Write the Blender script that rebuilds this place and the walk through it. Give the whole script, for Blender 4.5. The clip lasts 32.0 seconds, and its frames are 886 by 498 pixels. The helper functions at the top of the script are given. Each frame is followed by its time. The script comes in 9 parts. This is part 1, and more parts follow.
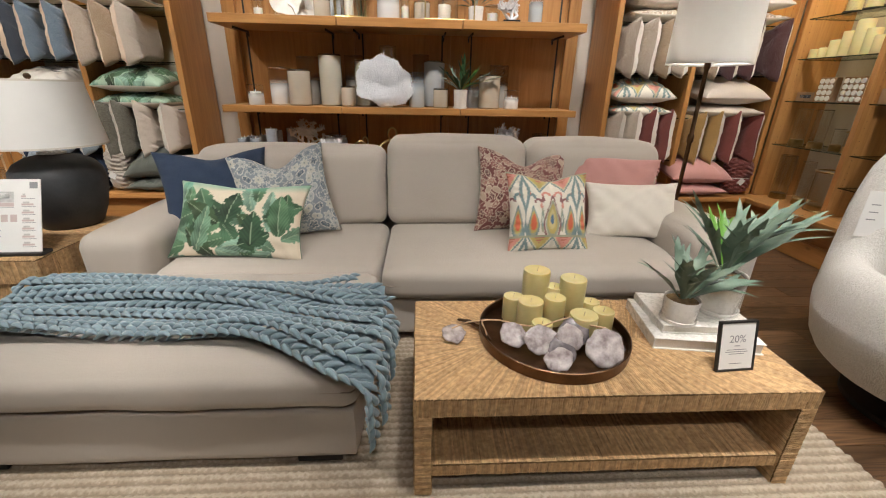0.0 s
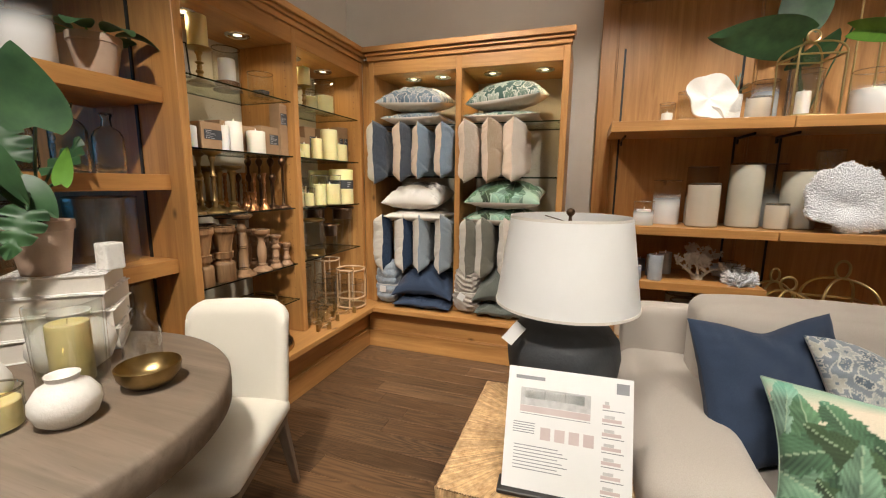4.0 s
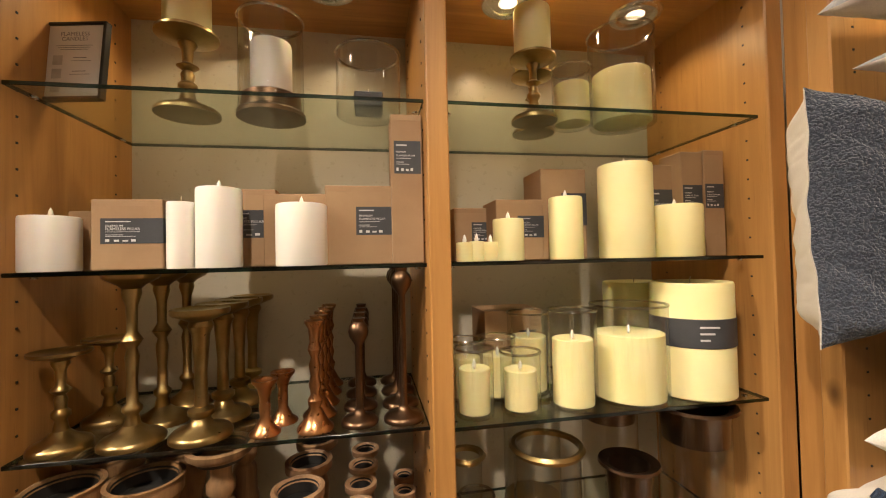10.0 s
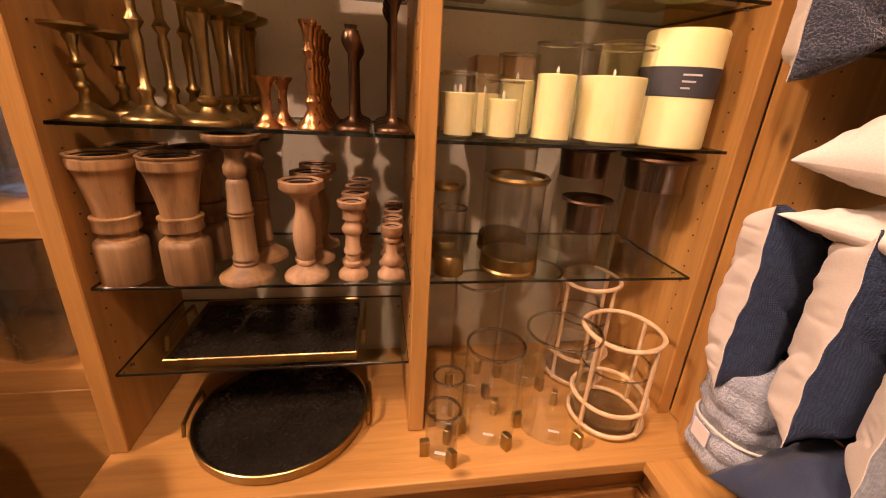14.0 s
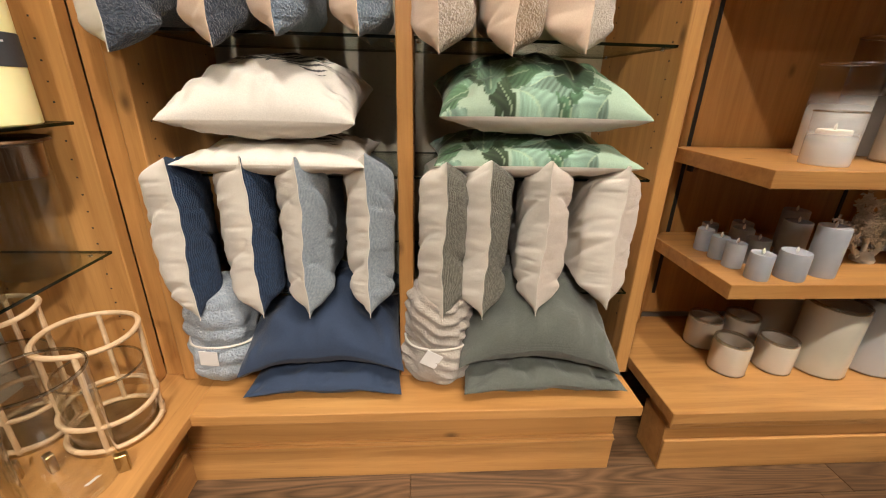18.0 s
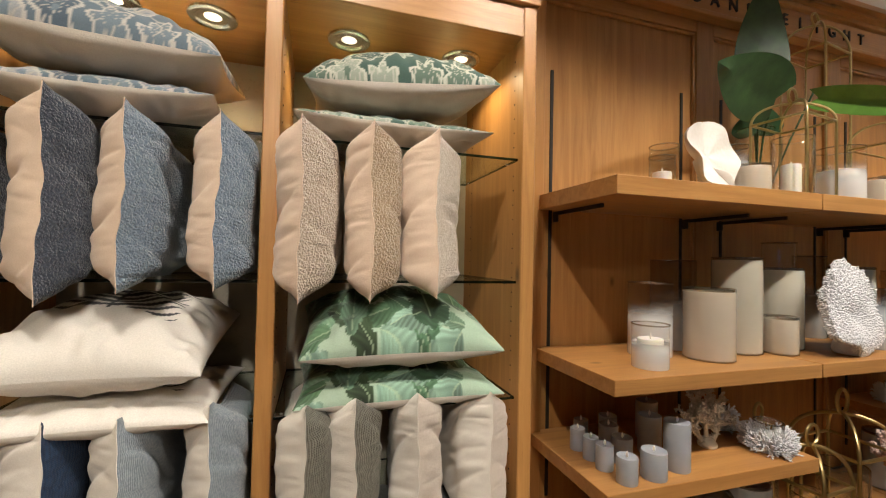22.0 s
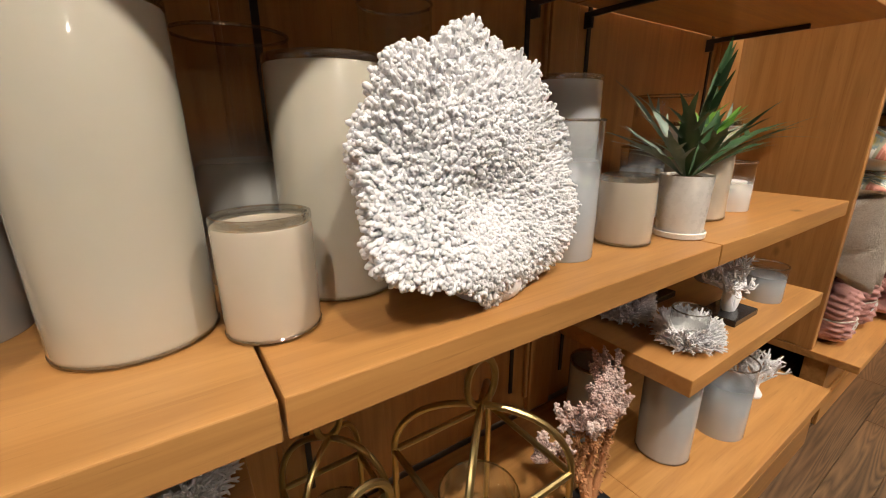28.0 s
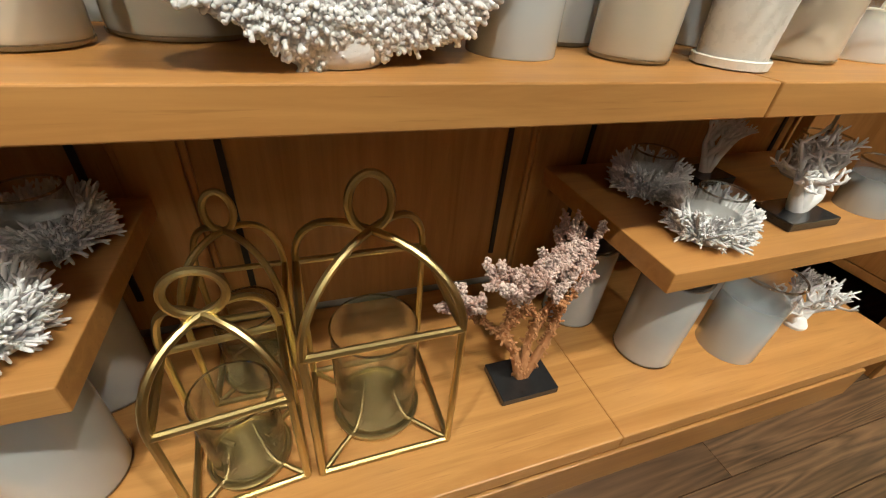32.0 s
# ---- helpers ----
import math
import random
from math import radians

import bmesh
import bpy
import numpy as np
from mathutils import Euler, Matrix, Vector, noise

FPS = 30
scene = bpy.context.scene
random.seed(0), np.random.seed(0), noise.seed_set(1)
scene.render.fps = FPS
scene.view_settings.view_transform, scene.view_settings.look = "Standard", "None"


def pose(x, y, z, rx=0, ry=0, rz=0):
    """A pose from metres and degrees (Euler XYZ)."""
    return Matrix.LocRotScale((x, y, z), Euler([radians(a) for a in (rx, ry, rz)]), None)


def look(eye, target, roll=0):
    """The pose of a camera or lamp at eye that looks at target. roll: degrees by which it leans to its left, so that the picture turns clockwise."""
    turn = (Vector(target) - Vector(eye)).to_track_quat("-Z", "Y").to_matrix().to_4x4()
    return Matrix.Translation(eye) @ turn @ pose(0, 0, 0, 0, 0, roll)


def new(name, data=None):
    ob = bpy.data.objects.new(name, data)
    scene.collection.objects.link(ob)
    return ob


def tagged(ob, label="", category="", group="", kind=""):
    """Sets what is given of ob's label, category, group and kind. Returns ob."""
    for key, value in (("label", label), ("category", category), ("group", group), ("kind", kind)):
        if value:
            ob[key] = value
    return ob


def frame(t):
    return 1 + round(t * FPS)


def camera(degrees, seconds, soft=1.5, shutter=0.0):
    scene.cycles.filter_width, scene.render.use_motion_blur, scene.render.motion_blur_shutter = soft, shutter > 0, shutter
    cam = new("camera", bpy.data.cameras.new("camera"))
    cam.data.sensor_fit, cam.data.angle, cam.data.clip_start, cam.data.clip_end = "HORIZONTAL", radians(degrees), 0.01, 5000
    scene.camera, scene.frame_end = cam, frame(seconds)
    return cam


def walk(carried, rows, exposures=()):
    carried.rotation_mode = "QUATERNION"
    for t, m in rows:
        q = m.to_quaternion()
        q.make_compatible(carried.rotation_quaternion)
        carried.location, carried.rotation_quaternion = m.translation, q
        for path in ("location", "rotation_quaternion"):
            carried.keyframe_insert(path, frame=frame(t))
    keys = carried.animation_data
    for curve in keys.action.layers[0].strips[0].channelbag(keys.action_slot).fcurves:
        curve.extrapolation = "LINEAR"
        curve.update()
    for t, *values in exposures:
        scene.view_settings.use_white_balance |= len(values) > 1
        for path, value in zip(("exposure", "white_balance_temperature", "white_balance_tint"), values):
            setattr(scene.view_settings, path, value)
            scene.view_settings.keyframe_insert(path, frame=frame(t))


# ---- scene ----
cam = camera(94.6, 32.0, 1.1)
METRES, EYE, TILT, LEAN, TURN = 8.0, 1.205, 0.0, 0.0, -3.4
ROWS = [
    (0.0, 0.0, 0.0, 0.0, 0.44, -21.49, -1.12),
    (0.5, -0.015, 0.0077, 0.0015, 3.29, -19.83, -1.39),
    (1.0, -0.0368, 0.0143, 0.0058, 7.72, -17.81, -1.6),
    (1.5, -0.0596, 0.0221, 0.0062, 13.65, -16.17, -1.86),
    (2.0, -0.0913, 0.0393, 0.0054, 19.29, -15.01, -2.05),
    (2.5, -0.1245, 0.0474, 0.0047, 22.33, -14.15, -2.1),
    (3.0, -0.1591, 0.0489, 0.0095, 22.49, -12.46, -2.0),
    (3.5, -0.1882, 0.0573, 0.0088, 22.97, -10.91, -1.21),
    (4.0, -0.219, 0.0739, 0.0131, 22.27, -9.29, -0.61),
    (4.5, -0.2491, 0.0856, 0.0157, 20.84, -7.59, -0.39),
    (6.5, -0.3076, 0.1816, 0.0218, 15.32, -3.84, 1.11),
    (7.0, -0.3178, 0.2103, 0.0247, 14.89, -3.0, 1.96),
    (7.5, -0.3254, 0.2364, 0.0259, 26.25, -1.81, 2.5),
    (8.0, -0.3365, 0.2551, 0.0233, 43.68, -1.67, 3.35),
    (8.5, -0.3512, 0.2771, 0.0253, 58.37, -1.75, 3.75),
    (9.0, -0.3575, 0.297, 0.0273, 72.46, -0.81, 3.36),
    (9.5, -0.357, 0.3129, 0.0313, 80.02, 0.66, 2.32),
    (10.0, -0.3452, 0.3148, 0.0323, 83.33, 1.24, 1.27),
    (10.5, -0.3352, 0.3138, 0.0308, 85.24, 0.47, 0.64),
    (11.0, -0.3315, 0.3143, 0.0291, 86.28, -1.57, 0.53),
    (11.5, -0.3309, 0.3148, 0.0254, 86.83, -4.44, 0.48),
    (12.0, -0.3299, 0.315, 0.0226, 86.97, -7.36, 0.33),
    (12.5, -0.3296, 0.3152, 0.0202, 86.99, -10.81, -0.16),
    (13.0, -0.329, 0.3168, 0.0148, 86.84, -14.96, -1.01),
    (13.5, -0.3297, 0.3189, 0.0081, 86.81, -19.1, -2.12),
    (15.5, -0.3396, 0.3183, 0.0007, 72.34, -25.39, -3.65),
    (16.0, -0.3467, 0.312, 0.0021, 60.15, -24.23, -3.35),
    (16.5, -0.3494, 0.2977, 0.0017, 37.88, -22.92, -2.64),
    (17.0, -0.3438, 0.2897, 0.0009, 17.18, -24.11, -1.89),
    (17.5, -0.3387, 0.2897, 0.002, 4.66, -24.44, -1.71),
    (18.0, -0.3369, 0.2887, 0.0039, 0.17, -21.62, -1.44),
    (18.5, -0.3358, 0.2895, 0.0088, -0.66, -17.11, -1.33),
    (19.0, -0.3364, 0.2894, 0.0133, -0.06, -12.31, -1.16),
    (19.5, -0.3377, 0.2894, 0.0188, 0.52, -7.41, -0.83),
    (20.0, -0.3371, 0.2891, 0.0246, 0.92, -2.26, -0.51),
    (20.5, -0.3364, 0.2886, 0.0302, 0.85, 1.34, -0.3),
    (21.0, -0.3363, 0.287, 0.0331, -0.22, 3.76, -0.25),
    (21.5, -0.3344, 0.2868, 0.0323, -3.26, 4.16, -0.48),
    (22.0, -0.3263, 0.2898, 0.026, -13.68, 1.4, -1.21),
    (22.5, -0.3115, 0.3022, 0.0204, -27.24, -1.74, -1.75),
    (23.0, -0.2958, 0.3183, 0.0166, -38.61, -4.49, -1.82),
    (23.5, -0.28313, 0.33047, 0.01384, -45.81, -6.68, -1.32),
    (24.0, -0.2723, 0.35384, 0.01596, -49.5, -7.8, -0.22),
    (24.5, -0.26293, 0.36405, 0.02004, -49.52, -7.95, 1.19),
    (25.0, -0.23663, 0.37211, 0.0211, -50.08, -7.39, 1.79),
    (25.5, -0.21122, 0.37446, 0.02065, -50.68, -8.36, 1.91),
    (27.5, -0.12309, 0.38693, 0.01565, -36.76, -14.92, 0.65),
    (28.0, -0.10991, 0.38778, 0.01282, -30.72, -16.69, 0.35),
    (28.5, -0.0939, 0.39679, 0.01103, -24.04, -18.39, 0.01),
    (29.0, -0.08295, 0.39824, 0.01121, -17.44, -19.95, -0.4),
    (29.5, -0.07422, 0.39543, 0.0117, -9.35, -21.5, -0.65),
    (30.0, -0.06618, 0.38949, 0.00697, -3.0, -25.84, -1.17),
    (30.5, -0.06366, 0.38676, 0.00261, -4.25, -30.98, -1.75),
    (31.0, -0.06405, 0.38383, -0.00232, -6.64, -34.48, -2.43),
    (31.5, -0.06454, 0.38256, -0.00406, -9.86, -36.05, -3.31),
    (32.0, -0.06502, 0.38469, -0.00659, -14.89, -35.26, -4.29),
]
EXPOSURES = [(0.0, -0.35, 6050, 10), (2.5, -0.2, 6050, 10), (4.0, -0.18, 6350, 10), (7.5, -0.1, 6400, 10), (9.0, -0.1, 6500, 10), (10.5, -0.05, 8000, 22), (11.5, -0.1, 9700, 43), (12.5, -0.1, 10100, 52), (13.5, -0.06, 10400, 57), (15.5, 0.2, 6900, 14), (16.2, 0.2, 6600, 12), (17.0, 0.06, 6600, 12), (18.0, 0.05, 6600, 12), (20.0, -0.1, 6500, 10), (21.0, -0.25, 6550, 11), (23.0, -0.12, 6400, 10), (25.0, 0.06, 6850, 13), (28.0, -0.05, 6650, 12), (29.0, -0.1, 6550, 12), (30.0, -0.15, 6450, 13), (31.0, -0.08, 6700, 11), (32.0, 0.04, 6450, 2)]
walk(cam, [(t, pose(0, 0, EYE, TILT, LEAN, TURN) @ pose(METRES * x, METRES * y, METRES * z, 90 + pitch, roll, yaw)) for t, x, y, z, yaw, pitch, roll in ROWS], EXPOSURES)

# ---- light ----
world = bpy.data.worlds.new("world")
scene.world = world
world.use_nodes = True
world.node_tree.nodes["Background"].inputs[0].default_value = (1.0, 0.86, 0.7, 1)
world.node_tree.nodes["Background"].inputs[1].default_value = 0.006


def spot(at, aim, watts, size=70, blend=0.6, radius=0.04, colour=(1.0, 0.92, 0.81)):
    data = bpy.data.lights.new("spot_light", "SPOT")
    data.energy, data.color, data.spot_size, data.spot_blend, data.shadow_soft_size = watts, colour, radians(size), blend, radius
    ob = new("spot_light", data)
    ob.matrix_world = look(at, aim)
    return ob


TRACK_HEADS = []
for px in (-2.6, -1.5, -0.5, 0.5, 1.5, 2.6):
    TRACK_HEADS.append(((px, 2.45, 3.02), (px * 0.97, 3.75, 1.0), 138 if abs(px) > 2 else 128, 76))
for px in (-2.2, -0.9, 0.4, 1.7):
    TRACK_HEADS.append(((px, 0.55, 3.02), (px, 1.5, 0.3), 165, 74))
TRACK_HEADS.append(((-2.35, 0.55, 3.02), (-3.3, 1.6, 0.7), 225, 72))
TRACK_HEADS.append(((-2.75, 0.55, 3.02), (-2.75, 3.6, 0.7), 200, 37))
TRACK_HEADS.append(((2.75, 0.55, 3.02), (2.4, 3.6, 0.75), 140, 46))
# Unseen heads added at the front of the room to brighten the seating.
for px in (-1.6, 0.1, 1.5):
    TRACK_HEADS.append(((px, -1.1, 3.02), (px * 1.2, 1.15, 0.4), 115, 47))
TRACK_HEADS.append(((-1.55, 0.55, 3.02), (-1.75, 1.95, 0.9), 110, 48))
TRACK_HEADS.append(((-1.9, 2.45, 3.02), (-3.6, 2.75, 0.4), 165, 50))
TRACK_HEADS.append(((1.9, 2.45, 3.02), (3.4, 2.4, 1.0), 40, 64))
# Added washes that lift the upper walls.
for at, aim, watts in (((-2.2, 2.45, 3.02), (-2.65, 4.1, 2.66), 36), ((2.15, 2.45, 3.02), (2.6, 4.1, 2.66), 34), ((-2.35, 2.45, 3.02), (-3.8, 3.0, 2.72), 32)):
    TRACK_HEADS.append((at, aim, watts, 75))
# Unseen head added to brighten the boucle chair.
TRACK_HEADS.append(((0.75, 0.55, 3.02), (1.75, 1.1, 0.55), 210, 44))
# Narrow heads added to brighten the panels between the shelves.
for px in (-1.3, -0.45, 0.4, 1.2):
    TRACK_HEADS.append(((px, 0.55, 3.02), (px, 4.0, 1.52), 38, 14))
# Two more added heads for the corals on the lower shelves.
for px, aim_x, watts in ((0.62, 0.72, 80), (-0.68, -0.85, 55)):
    TRACK_HEADS.append(((px, 0.55, 3.02), (aim_x, 3.62, 0.66), watts, 17))
for at, aim, watts, size in TRACK_HEADS:
    spot(at, aim, watts, size)

# ---- materials ----


def nodes_of(name):
    m = bpy.data.materials.new(name)
    m.use_nodes = True
    return m, m.node_tree.nodes, m.node_tree.links, m.node_tree.nodes["Principled BSDF"]


def mixed(n, l, fac, a, b):
    mx = n.new("ShaderNodeMix")
    mx.data_type = "RGBA"
    l.new(fac, mx.inputs[0])
    for sock, v in ((mx.inputs[6], a), (mx.inputs[7], b)):
        if isinstance(v, tuple):
            sock.default_value = (*v[:3], 1)
        else:
            l.new(v, sock)
    return mx.outputs[2]


def coords(n, l, scale=(1, 1, 1), kind="Object"):
    """Places on the thing itself, shifted by chance from piece to piece."""
    tc, mp, oi, sc = n.new("ShaderNodeTexCoord"), n.new("ShaderNodeMapping"), n.new("ShaderNodeObjectInfo"), n.new("ShaderNodeVectorMath")
    sc.operation = "SCALE"
    sc.inputs[0].default_value = (37.0, 53.0, 71.0)
    l.new(oi.outputs["Random"], sc.inputs["Scale"])
    l.new(sc.outputs[0], mp.inputs["Location"])
    mp.inputs["Scale"].default_value = scale
    l.new(tc.outputs[kind], mp.inputs[0])
    return mp.outputs[0]


def noise_of(n, l, vec, scale, detail=4, rough=0.55, dist=0.0):
    t = n.new("ShaderNodeTexNoise")
    t.inputs["Scale"].default_value, t.inputs["Detail"].default_value = scale, detail
    t.inputs["Roughness"].default_value, t.inputs["Distortion"].default_value = rough, dist
    l.new(vec, t.inputs["Vector"])
    return t.outputs[0]


def ramp(n, l, fac, lo, hi):
    r = n.new("ShaderNodeMapRange")
    r.inputs["From Min"].default_value, r.inputs["From Max"].default_value = lo, hi
    l.new(fac, r.inputs[0])
    return r.outputs[0]


def bumped(n, l, b, height, strength, dist=0.002):
    bp = n.new("ShaderNodeBump")
    bp.inputs["Strength"].default_value, bp.inputs["Distance"].default_value = strength, dist
    l.new(height, bp.inputs["Height"])
    l.new(bp.outputs[0], b.inputs["Normal"])


def surface(name, c1, c2, scale=6.0, rough=0.6, fine=180.0, bump=0.25, metal=0.0, stretch=(1, 1, 1), sheen=0.0, sss=0.0, rough_var=0.1, vary=0.0, dist=0.002, coat=0.0, island=0.0):
    """Two tones in a broad noise, fine grain in the relief and gloss."""
    m, n, l, b = nodes_of(name)
    b.inputs["Coat Weight"].default_value, b.inputs["Coat Roughness"].default_value = coat, 0.03
    v = coords(n, l, stretch)
    broad, grain = noise_of(n, l, v, scale, 5), noise_of(n, l, v, fine, 3)
    col = mixed(n, l, ramp(n, l, broad, 0.3, 0.7), c1, c2)
    if vary:
        oi, hs = n.new("ShaderNodeObjectInfo"), n.new("ShaderNodeHueSaturation")
        l.new(ramp2(n, l, oi.outputs["Random"], 1 - vary, 1 + vary), hs.inputs["Value"])
        l.new(col, hs.inputs["Color"])
        col = hs.outputs[0]
    if island:
        gi, hs = n.new("ShaderNodeNewGeometry"), n.new("ShaderNodeHueSaturation")
        l.new(ramp2(n, l, gi.outputs["Random Per Island"], 1 - island, 1 + island), hs.inputs["Value"])
        l.new(col, hs.inputs["Color"])
        col = hs.outputs[0]
    l.new(col, b.inputs["Base Color"])
    l.new(ramp2(n, l, grain, rough - rough_var, rough + rough_var), b.inputs["Roughness"])
    b.inputs["Metallic"].default_value = metal
    if sheen:
        b.inputs["Sheen Weight"].default_value = sheen
    if sss:
        b.inputs["Subsurface Weight"].default_value = sss
        b.inputs["Subsurface Radius"].default_value = (0.02, 0.012, 0.006)
        b.inputs["Subsurface Scale"].default_value = 1.0
    if bump:
        bumped(n, l, b, grain, bump, dist)
    return m


def ramp2(n, l, fac, lo, hi):
    r = n.new("ShaderNodeMapRange")
    r.inputs["To Min"].default_value, r.inputs["To Max"].default_value = lo, hi
    l.new(fac, r.inputs[0])
    return r.outputs[0]


def wood(name, dark, light, axis, rough=0.38, knots=True, wide=2.2, vary=0.0, swirl=0.6, bands=0.0):
    """Planed boards: long grain along an axis, narrow pores, a few knots and broad tone."""
    m, n, l, b = nodes_of(name)
    s = [9.0, 9.0, 9.0]
    s[axis] = 0.55
    v = coords(n, l, tuple(s))
    grain = noise_of(n, l, v, 2.6, 6, 0.62, swirl)
    p = [70.0, 70.0, 70.0]
    p[axis] = 3.0
    pores = noise_of(n, l, coords(n, l, tuple(p)), 3.0, 3)
    broad = noise_of(n, l, coords(n, l), wide, 3)
    tone = ramp(n, l, grain, 0.32, 0.72)
    if bands:
        mu, pp, av = n.new("ShaderNodeMath"), n.new("ShaderNodeMath"), n.new("ShaderNodeMath")
        mu.operation, pp.operation, av.operation = "MULTIPLY", "PINGPONG", "MULTIPLY_ADD"
        mu.inputs[1].default_value, pp.inputs[1].default_value, av.inputs[1].default_value = bands, 0.5, 1.25
        smooth_grain = noise_of(n, l, v, 1.1, 1, 0.4, swirl * 0.35)
        l.new(smooth_grain, mu.inputs[0])
        l.new(mu.outputs[0], pp.inputs[0])
        l.new(pp.outputs[0], av.inputs[0])
        l.new(ramp2(n, l, tone, 0.0, 0.45), av.inputs[2])
        tone = av.outputs[0]
    col = mixed(n, l, tone, dark, light)
    half = tuple(d * 0.72 for d in dark)
    col = mixed(n, l, ramp(n, l, pores, 0.62, 0.85), col, half)
    warm = tuple(c * k for c, k in zip(light, (1.0, 0.86, 0.7)))
    mx = n.new("ShaderNodeMath")
    mx.operation = "MULTIPLY"
    l.new(ramp(n, l, broad, 0.35, 0.75), mx.inputs[0])
    mx.inputs[1].default_value = 0.45
    col = mixed(n, l, mx.outputs[0], col, warm)
    if knots:
        vo = n.new("ShaderNodeTexVoronoi")
        k = [6.0, 6.0, 6.0]
        k[axis] = 3.2
        l.new(coords(n, l, tuple(k)), vo.inputs["Vector"])
        vo.inputs["Scale"].default_value = 0.8
        col = mixed(n, l, ramp(n, l, vo.outputs["Distance"], 0.085, 0.02), col, tuple(d * 0.45 for d in dark))
    if vary:
        oi, hs = n.new("ShaderNodeObjectInfo"), n.new("ShaderNodeHueSaturation")
        l.new(ramp2(n, l, oi.outputs["Random"], 1 - vary, 1 + vary), hs.inputs["Value"])
        l.new(col, hs.inputs["Color"])
        col = hs.outputs[0]
    l.new(col, b.inputs["Base Color"])
    l.new(ramp2(n, l, grain, rough - 0.06, rough + 0.1), b.inputs["Roughness"])
    bumped(n, l, b, pores, 0.12, 0.001)
    return m


def woven(name, c1, c2, pitch, bump=0.5, rough=0.85, sheen=0.2, slub=0.0, heather=0.35):
    """Cloth: two thread systems crossing, with heathered yarn and broad fading."""
    m, n, l, b = nodes_of(name)
    v = coords(n, l)
    heights = []
    for d in ("X", "Z", "Y"):
        w = n.new("ShaderNodeTexWave")
        w.bands_direction = d
        w.inputs["Scale"].default_value = 1.0 / pitch / 6.2832 * 3.1416
        w.inputs["Distortion"].default_value, w.inputs["Detail"].default_value = 0.8, 1
        l.new(v, w.inputs["Vector"])
        heights.append(w.outputs[1])
    mm = n.new("ShaderNodeMath")
    mm.operation = "MULTIPLY"
    l.new(heights[0], mm.inputs[0])
    l.new(heights[1], mm.inputs[1])
    yarn, broad = noise_of(n, l, v, 0.6 / pitch, 3), noise_of(n, l, v, 3.5, 4)
    col = mixed(n, l, ramp(n, l, yarn, 0.5 - heather / 2, 0.5 + heather / 2), c1, c2)
    col = mixed(n, l, ramp2(n, l, broad, 0.0, 0.25), col, tuple(c * 0.82 for c in c1))
    l.new(col, b.inputs["Base Color"])
    b.inputs["Roughness"].default_value = rough
    b.inputs["Sheen Weight"].default_value = sheen
    add = n.new("ShaderNodeMath")
    l.new(mm.outputs[0], add.inputs[0])
    l.new(yarn, add.inputs[1])
    bumped(n, l, b, add.outputs[0], bump, pitch * 0.8)
    return m


def boucle(name, c1, c2, scale=230.0):
    """Looped yarn: round knots, the shade of their gaps put into the colour, larger tufts and broad tone."""
    m, n, l, b = nodes_of(name)
    v = coords(n, l)
    vo = n.new("ShaderNodeTexVoronoi")
    vo.feature = "SMOOTH_F1"
    vo.inputs["Scale"].default_value, vo.inputs["Randomness"].default_value = scale, 1.0
    wob = n.new("ShaderNodeVectorMath")
    wob.operation = "MULTIPLY_ADD"
    nz = n.new("ShaderNodeTexNoise")
    nz.inputs["Scale"].default_value = scale * 0.5
    l.new(v, nz.inputs["Vector"])
    l.new(nz.outputs[1], wob.inputs[0])
    wob.inputs[1].default_value = (0.012, 0.012, 0.012)
    l.new(v, wob.inputs[2])
    l.new(wob.outputs[0], vo.inputs["Vector"])
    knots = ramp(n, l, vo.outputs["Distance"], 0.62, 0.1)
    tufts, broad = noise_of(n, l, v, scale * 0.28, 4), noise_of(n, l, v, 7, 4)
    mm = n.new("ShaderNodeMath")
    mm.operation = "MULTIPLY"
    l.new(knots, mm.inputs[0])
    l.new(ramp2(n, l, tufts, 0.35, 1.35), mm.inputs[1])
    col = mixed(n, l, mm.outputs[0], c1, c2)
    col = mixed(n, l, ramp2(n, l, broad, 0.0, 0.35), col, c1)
    l.new(col, b.inputs["Base Color"])
    b.inputs["Roughness"].default_value, b.inputs["Sheen Weight"].default_value = 0.95, 0.35
    bumped(n, l, b, mm.outputs[0], 0.9, 0.006)
    return m


def printed(name, pitch=0.0018, bump=0.3):
    """Cloth whose printed colours are stored on the mesh."""
    m, n, l, b = nodes_of(name)
    a = n.new("ShaderNodeVertexColor")
    a.layer_name = "print"
    v = coords(n, l)
    yarn = noise_of(n, l, v, 0.6 / pitch, 3)
    hs = n.new("ShaderNodeHueSaturation")
    l.new(a.outputs[0], hs.inputs["Color"])
    l.new(ramp2(n, l, yarn, 0.8, 1.2), hs.inputs["Value"])
    l.new(hs.outputs[0], b.inputs["Base Color"])
    b.inputs["Roughness"].default_value, b.inputs["Sheen Weight"].default_value = 0.85, 0.15
    bumped(n, l, b, yarn, bump, 0.001)
    return m


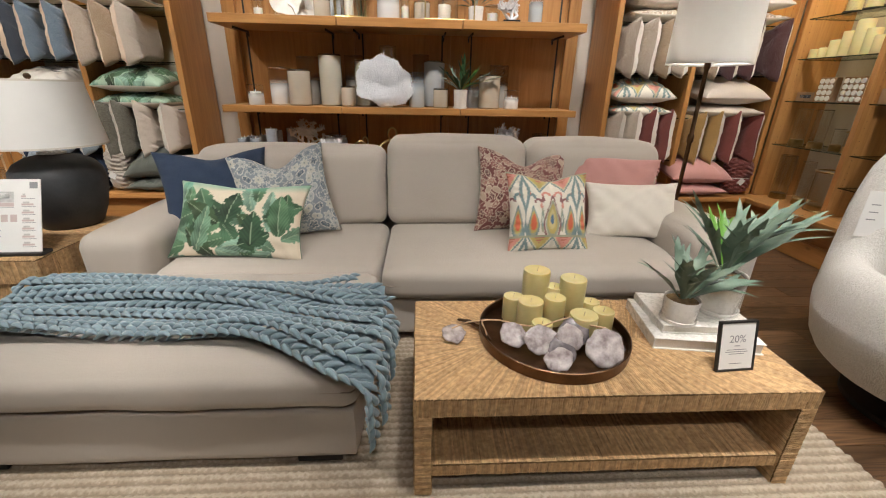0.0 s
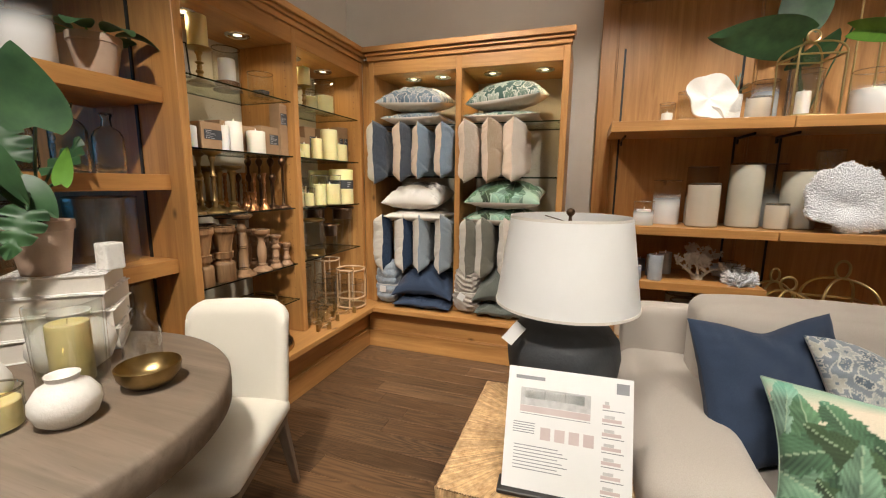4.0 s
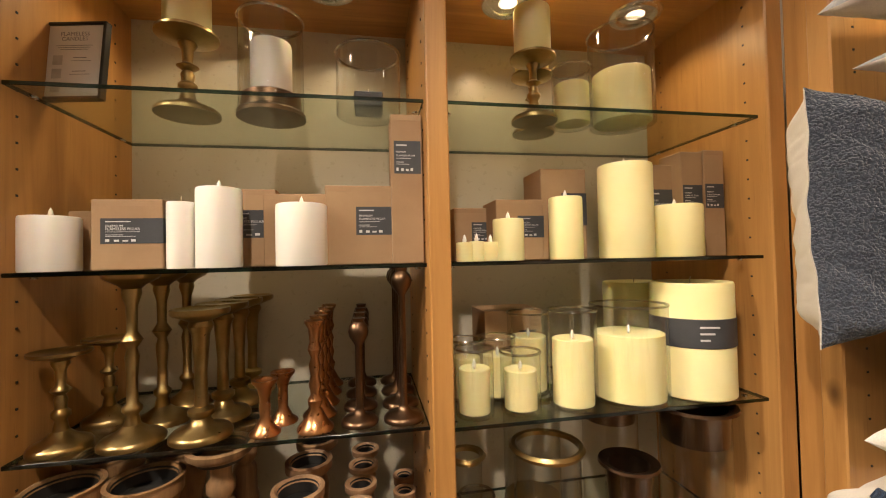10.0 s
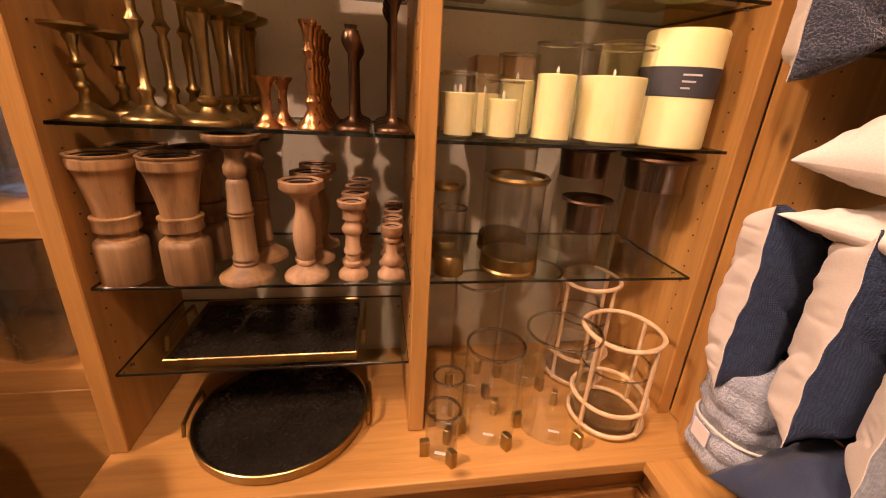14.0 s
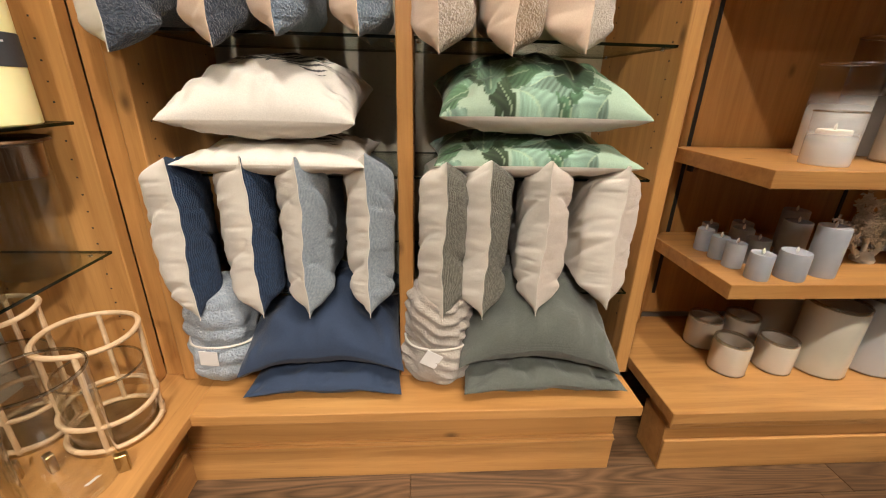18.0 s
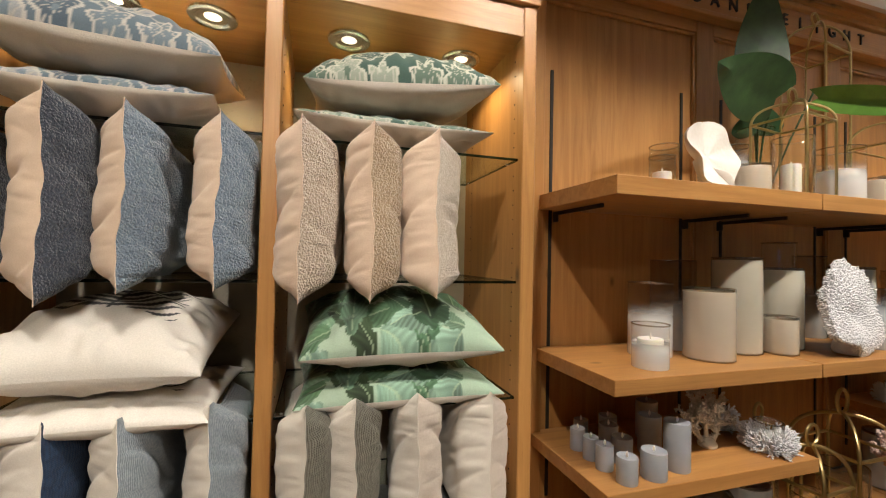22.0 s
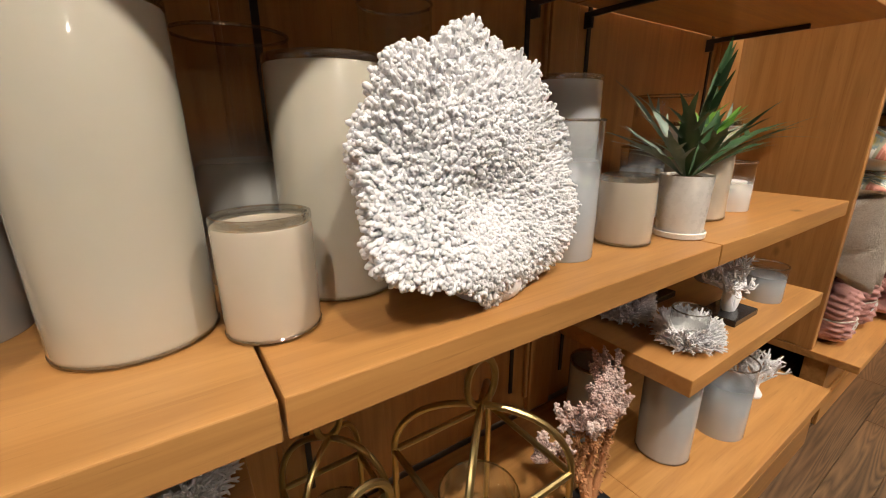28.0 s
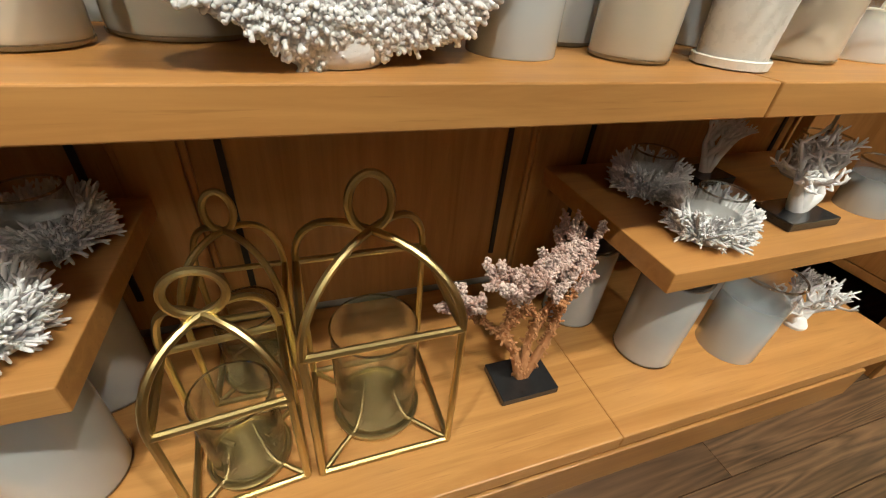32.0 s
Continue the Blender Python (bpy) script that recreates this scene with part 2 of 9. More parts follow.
def thin_glass(name, tint, gloss=1.0, rough=0.0, smoke=None, lo=0.0, hi=1.0, wavy=0.0, sheer=0.5):
    """A thin pane or shell: clear, mirrors at its sheen; smoke clouds it from below, as ombre glass."""
    m, n, l, b = nodes_of(name)
    out = n["Material Output"]
    tr, gl, fr, mx = n.new("ShaderNodeBsdfTransparent"), n.new("ShaderNodeBsdfGlossy"), n.new("ShaderNodeLayerWeight"), n.new("ShaderNodeMixShader")
    tr.inputs[0].default_value = (*tint, 1)
    gl.inputs["Roughness"].default_value = rough
    pw, ml = n.new("ShaderNodeMath"), n.new("ShaderNodeMath")
    pw.operation, ml.operation = "POWER", "MULTIPLY_ADD"
    pw.inputs[1].default_value = 4.0
    ml.inputs[1].default_value, ml.inputs[2].default_value = sheer, 0.035 * gloss
    l.new(fr.outputs["Facing"], pw.inputs[0])
    l.new(pw.outputs[0], ml.inputs[0])
    l.new(ml.outputs[0], mx.inputs[0])
    l.new(tr.outputs[0], mx.inputs[1])
    l.new(gl.outputs[0], mx.inputs[2])
    if wavy:
        bp = n.new("ShaderNodeBump")
        bp.inputs["Strength"].default_value, bp.inputs["Distance"].default_value = wavy, 0.004
        l.new(noise_of(n, l, coords(n, l), 38, 2), bp.inputs["Height"])
        l.new(bp.outputs[0], gl.inputs["Normal"])
        l.new(bp.outputs[0], fr.inputs["Normal"])
    last = mx.outputs[0]
    if smoke:
        b.inputs["Base Color"].default_value = (*smoke, 1)
        b.inputs["Roughness"].default_value = 0.12
        b.inputs["Coat Weight"].default_value = 0.4
        sep, mp = n.new("ShaderNodeSeparateXYZ"), n.new("ShaderNodeMapRange")
        tc = n.new("ShaderNodeTexCoord")
        l.new(tc.outputs["Generated"], sep.inputs[0])
        mp.inputs["From Min"].default_value, mp.inputs["From Max"].default_value = lo, hi
        mp.interpolation_type = "SMOOTHSTEP"
        l.new(sep.outputs[2], mp.inputs[0])
        m2 = n.new("ShaderNodeMixShader")
        l.new(mp.outputs[0], m2.inputs[0])
        l.new(b.outputs[0], m2.inputs[1])
        l.new(last, m2.inputs[2])
        last = m2.outputs[0]
    else:
        n.remove(b)
    l.new(last, out.inputs[0])
    return m


def solid_glass(name, tint, wavy=0.0, scale=30.0):
    """Glass with real walls that bends the light."""
    m, n, l, b = nodes_of(name)
    b.inputs["Base Color"].default_value = (*tint, 1)
    b.inputs["Transmission Weight"].default_value, b.inputs["Roughness"].default_value, b.inputs["IOR"].default_value = 1.0, 0.01, 1.45
    if wavy:
        bumped(n, l, b, noise_of(n, l, coords(n, l), scale, 2), wavy, 0.006)
    return m


def glowing(name, colour, strength):
    m, n, l, b = nodes_of(name)
    b.inputs["Base Color"].default_value = (*colour, 1)
    b.inputs["Emission Color"].default_value = (*colour, 1)
    b.inputs["Emission Strength"].default_value = strength
    return m


ALDER_D, ALDER_L = (0.33, 0.153, 0.045), (0.53, 0.281, 0.095)
WOOD_X = wood("alder_along_x", ALDER_D, ALDER_L, 0, swirl=0.9)
WOOD_Y = wood("alder_along_y", ALDER_D, ALDER_L, 1)
WOOD_Z = wood("alder_upright", ALDER_D, ALDER_L, 2, swirl=0.9)
PLANK = wood("dark_oak_plank", (0.023, 0.0125, 0.006), (0.172, 0.098, 0.050), 0, 0.4, False, 1.5, 0.35, 3.0, 16.0)
BEIGE = surface("beige_back_panel", (0.45, 0.415, 0.325), (0.51, 0.465, 0.37), 3, 0.3, 60, 0.03)
PAINT = surface("beige_wall_paint", (0.58, 0.52, 0.44), (0.63, 0.57, 0.49), 2, 0.8, 240, 0.12)
CEIL = surface("white_ceiling_paint", (0.75, 0.73, 0.69), (0.8, 0.78, 0.74), 2, 0.85, 200, 0.1)
BLACK = surface("black_powder_coat", (0.012, 0.011, 0.01), (0.02, 0.018, 0.016), 20, 0.5, 300, 0.1)
CHROME = surface("brushed_chrome", (0.6, 0.58, 0.55), (0.7, 0.68, 0.65), 30, 0.25, 300, 0.05, 1.0)
PANE = thin_glass("clear_pane", (0.90, 0.95, 0.92))
EDGE = thin_glass("pane_edge", (0.035, 0.10, 0.08), 2.0, 0.15)
CLEAR = thin_glass("clear_glass", (0.935, 0.945, 0.93), 2.6, sheer=1.0)
FOOTED = thin_glass("footed_cylinder_glass", (0.915, 0.92, 0.89), 3.4, sheer=1.0)
LIP = thin_glass("glass_lip", (0.74, 0.725, 0.68), 6.0, 0.05, sheer=0.8)
JAR_GLASS = solid_glass("pressed_jar_glass", (0.90, 0.93, 0.93), 0.55, 34)
CUP_GLASS = thin_glass("thick_cup_glass", (0.985, 0.988, 0.978), 1.5, sheer=1.0)
CLEAR_WAVY = thin_glass("wavy_glass", (0.90, 0.915, 0.915), 4.2, 0.04, wavy=0.6, sheer=0.9)
DOWN_LENS = glowing("frosted_lamp_face", (1.0, 0.93, 0.72), 1.6)
BULB = glowing("warm_bulb", (1.0, 0.88, 0.68), 9.0)
SOFA = woven("greige_sofa_cloth", (0.40, 0.355, 0.305), (0.50, 0.45, 0.395), 0.0014, 0.25, 0.9, 0.25, heather=0.5)
SOFA_SEAM = woven("greige_piping", (0.30, 0.265, 0.225), (0.36, 0.32, 0.275), 0.0014, 0.25)
LINEN = woven("white_linen", (0.665, 0.615, 0.54), (0.745, 0.695, 0.62), 0.0016, 0.3)
SHADE = surface("white_lampshade_linen", (0.80, 0.79, 0.77), (0.84, 0.83, 0.81), 8, 0.8, 420, 0.15)
NAVY = woven("navy_cotton", (0.014, 0.028, 0.062), (0.028, 0.048, 0.092), 0.0016, 0.3, sheen=0.08)
NAVY_KNIT = woven("navy_chunky_weave", (0.006, 0.022, 0.062), (0.022, 0.058, 0.13), 0.006, 0.9, sheen=0.05)
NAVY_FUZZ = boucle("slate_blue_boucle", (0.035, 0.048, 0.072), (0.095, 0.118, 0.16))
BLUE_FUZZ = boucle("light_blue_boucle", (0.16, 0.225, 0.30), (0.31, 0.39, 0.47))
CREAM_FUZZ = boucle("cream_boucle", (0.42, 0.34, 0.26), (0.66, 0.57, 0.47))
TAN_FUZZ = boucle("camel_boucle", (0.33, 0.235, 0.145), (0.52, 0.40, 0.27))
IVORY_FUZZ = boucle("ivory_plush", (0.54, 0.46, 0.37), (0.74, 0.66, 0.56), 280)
GREYBLUE = woven("grey_blue_weave", (0.22, 0.27, 0.31), (0.34, 0.39, 0.43), 0.004, 0.7)
SAGE = woven("sage_chunky_weave", (0.13, 0.125, 0.095), (0.24, 0.225, 0.175), 0.006, 0.9)
OLIVE = woven("dark_sage_linen", (0.075, 0.083, 0.07), (0.12, 0.13, 0.11), 0.002, 0.4)
OATMEAL = woven("oatmeal_linen", (0.56, 0.48, 0.40), (0.66, 0.58, 0.50), 0.002, 0.4)
PEACH = woven("pale_blush_cotton", (0.66, 0.50, 0.37), (0.74, 0.58, 0.45), 0.0016, 0.3)
ROSE = woven("rose_linen", (0.46, 0.22, 0.20), (0.56, 0.30, 0.27), 0.0018, 0.35)
RUST = woven("brick_red_weave", (0.17, 0.035, 0.03), (0.27, 0.07, 0.055), 0.005, 0.7)
GOLDEN = woven("mustard_weave", (0.42, 0.25, 0.07), (0.54, 0.35, 0.12), 0.005, 0.7)
PLUM = boucle("plum_boucle", (0.06, 0.018, 0.02), (0.13, 0.045, 0.045))
PRINT = printed("printed_linen")
THROW_BLUE = surface("pale_blue_plush", (0.26, 0.31, 0.37), (0.38, 0.43, 0.48), 50, 0.95, 160, 1.0, sheen=0.5, dist=0.012)
THROW_TAN = surface("taupe_knit", (0.36, 0.31, 0.26), (0.46, 0.41, 0.35), 50, 0.9, 200, 0.8, sheen=0.3, dist=0.008)
YARN = surface("dusty_blue_yarn", (0.16, 0.235, 0.275), (0.26, 0.35, 0.40), 9, 0.85, 420, 0.5, sheen=0.4, dist=0.003)
WAX_I = surface("ivory_wax", (0.80, 0.71, 0.35), (0.84, 0.765, 0.42), 8, 0.42, 120, 0.06, sss=0.25)
WAX_W = surface("white_wax", (0.80, 0.76, 0.68), (0.84, 0.81, 0.74), 8, 0.42, 120, 0.06, sss=0.2)
WAX_Y = surface("olive_yellow_wax", (0.56, 0.47, 0.20), (0.66, 0.57, 0.29), 10, 0.4, 90, 0.12, sss=0.25)
WAX_G = surface("grey_blue_wax", (0.33, 0.35, 0.38), (0.40, 0.42, 0.45), 10, 0.5, 120, 0.08, sss=0.1)
WICK = surface("wick", (0.5, 0.42, 0.28), (0.6, 0.5, 0.34), 50, 0.8, 300, 0.1)
BRASS = surface("antique_brass", (0.27, 0.185, 0.07), (0.43, 0.31, 0.14), 18, 0.32, 90, 0.12, 1.0)
GOLD = surface("satin_gold", (0.52, 0.41, 0.18), (0.58, 0.46, 0.22), 8, 0.32, 220, 0.03, 1.0)
COPPER = surface("aged_copper", (0.36, 0.17, 0.07), (0.52, 0.26, 0.12), 18, 0.3, 90, 0.1, 1.0)
BRONZE = surface("dark_bronze", (0.10, 0.06, 0.035), (0.17, 0.10, 0.06), 20, 0.35, 120, 0.1, 1.0)
TURNED = wood("turned_mango_wood", (0.085, 0.042, 0.019), (0.44, 0.265, 0.13), 2, 0.5, False, 9, 0.4)
PALE_TURNED = wood("pale_turned_wood", (0.22, 0.12, 0.062), (0.50, 0.32, 0.19), 2, 0.6, False, 5)
KRAFT = surface("kraft_card", (0.30, 0.18, 0.095), (0.36, 0.23, 0.125), 10, 0.8, 200, 0.1)
LABEL = surface("charcoal_label", (0.035, 0.037, 0.042), (0.05, 0.052, 0.058), 12, 0.6, 200, 0.05)
INK = surface("pale_print", (0.5, 0.5, 0.5), (0.6, 0.6, 0.6), 12, 0.6, 200, 0.02)
PAPER = surface("white_card", (0.74, 0.73, 0.71), (0.79, 0.78, 0.76), 6, 0.5, 200, 0.03)
SHADE_INK = surface("printed_grey", (0.45, 0.44, 0.43), (0.6, 0.59, 0.57), 60, 0.8)
GREYINK = surface("grey_print", (0.22, 0.22, 0.23), (0.3, 0.3, 0.31), 12, 0.6, 200, 0.02)
PINKINK = surface("pale_rose_print", (0.52, 0.42, 0.40), (0.6, 0.5, 0.48), 12, 0.6, 200, 0.02)
CORAL = surface("white_coral", (0.69, 0.695, 0.72), (0.78, 0.78, 0.80), 25, 0.8, 160, 0.3, dist=0.002)
CORAL_D = surface("bone_coral", (0.60, 0.54, 0.45), (0.70, 0.64, 0.55), 25, 0.8, 160, 0.5, dist=0.003)
CORAL_T = surface("pale_pink_coral_tips", (0.40, 0.22, 0.17), (0.76, 0.64, 0.60), 16, 0.85, 200, 0.6, dist=0.004)
CORAL_P = surface("pink_brown_coral", (0.34, 0.14, 0.05), (0.54, 0.27, 0.125), 30, 0.85, 200, 0.6, dist=0.004)
CERAMIC = surface("white_glazed_ceramic", (0.74, 0.72, 0.68), (0.80, 0.78, 0.74), 5, 0.28, 60, 0.05)
PLASTER = surface("rough_white_plaster", (0.68, 0.65, 0.60), (0.76, 0.73, 0.68), 14, 0.8, 70, 0.5, dist=0.004)
TERRACOTTA = surface("pale_clay", (0.42, 0.30, 0.22), (0.50, 0.38, 0.29), 10, 0.85, 120, 0.3)
LEAF = surface("deep_green_leaf", (0.018, 0.055, 0.022), (0.045, 0.115, 0.04), 12, 0.48, 90, 0.15)
LEAF_L = surface("fresh_green_leaf", (0.085, 0.21, 0.025), (0.15, 0.33, 0.05), 12, 0.4, 90, 0.15)
FERN = surface("grey_green_fern", (0.10, 0.16, 0.12), (0.24, 0.31, 0.24), 14, 0.5, 120, 0.2)
SOIL = surface("brown_moss", (0.10, 0.06, 0.025), (0.25, 0.16, 0.07), 60, 0.95, 120, 1.0, dist=0.01)
SEAGRASS = surface("golden_seagrass", (0.36, 0.21, 0.09), (0.64, 0.43, 0.22), 60, 0.6, 300, 0.8, dist=0.003, island=0.22)
# Boards under the strands, coloured dark as the shade between them.
SHADED_CORE = surface("shaded_seagrass_core", (0.13, 0.075, 0.03), (0.2, 0.12, 0.05), 30, 0.8, 200, 0.5)
JUTE = surface("oatmeal_wool_rug", (0.42, 0.345, 0.255), (0.58, 0.495, 0.39), 14, 0.95, 220, 0.7, dist=0.004)
jn, jl = JUTE.node_tree.nodes, JUTE.node_tree.links
jb = jn["Principled BSDF"]
# Bands at the row pitch darken the grooves: their shade is put into the colour.
groove_shade = jn.new("ShaderNodeTexWave")
groove_shade.bands_direction = "Y"
groove_shade.inputs["Scale"].default_value, groove_shade.inputs["Distortion"].default_value, groove_shade.inputs["Detail"].default_value, groove_shade.inputs["Detail Scale"].default_value = 0.3142 / 0.034, 2.5, 2.0, 9.0
jt = jn.new("ShaderNodeTexCoord")
jl.new(jt.outputs["Object"], groove_shade.inputs["Vector"])
jl.new(mixed(jn, jl, ramp2(jn, jl, groove_shade.outputs[1], 0.75, 0.0), jb.inputs["Base Color"].links[0].from_socket, (0.24, 0.185, 0.125)), jb.inputs["Base Color"])
LAMP_BASE = surface("charcoal_ceramic", (0.022, 0.024, 0.027), (0.045, 0.048, 0.052), 9, 0.6, 120, 0.35, dist=0.003)
TABLE_OAK = wood("grey_washed_oak", (0.13, 0.098, 0.07), (0.24, 0.19, 0.145), 0, 0.55, False, 3)
CHAIR_WHITE = woven("white_upholstery", (0.70, 0.66, 0.56), (0.76, 0.72, 0.63), 0.0013, 0.2)
CHAIR_LEG = wood("grey_oak_leg", (0.16, 0.125, 0.095), (0.26, 0.21, 0.165), 2, 0.55, False, 4)
BOUCLE = boucle("white_boucle", (0.64, 0.61, 0.57), (0.82, 0.79, 0.75), 210)
RATTAN = surface("pale_rattan", (0.52, 0.34, 0.19), (0.66, 0.47, 0.29), 40, 0.55, 160, 0.3)
SHELL = surface("pearl_shell", (0.20, 0.16, 0.16), (0.60, 0.54, 0.53), 30, 0.25, 90, 0.35, rough_var=0.08)
SHELL_D = surface("dark_pearl_shell", (0.06, 0.055, 0.06), (0.28, 0.24, 0.25), 26, 0.22, 90, 0.3, rough_var=0.08)
TAN_GLASS = surface("cased_taupe_glass", (0.46, 0.405, 0.32), (0.52, 0.46, 0.375), 4, 0.22, 30, 0.0, rough_var=0.02, sss=0.1, coat=1.0)
STONE_GLASS = surface("cased_stone_glass", (0.42, 0.395, 0.32), (0.49, 0.46, 0.38), 4, 0.22, 30, 0.0, rough_var=0.02, sss=0.1, coat=1.0)
GREY_GLASS = surface("cased_grey_glass", (0.38, 0.395, 0.40), (0.45, 0.46, 0.465), 4, 0.22, 30, 0.0, rough_var=0.02, sss=0.1, coat=1.0)
OMBRE_W = thin_glass("white_ombre_glass", (0.97, 0.975, 0.975), smoke=(0.66, 0.67, 0.67), lo=0.35, hi=0.75)
OMBRE_B = thin_glass("grey_blue_ombre_glass", (0.965, 0.97, 0.97), smoke=(0.46, 0.50, 0.53), lo=0.45, hi=0.95)
OMBRE_T = thin_glass("smoky_ombre_glass", (0.84, 0.81, 0.76), smoke=(0.42, 0.42, 0.40), lo=0.3, hi=0.7)
DARK_TRAY = surface("dark_bronze_tray", (0.02, 0.017, 0.013), (0.045, 0.036, 0.026), 9, 0.28, 90, 0.1, 0.6)
MARBLE = surface("black_marble", (0.012, 0.012, 0.013), (0.03, 0.03, 0.032), 8, 0.2, 40, 0.02)
FLAME = glowing("candle_tip", (1.0, 0.86, 0.55), 1.2)

# ---- building helpers ----


def part(name, bm, material, parent=None, label="", smooth=False, world=False, sharp=0.7):
    """One mesh object, under a thing or a part when one is given."""
    me = bpy.data.meshes.new(name)
    if world and parent is not None:
        bmesh.ops.translate(bm, verts=bm.verts, vec=-parent.location)
    bm.normal_update()
    if smooth:
        for f in bm.faces:
            f.smooth = True
        for e in bm.edges:
            if len(e.link_faces) == 2 and e.calc_face_angle(0) > sharp:
                e.smooth = False
    bm.to_mesh(me)
    bm.free()
    for m in (material if isinstance(material, (list, tuple)) else [material]):
        me.materials.append(m)
    ob = new(name, me)
    if parent is not None:
        ob.parent = parent
    if label:
        ob["label"] = label
    return ob


def thing(name, at, label, category, group="", kind="", rz=0.0, rx=0.0, ry=0.0):
    ob = new(name)
    ob.empty_display_size = 0.05
    ob.matrix_world = pose(*at, rx, ry, rz)
    return tagged(ob, label, category, group, kind)


def box(x0, x1, y0, y1, z0, z1, bev=0.0, seg=1):
    bm = bmesh.new()
    bmesh.ops.create_cube(bm, size=1.0)
    for v in bm.verts:
        v.co = Vector(((x0 + x1) / 2 + v.co.x * (x1 - x0), (y0 + y1) / 2 + v.co.y * (y1 - y0), (z0 + z1) / 2 + v.co.z * (z1 - z0)))
    if bev:
        bmesh.ops.bevel(bm, geom=list(bm.edges), offset=bev, segments=seg, affect="EDGES", profile=0.5)
    return bm


def join(*bms):
    out = bms[0]
    for b in bms[1:]:
        me = bpy.data.meshes.new("tmp")
        b.to_mesh(me)
        b.free()
        out.from_mesh(me)
        bpy.data.meshes.remove(me)
    return out


def moved(bm, m):
    bmesh.ops.transform(bm, matrix=m, verts=bm.verts)
    return bm


def lathe(profile, n=32, cx=0.0, cy=0.0):
    """Turns (radius, height) pairs about the upright axis."""
    bm = bmesh.new()
    rings = []
    for r, z in profile:
        if r < 1e-5:
            rings.append([bm.verts.new((cx, cy, z))])
        else:
            rings.append([bm.verts.new((cx + r * math.cos(2 * math.pi * i / n), cy + r * math.sin(2 * math.pi * i / n), z)) for i in range(n)])
    for a, b in zip(rings, rings[1:]):
        for i in range(n):
            j = (i + 1) % n
            if len(a) == 1 and len(b) == 1:
                break
            if len(a) == 1:
                bm.faces.new((a[0], b[j], b[i]))
            elif len(b) == 1:
                bm.faces.new((a[i], a[j], b[0]))
            else:
                bm.faces.new((a[i], a[j], b[j], b[i]))
    bmesh.ops.recalc_face_normals(bm, faces=bm.faces)
    return bm


def tube(points, radius, n=8, closed=False, cap=True):
    """A round rod along points; the radius may be one number or one for each point."""
    bm = bmesh.new()
    pts = [Vector(p) for p in points]
    rad = radius if isinstance(radius, (list, tuple)) else [radius] * len(pts)
    rings, up = [], Vector((0.0123, 0.0456, 1.0)).normalized()
    last = None
    for i, p in enumerate(pts):
        a = pts[i - 1] if (i or closed) else pts[i]
        b = pts[(i + 1) % len(pts)] if (i + 1 < len(pts) or closed) else pts[i]
        d = (b - a).normalized()
        if last is None:
            side = d.cross(up)
            if side.length < 0.05:
                side = d.cross(Vector((1, 0.1, 0)))
        else:
            side = last - d * last.dot(d)
        side.normalize()
        last = side
        other = d.cross(side)
        rings.append([bm.verts.new(p + (side * math.cos(2 * math.pi * k / n) + other * math.sin(2 * math.pi * k / n)) * rad[i]) for k in range(n)])
    m = len(rings)
    for i in range(m if closed else m - 1):
        a, b = rings[i], rings[(i + 1) % m]
        shift = 0
        if closed and i == m - 1:
            shift = min(range(n), key=lambda s: sum((a[k].co - b[(k + s) % n].co).length for k in range(n)))
        for k in range(n):
            bm.faces.new((a[k], a[(k + 1) % n], b[(k + 1 + shift) % n], b[(k + shift) % n]))
    if cap and not closed:
        bm.faces.new(rings[0][::-1])
        bm.faces.new(rings[-1])
    bmesh.ops.recalc_face_normals(bm, faces=bm.faces)
    return bm


def grid_mesh(xyz, closed_u=False):
    """A bmesh over a grid of points, an array (nu, nv, 3)."""
    bm = bmesh.new()
    nu, nv = len(xyz), len(xyz[0])
    vs = [[bm.verts.new(xyz[i][j]) for j in range(nv)] for i in range(nu)]
    for i in range(nu if closed_u else nu - 1):
        for j in range(nv - 1):
            bm.faces.new((vs[i][j], vs[(i + 1) % nu][j], vs[(i + 1) % nu][j + 1], vs[i][j + 1]))
    return bm


def big_mesh(name, verts, faces, material, parent=None, label="", smooth=True):
    me = bpy.data.meshes.new(name)
    me.from_pydata([tuple(v) for v in verts], [], [tuple(int(k) for k in f) for f in faces])
    for m in (material if isinstance(material, (list, tuple)) else [material]):
        me.materials.append(m)
    if smooth:
        me.polygons.foreach_set("use_smooth", [True] * len(me.polygons))
    me.update()
    ob = new(name, me)
    if parent is not None:
        ob.parent = parent
    if label:
        ob["label"] = label
    return ob


# ---- the room ----
FLOOR_X0, FLOOR_X1, FLOOR_Y0, FLOOR_Y1 = -3.9, 3.9, -3.2, 4.2
tagged(part("floor", box(-8.0, 7.5, FLOOR_Y0, 6.0, -0.2, -0.012), PLANK), "dark brown oak plank floor of the shop", "floor", kind="structure")
floor = bpy.data.objects["floor"]
tagged(part("wall_north", box(-8.0, 3.72, 4.10, 4.25, 0, 3.2), PAINT), "warm beige painted back wall above the shelves", "wall", kind="structure")
tagged(part("wall_south", box(-8.0, 7.5, -3.2, -3.05, 0, 3.2), PAINT), "warm beige painted wall across the shop", "wall", kind="structure")
tagged(part("wall_west", join(box(-3.95, -3.80, 2.06, 4.10, 0, 3.2), box(-3.95, -3.80, -3.05, 2.06, 2.45, 3.2), box(-3.95, -3.80, -3.05, 0.2, 0, 2.45)), PAINT),
       "beige painted side wall, open behind the wooden display shelves", "wall", kind="structure")
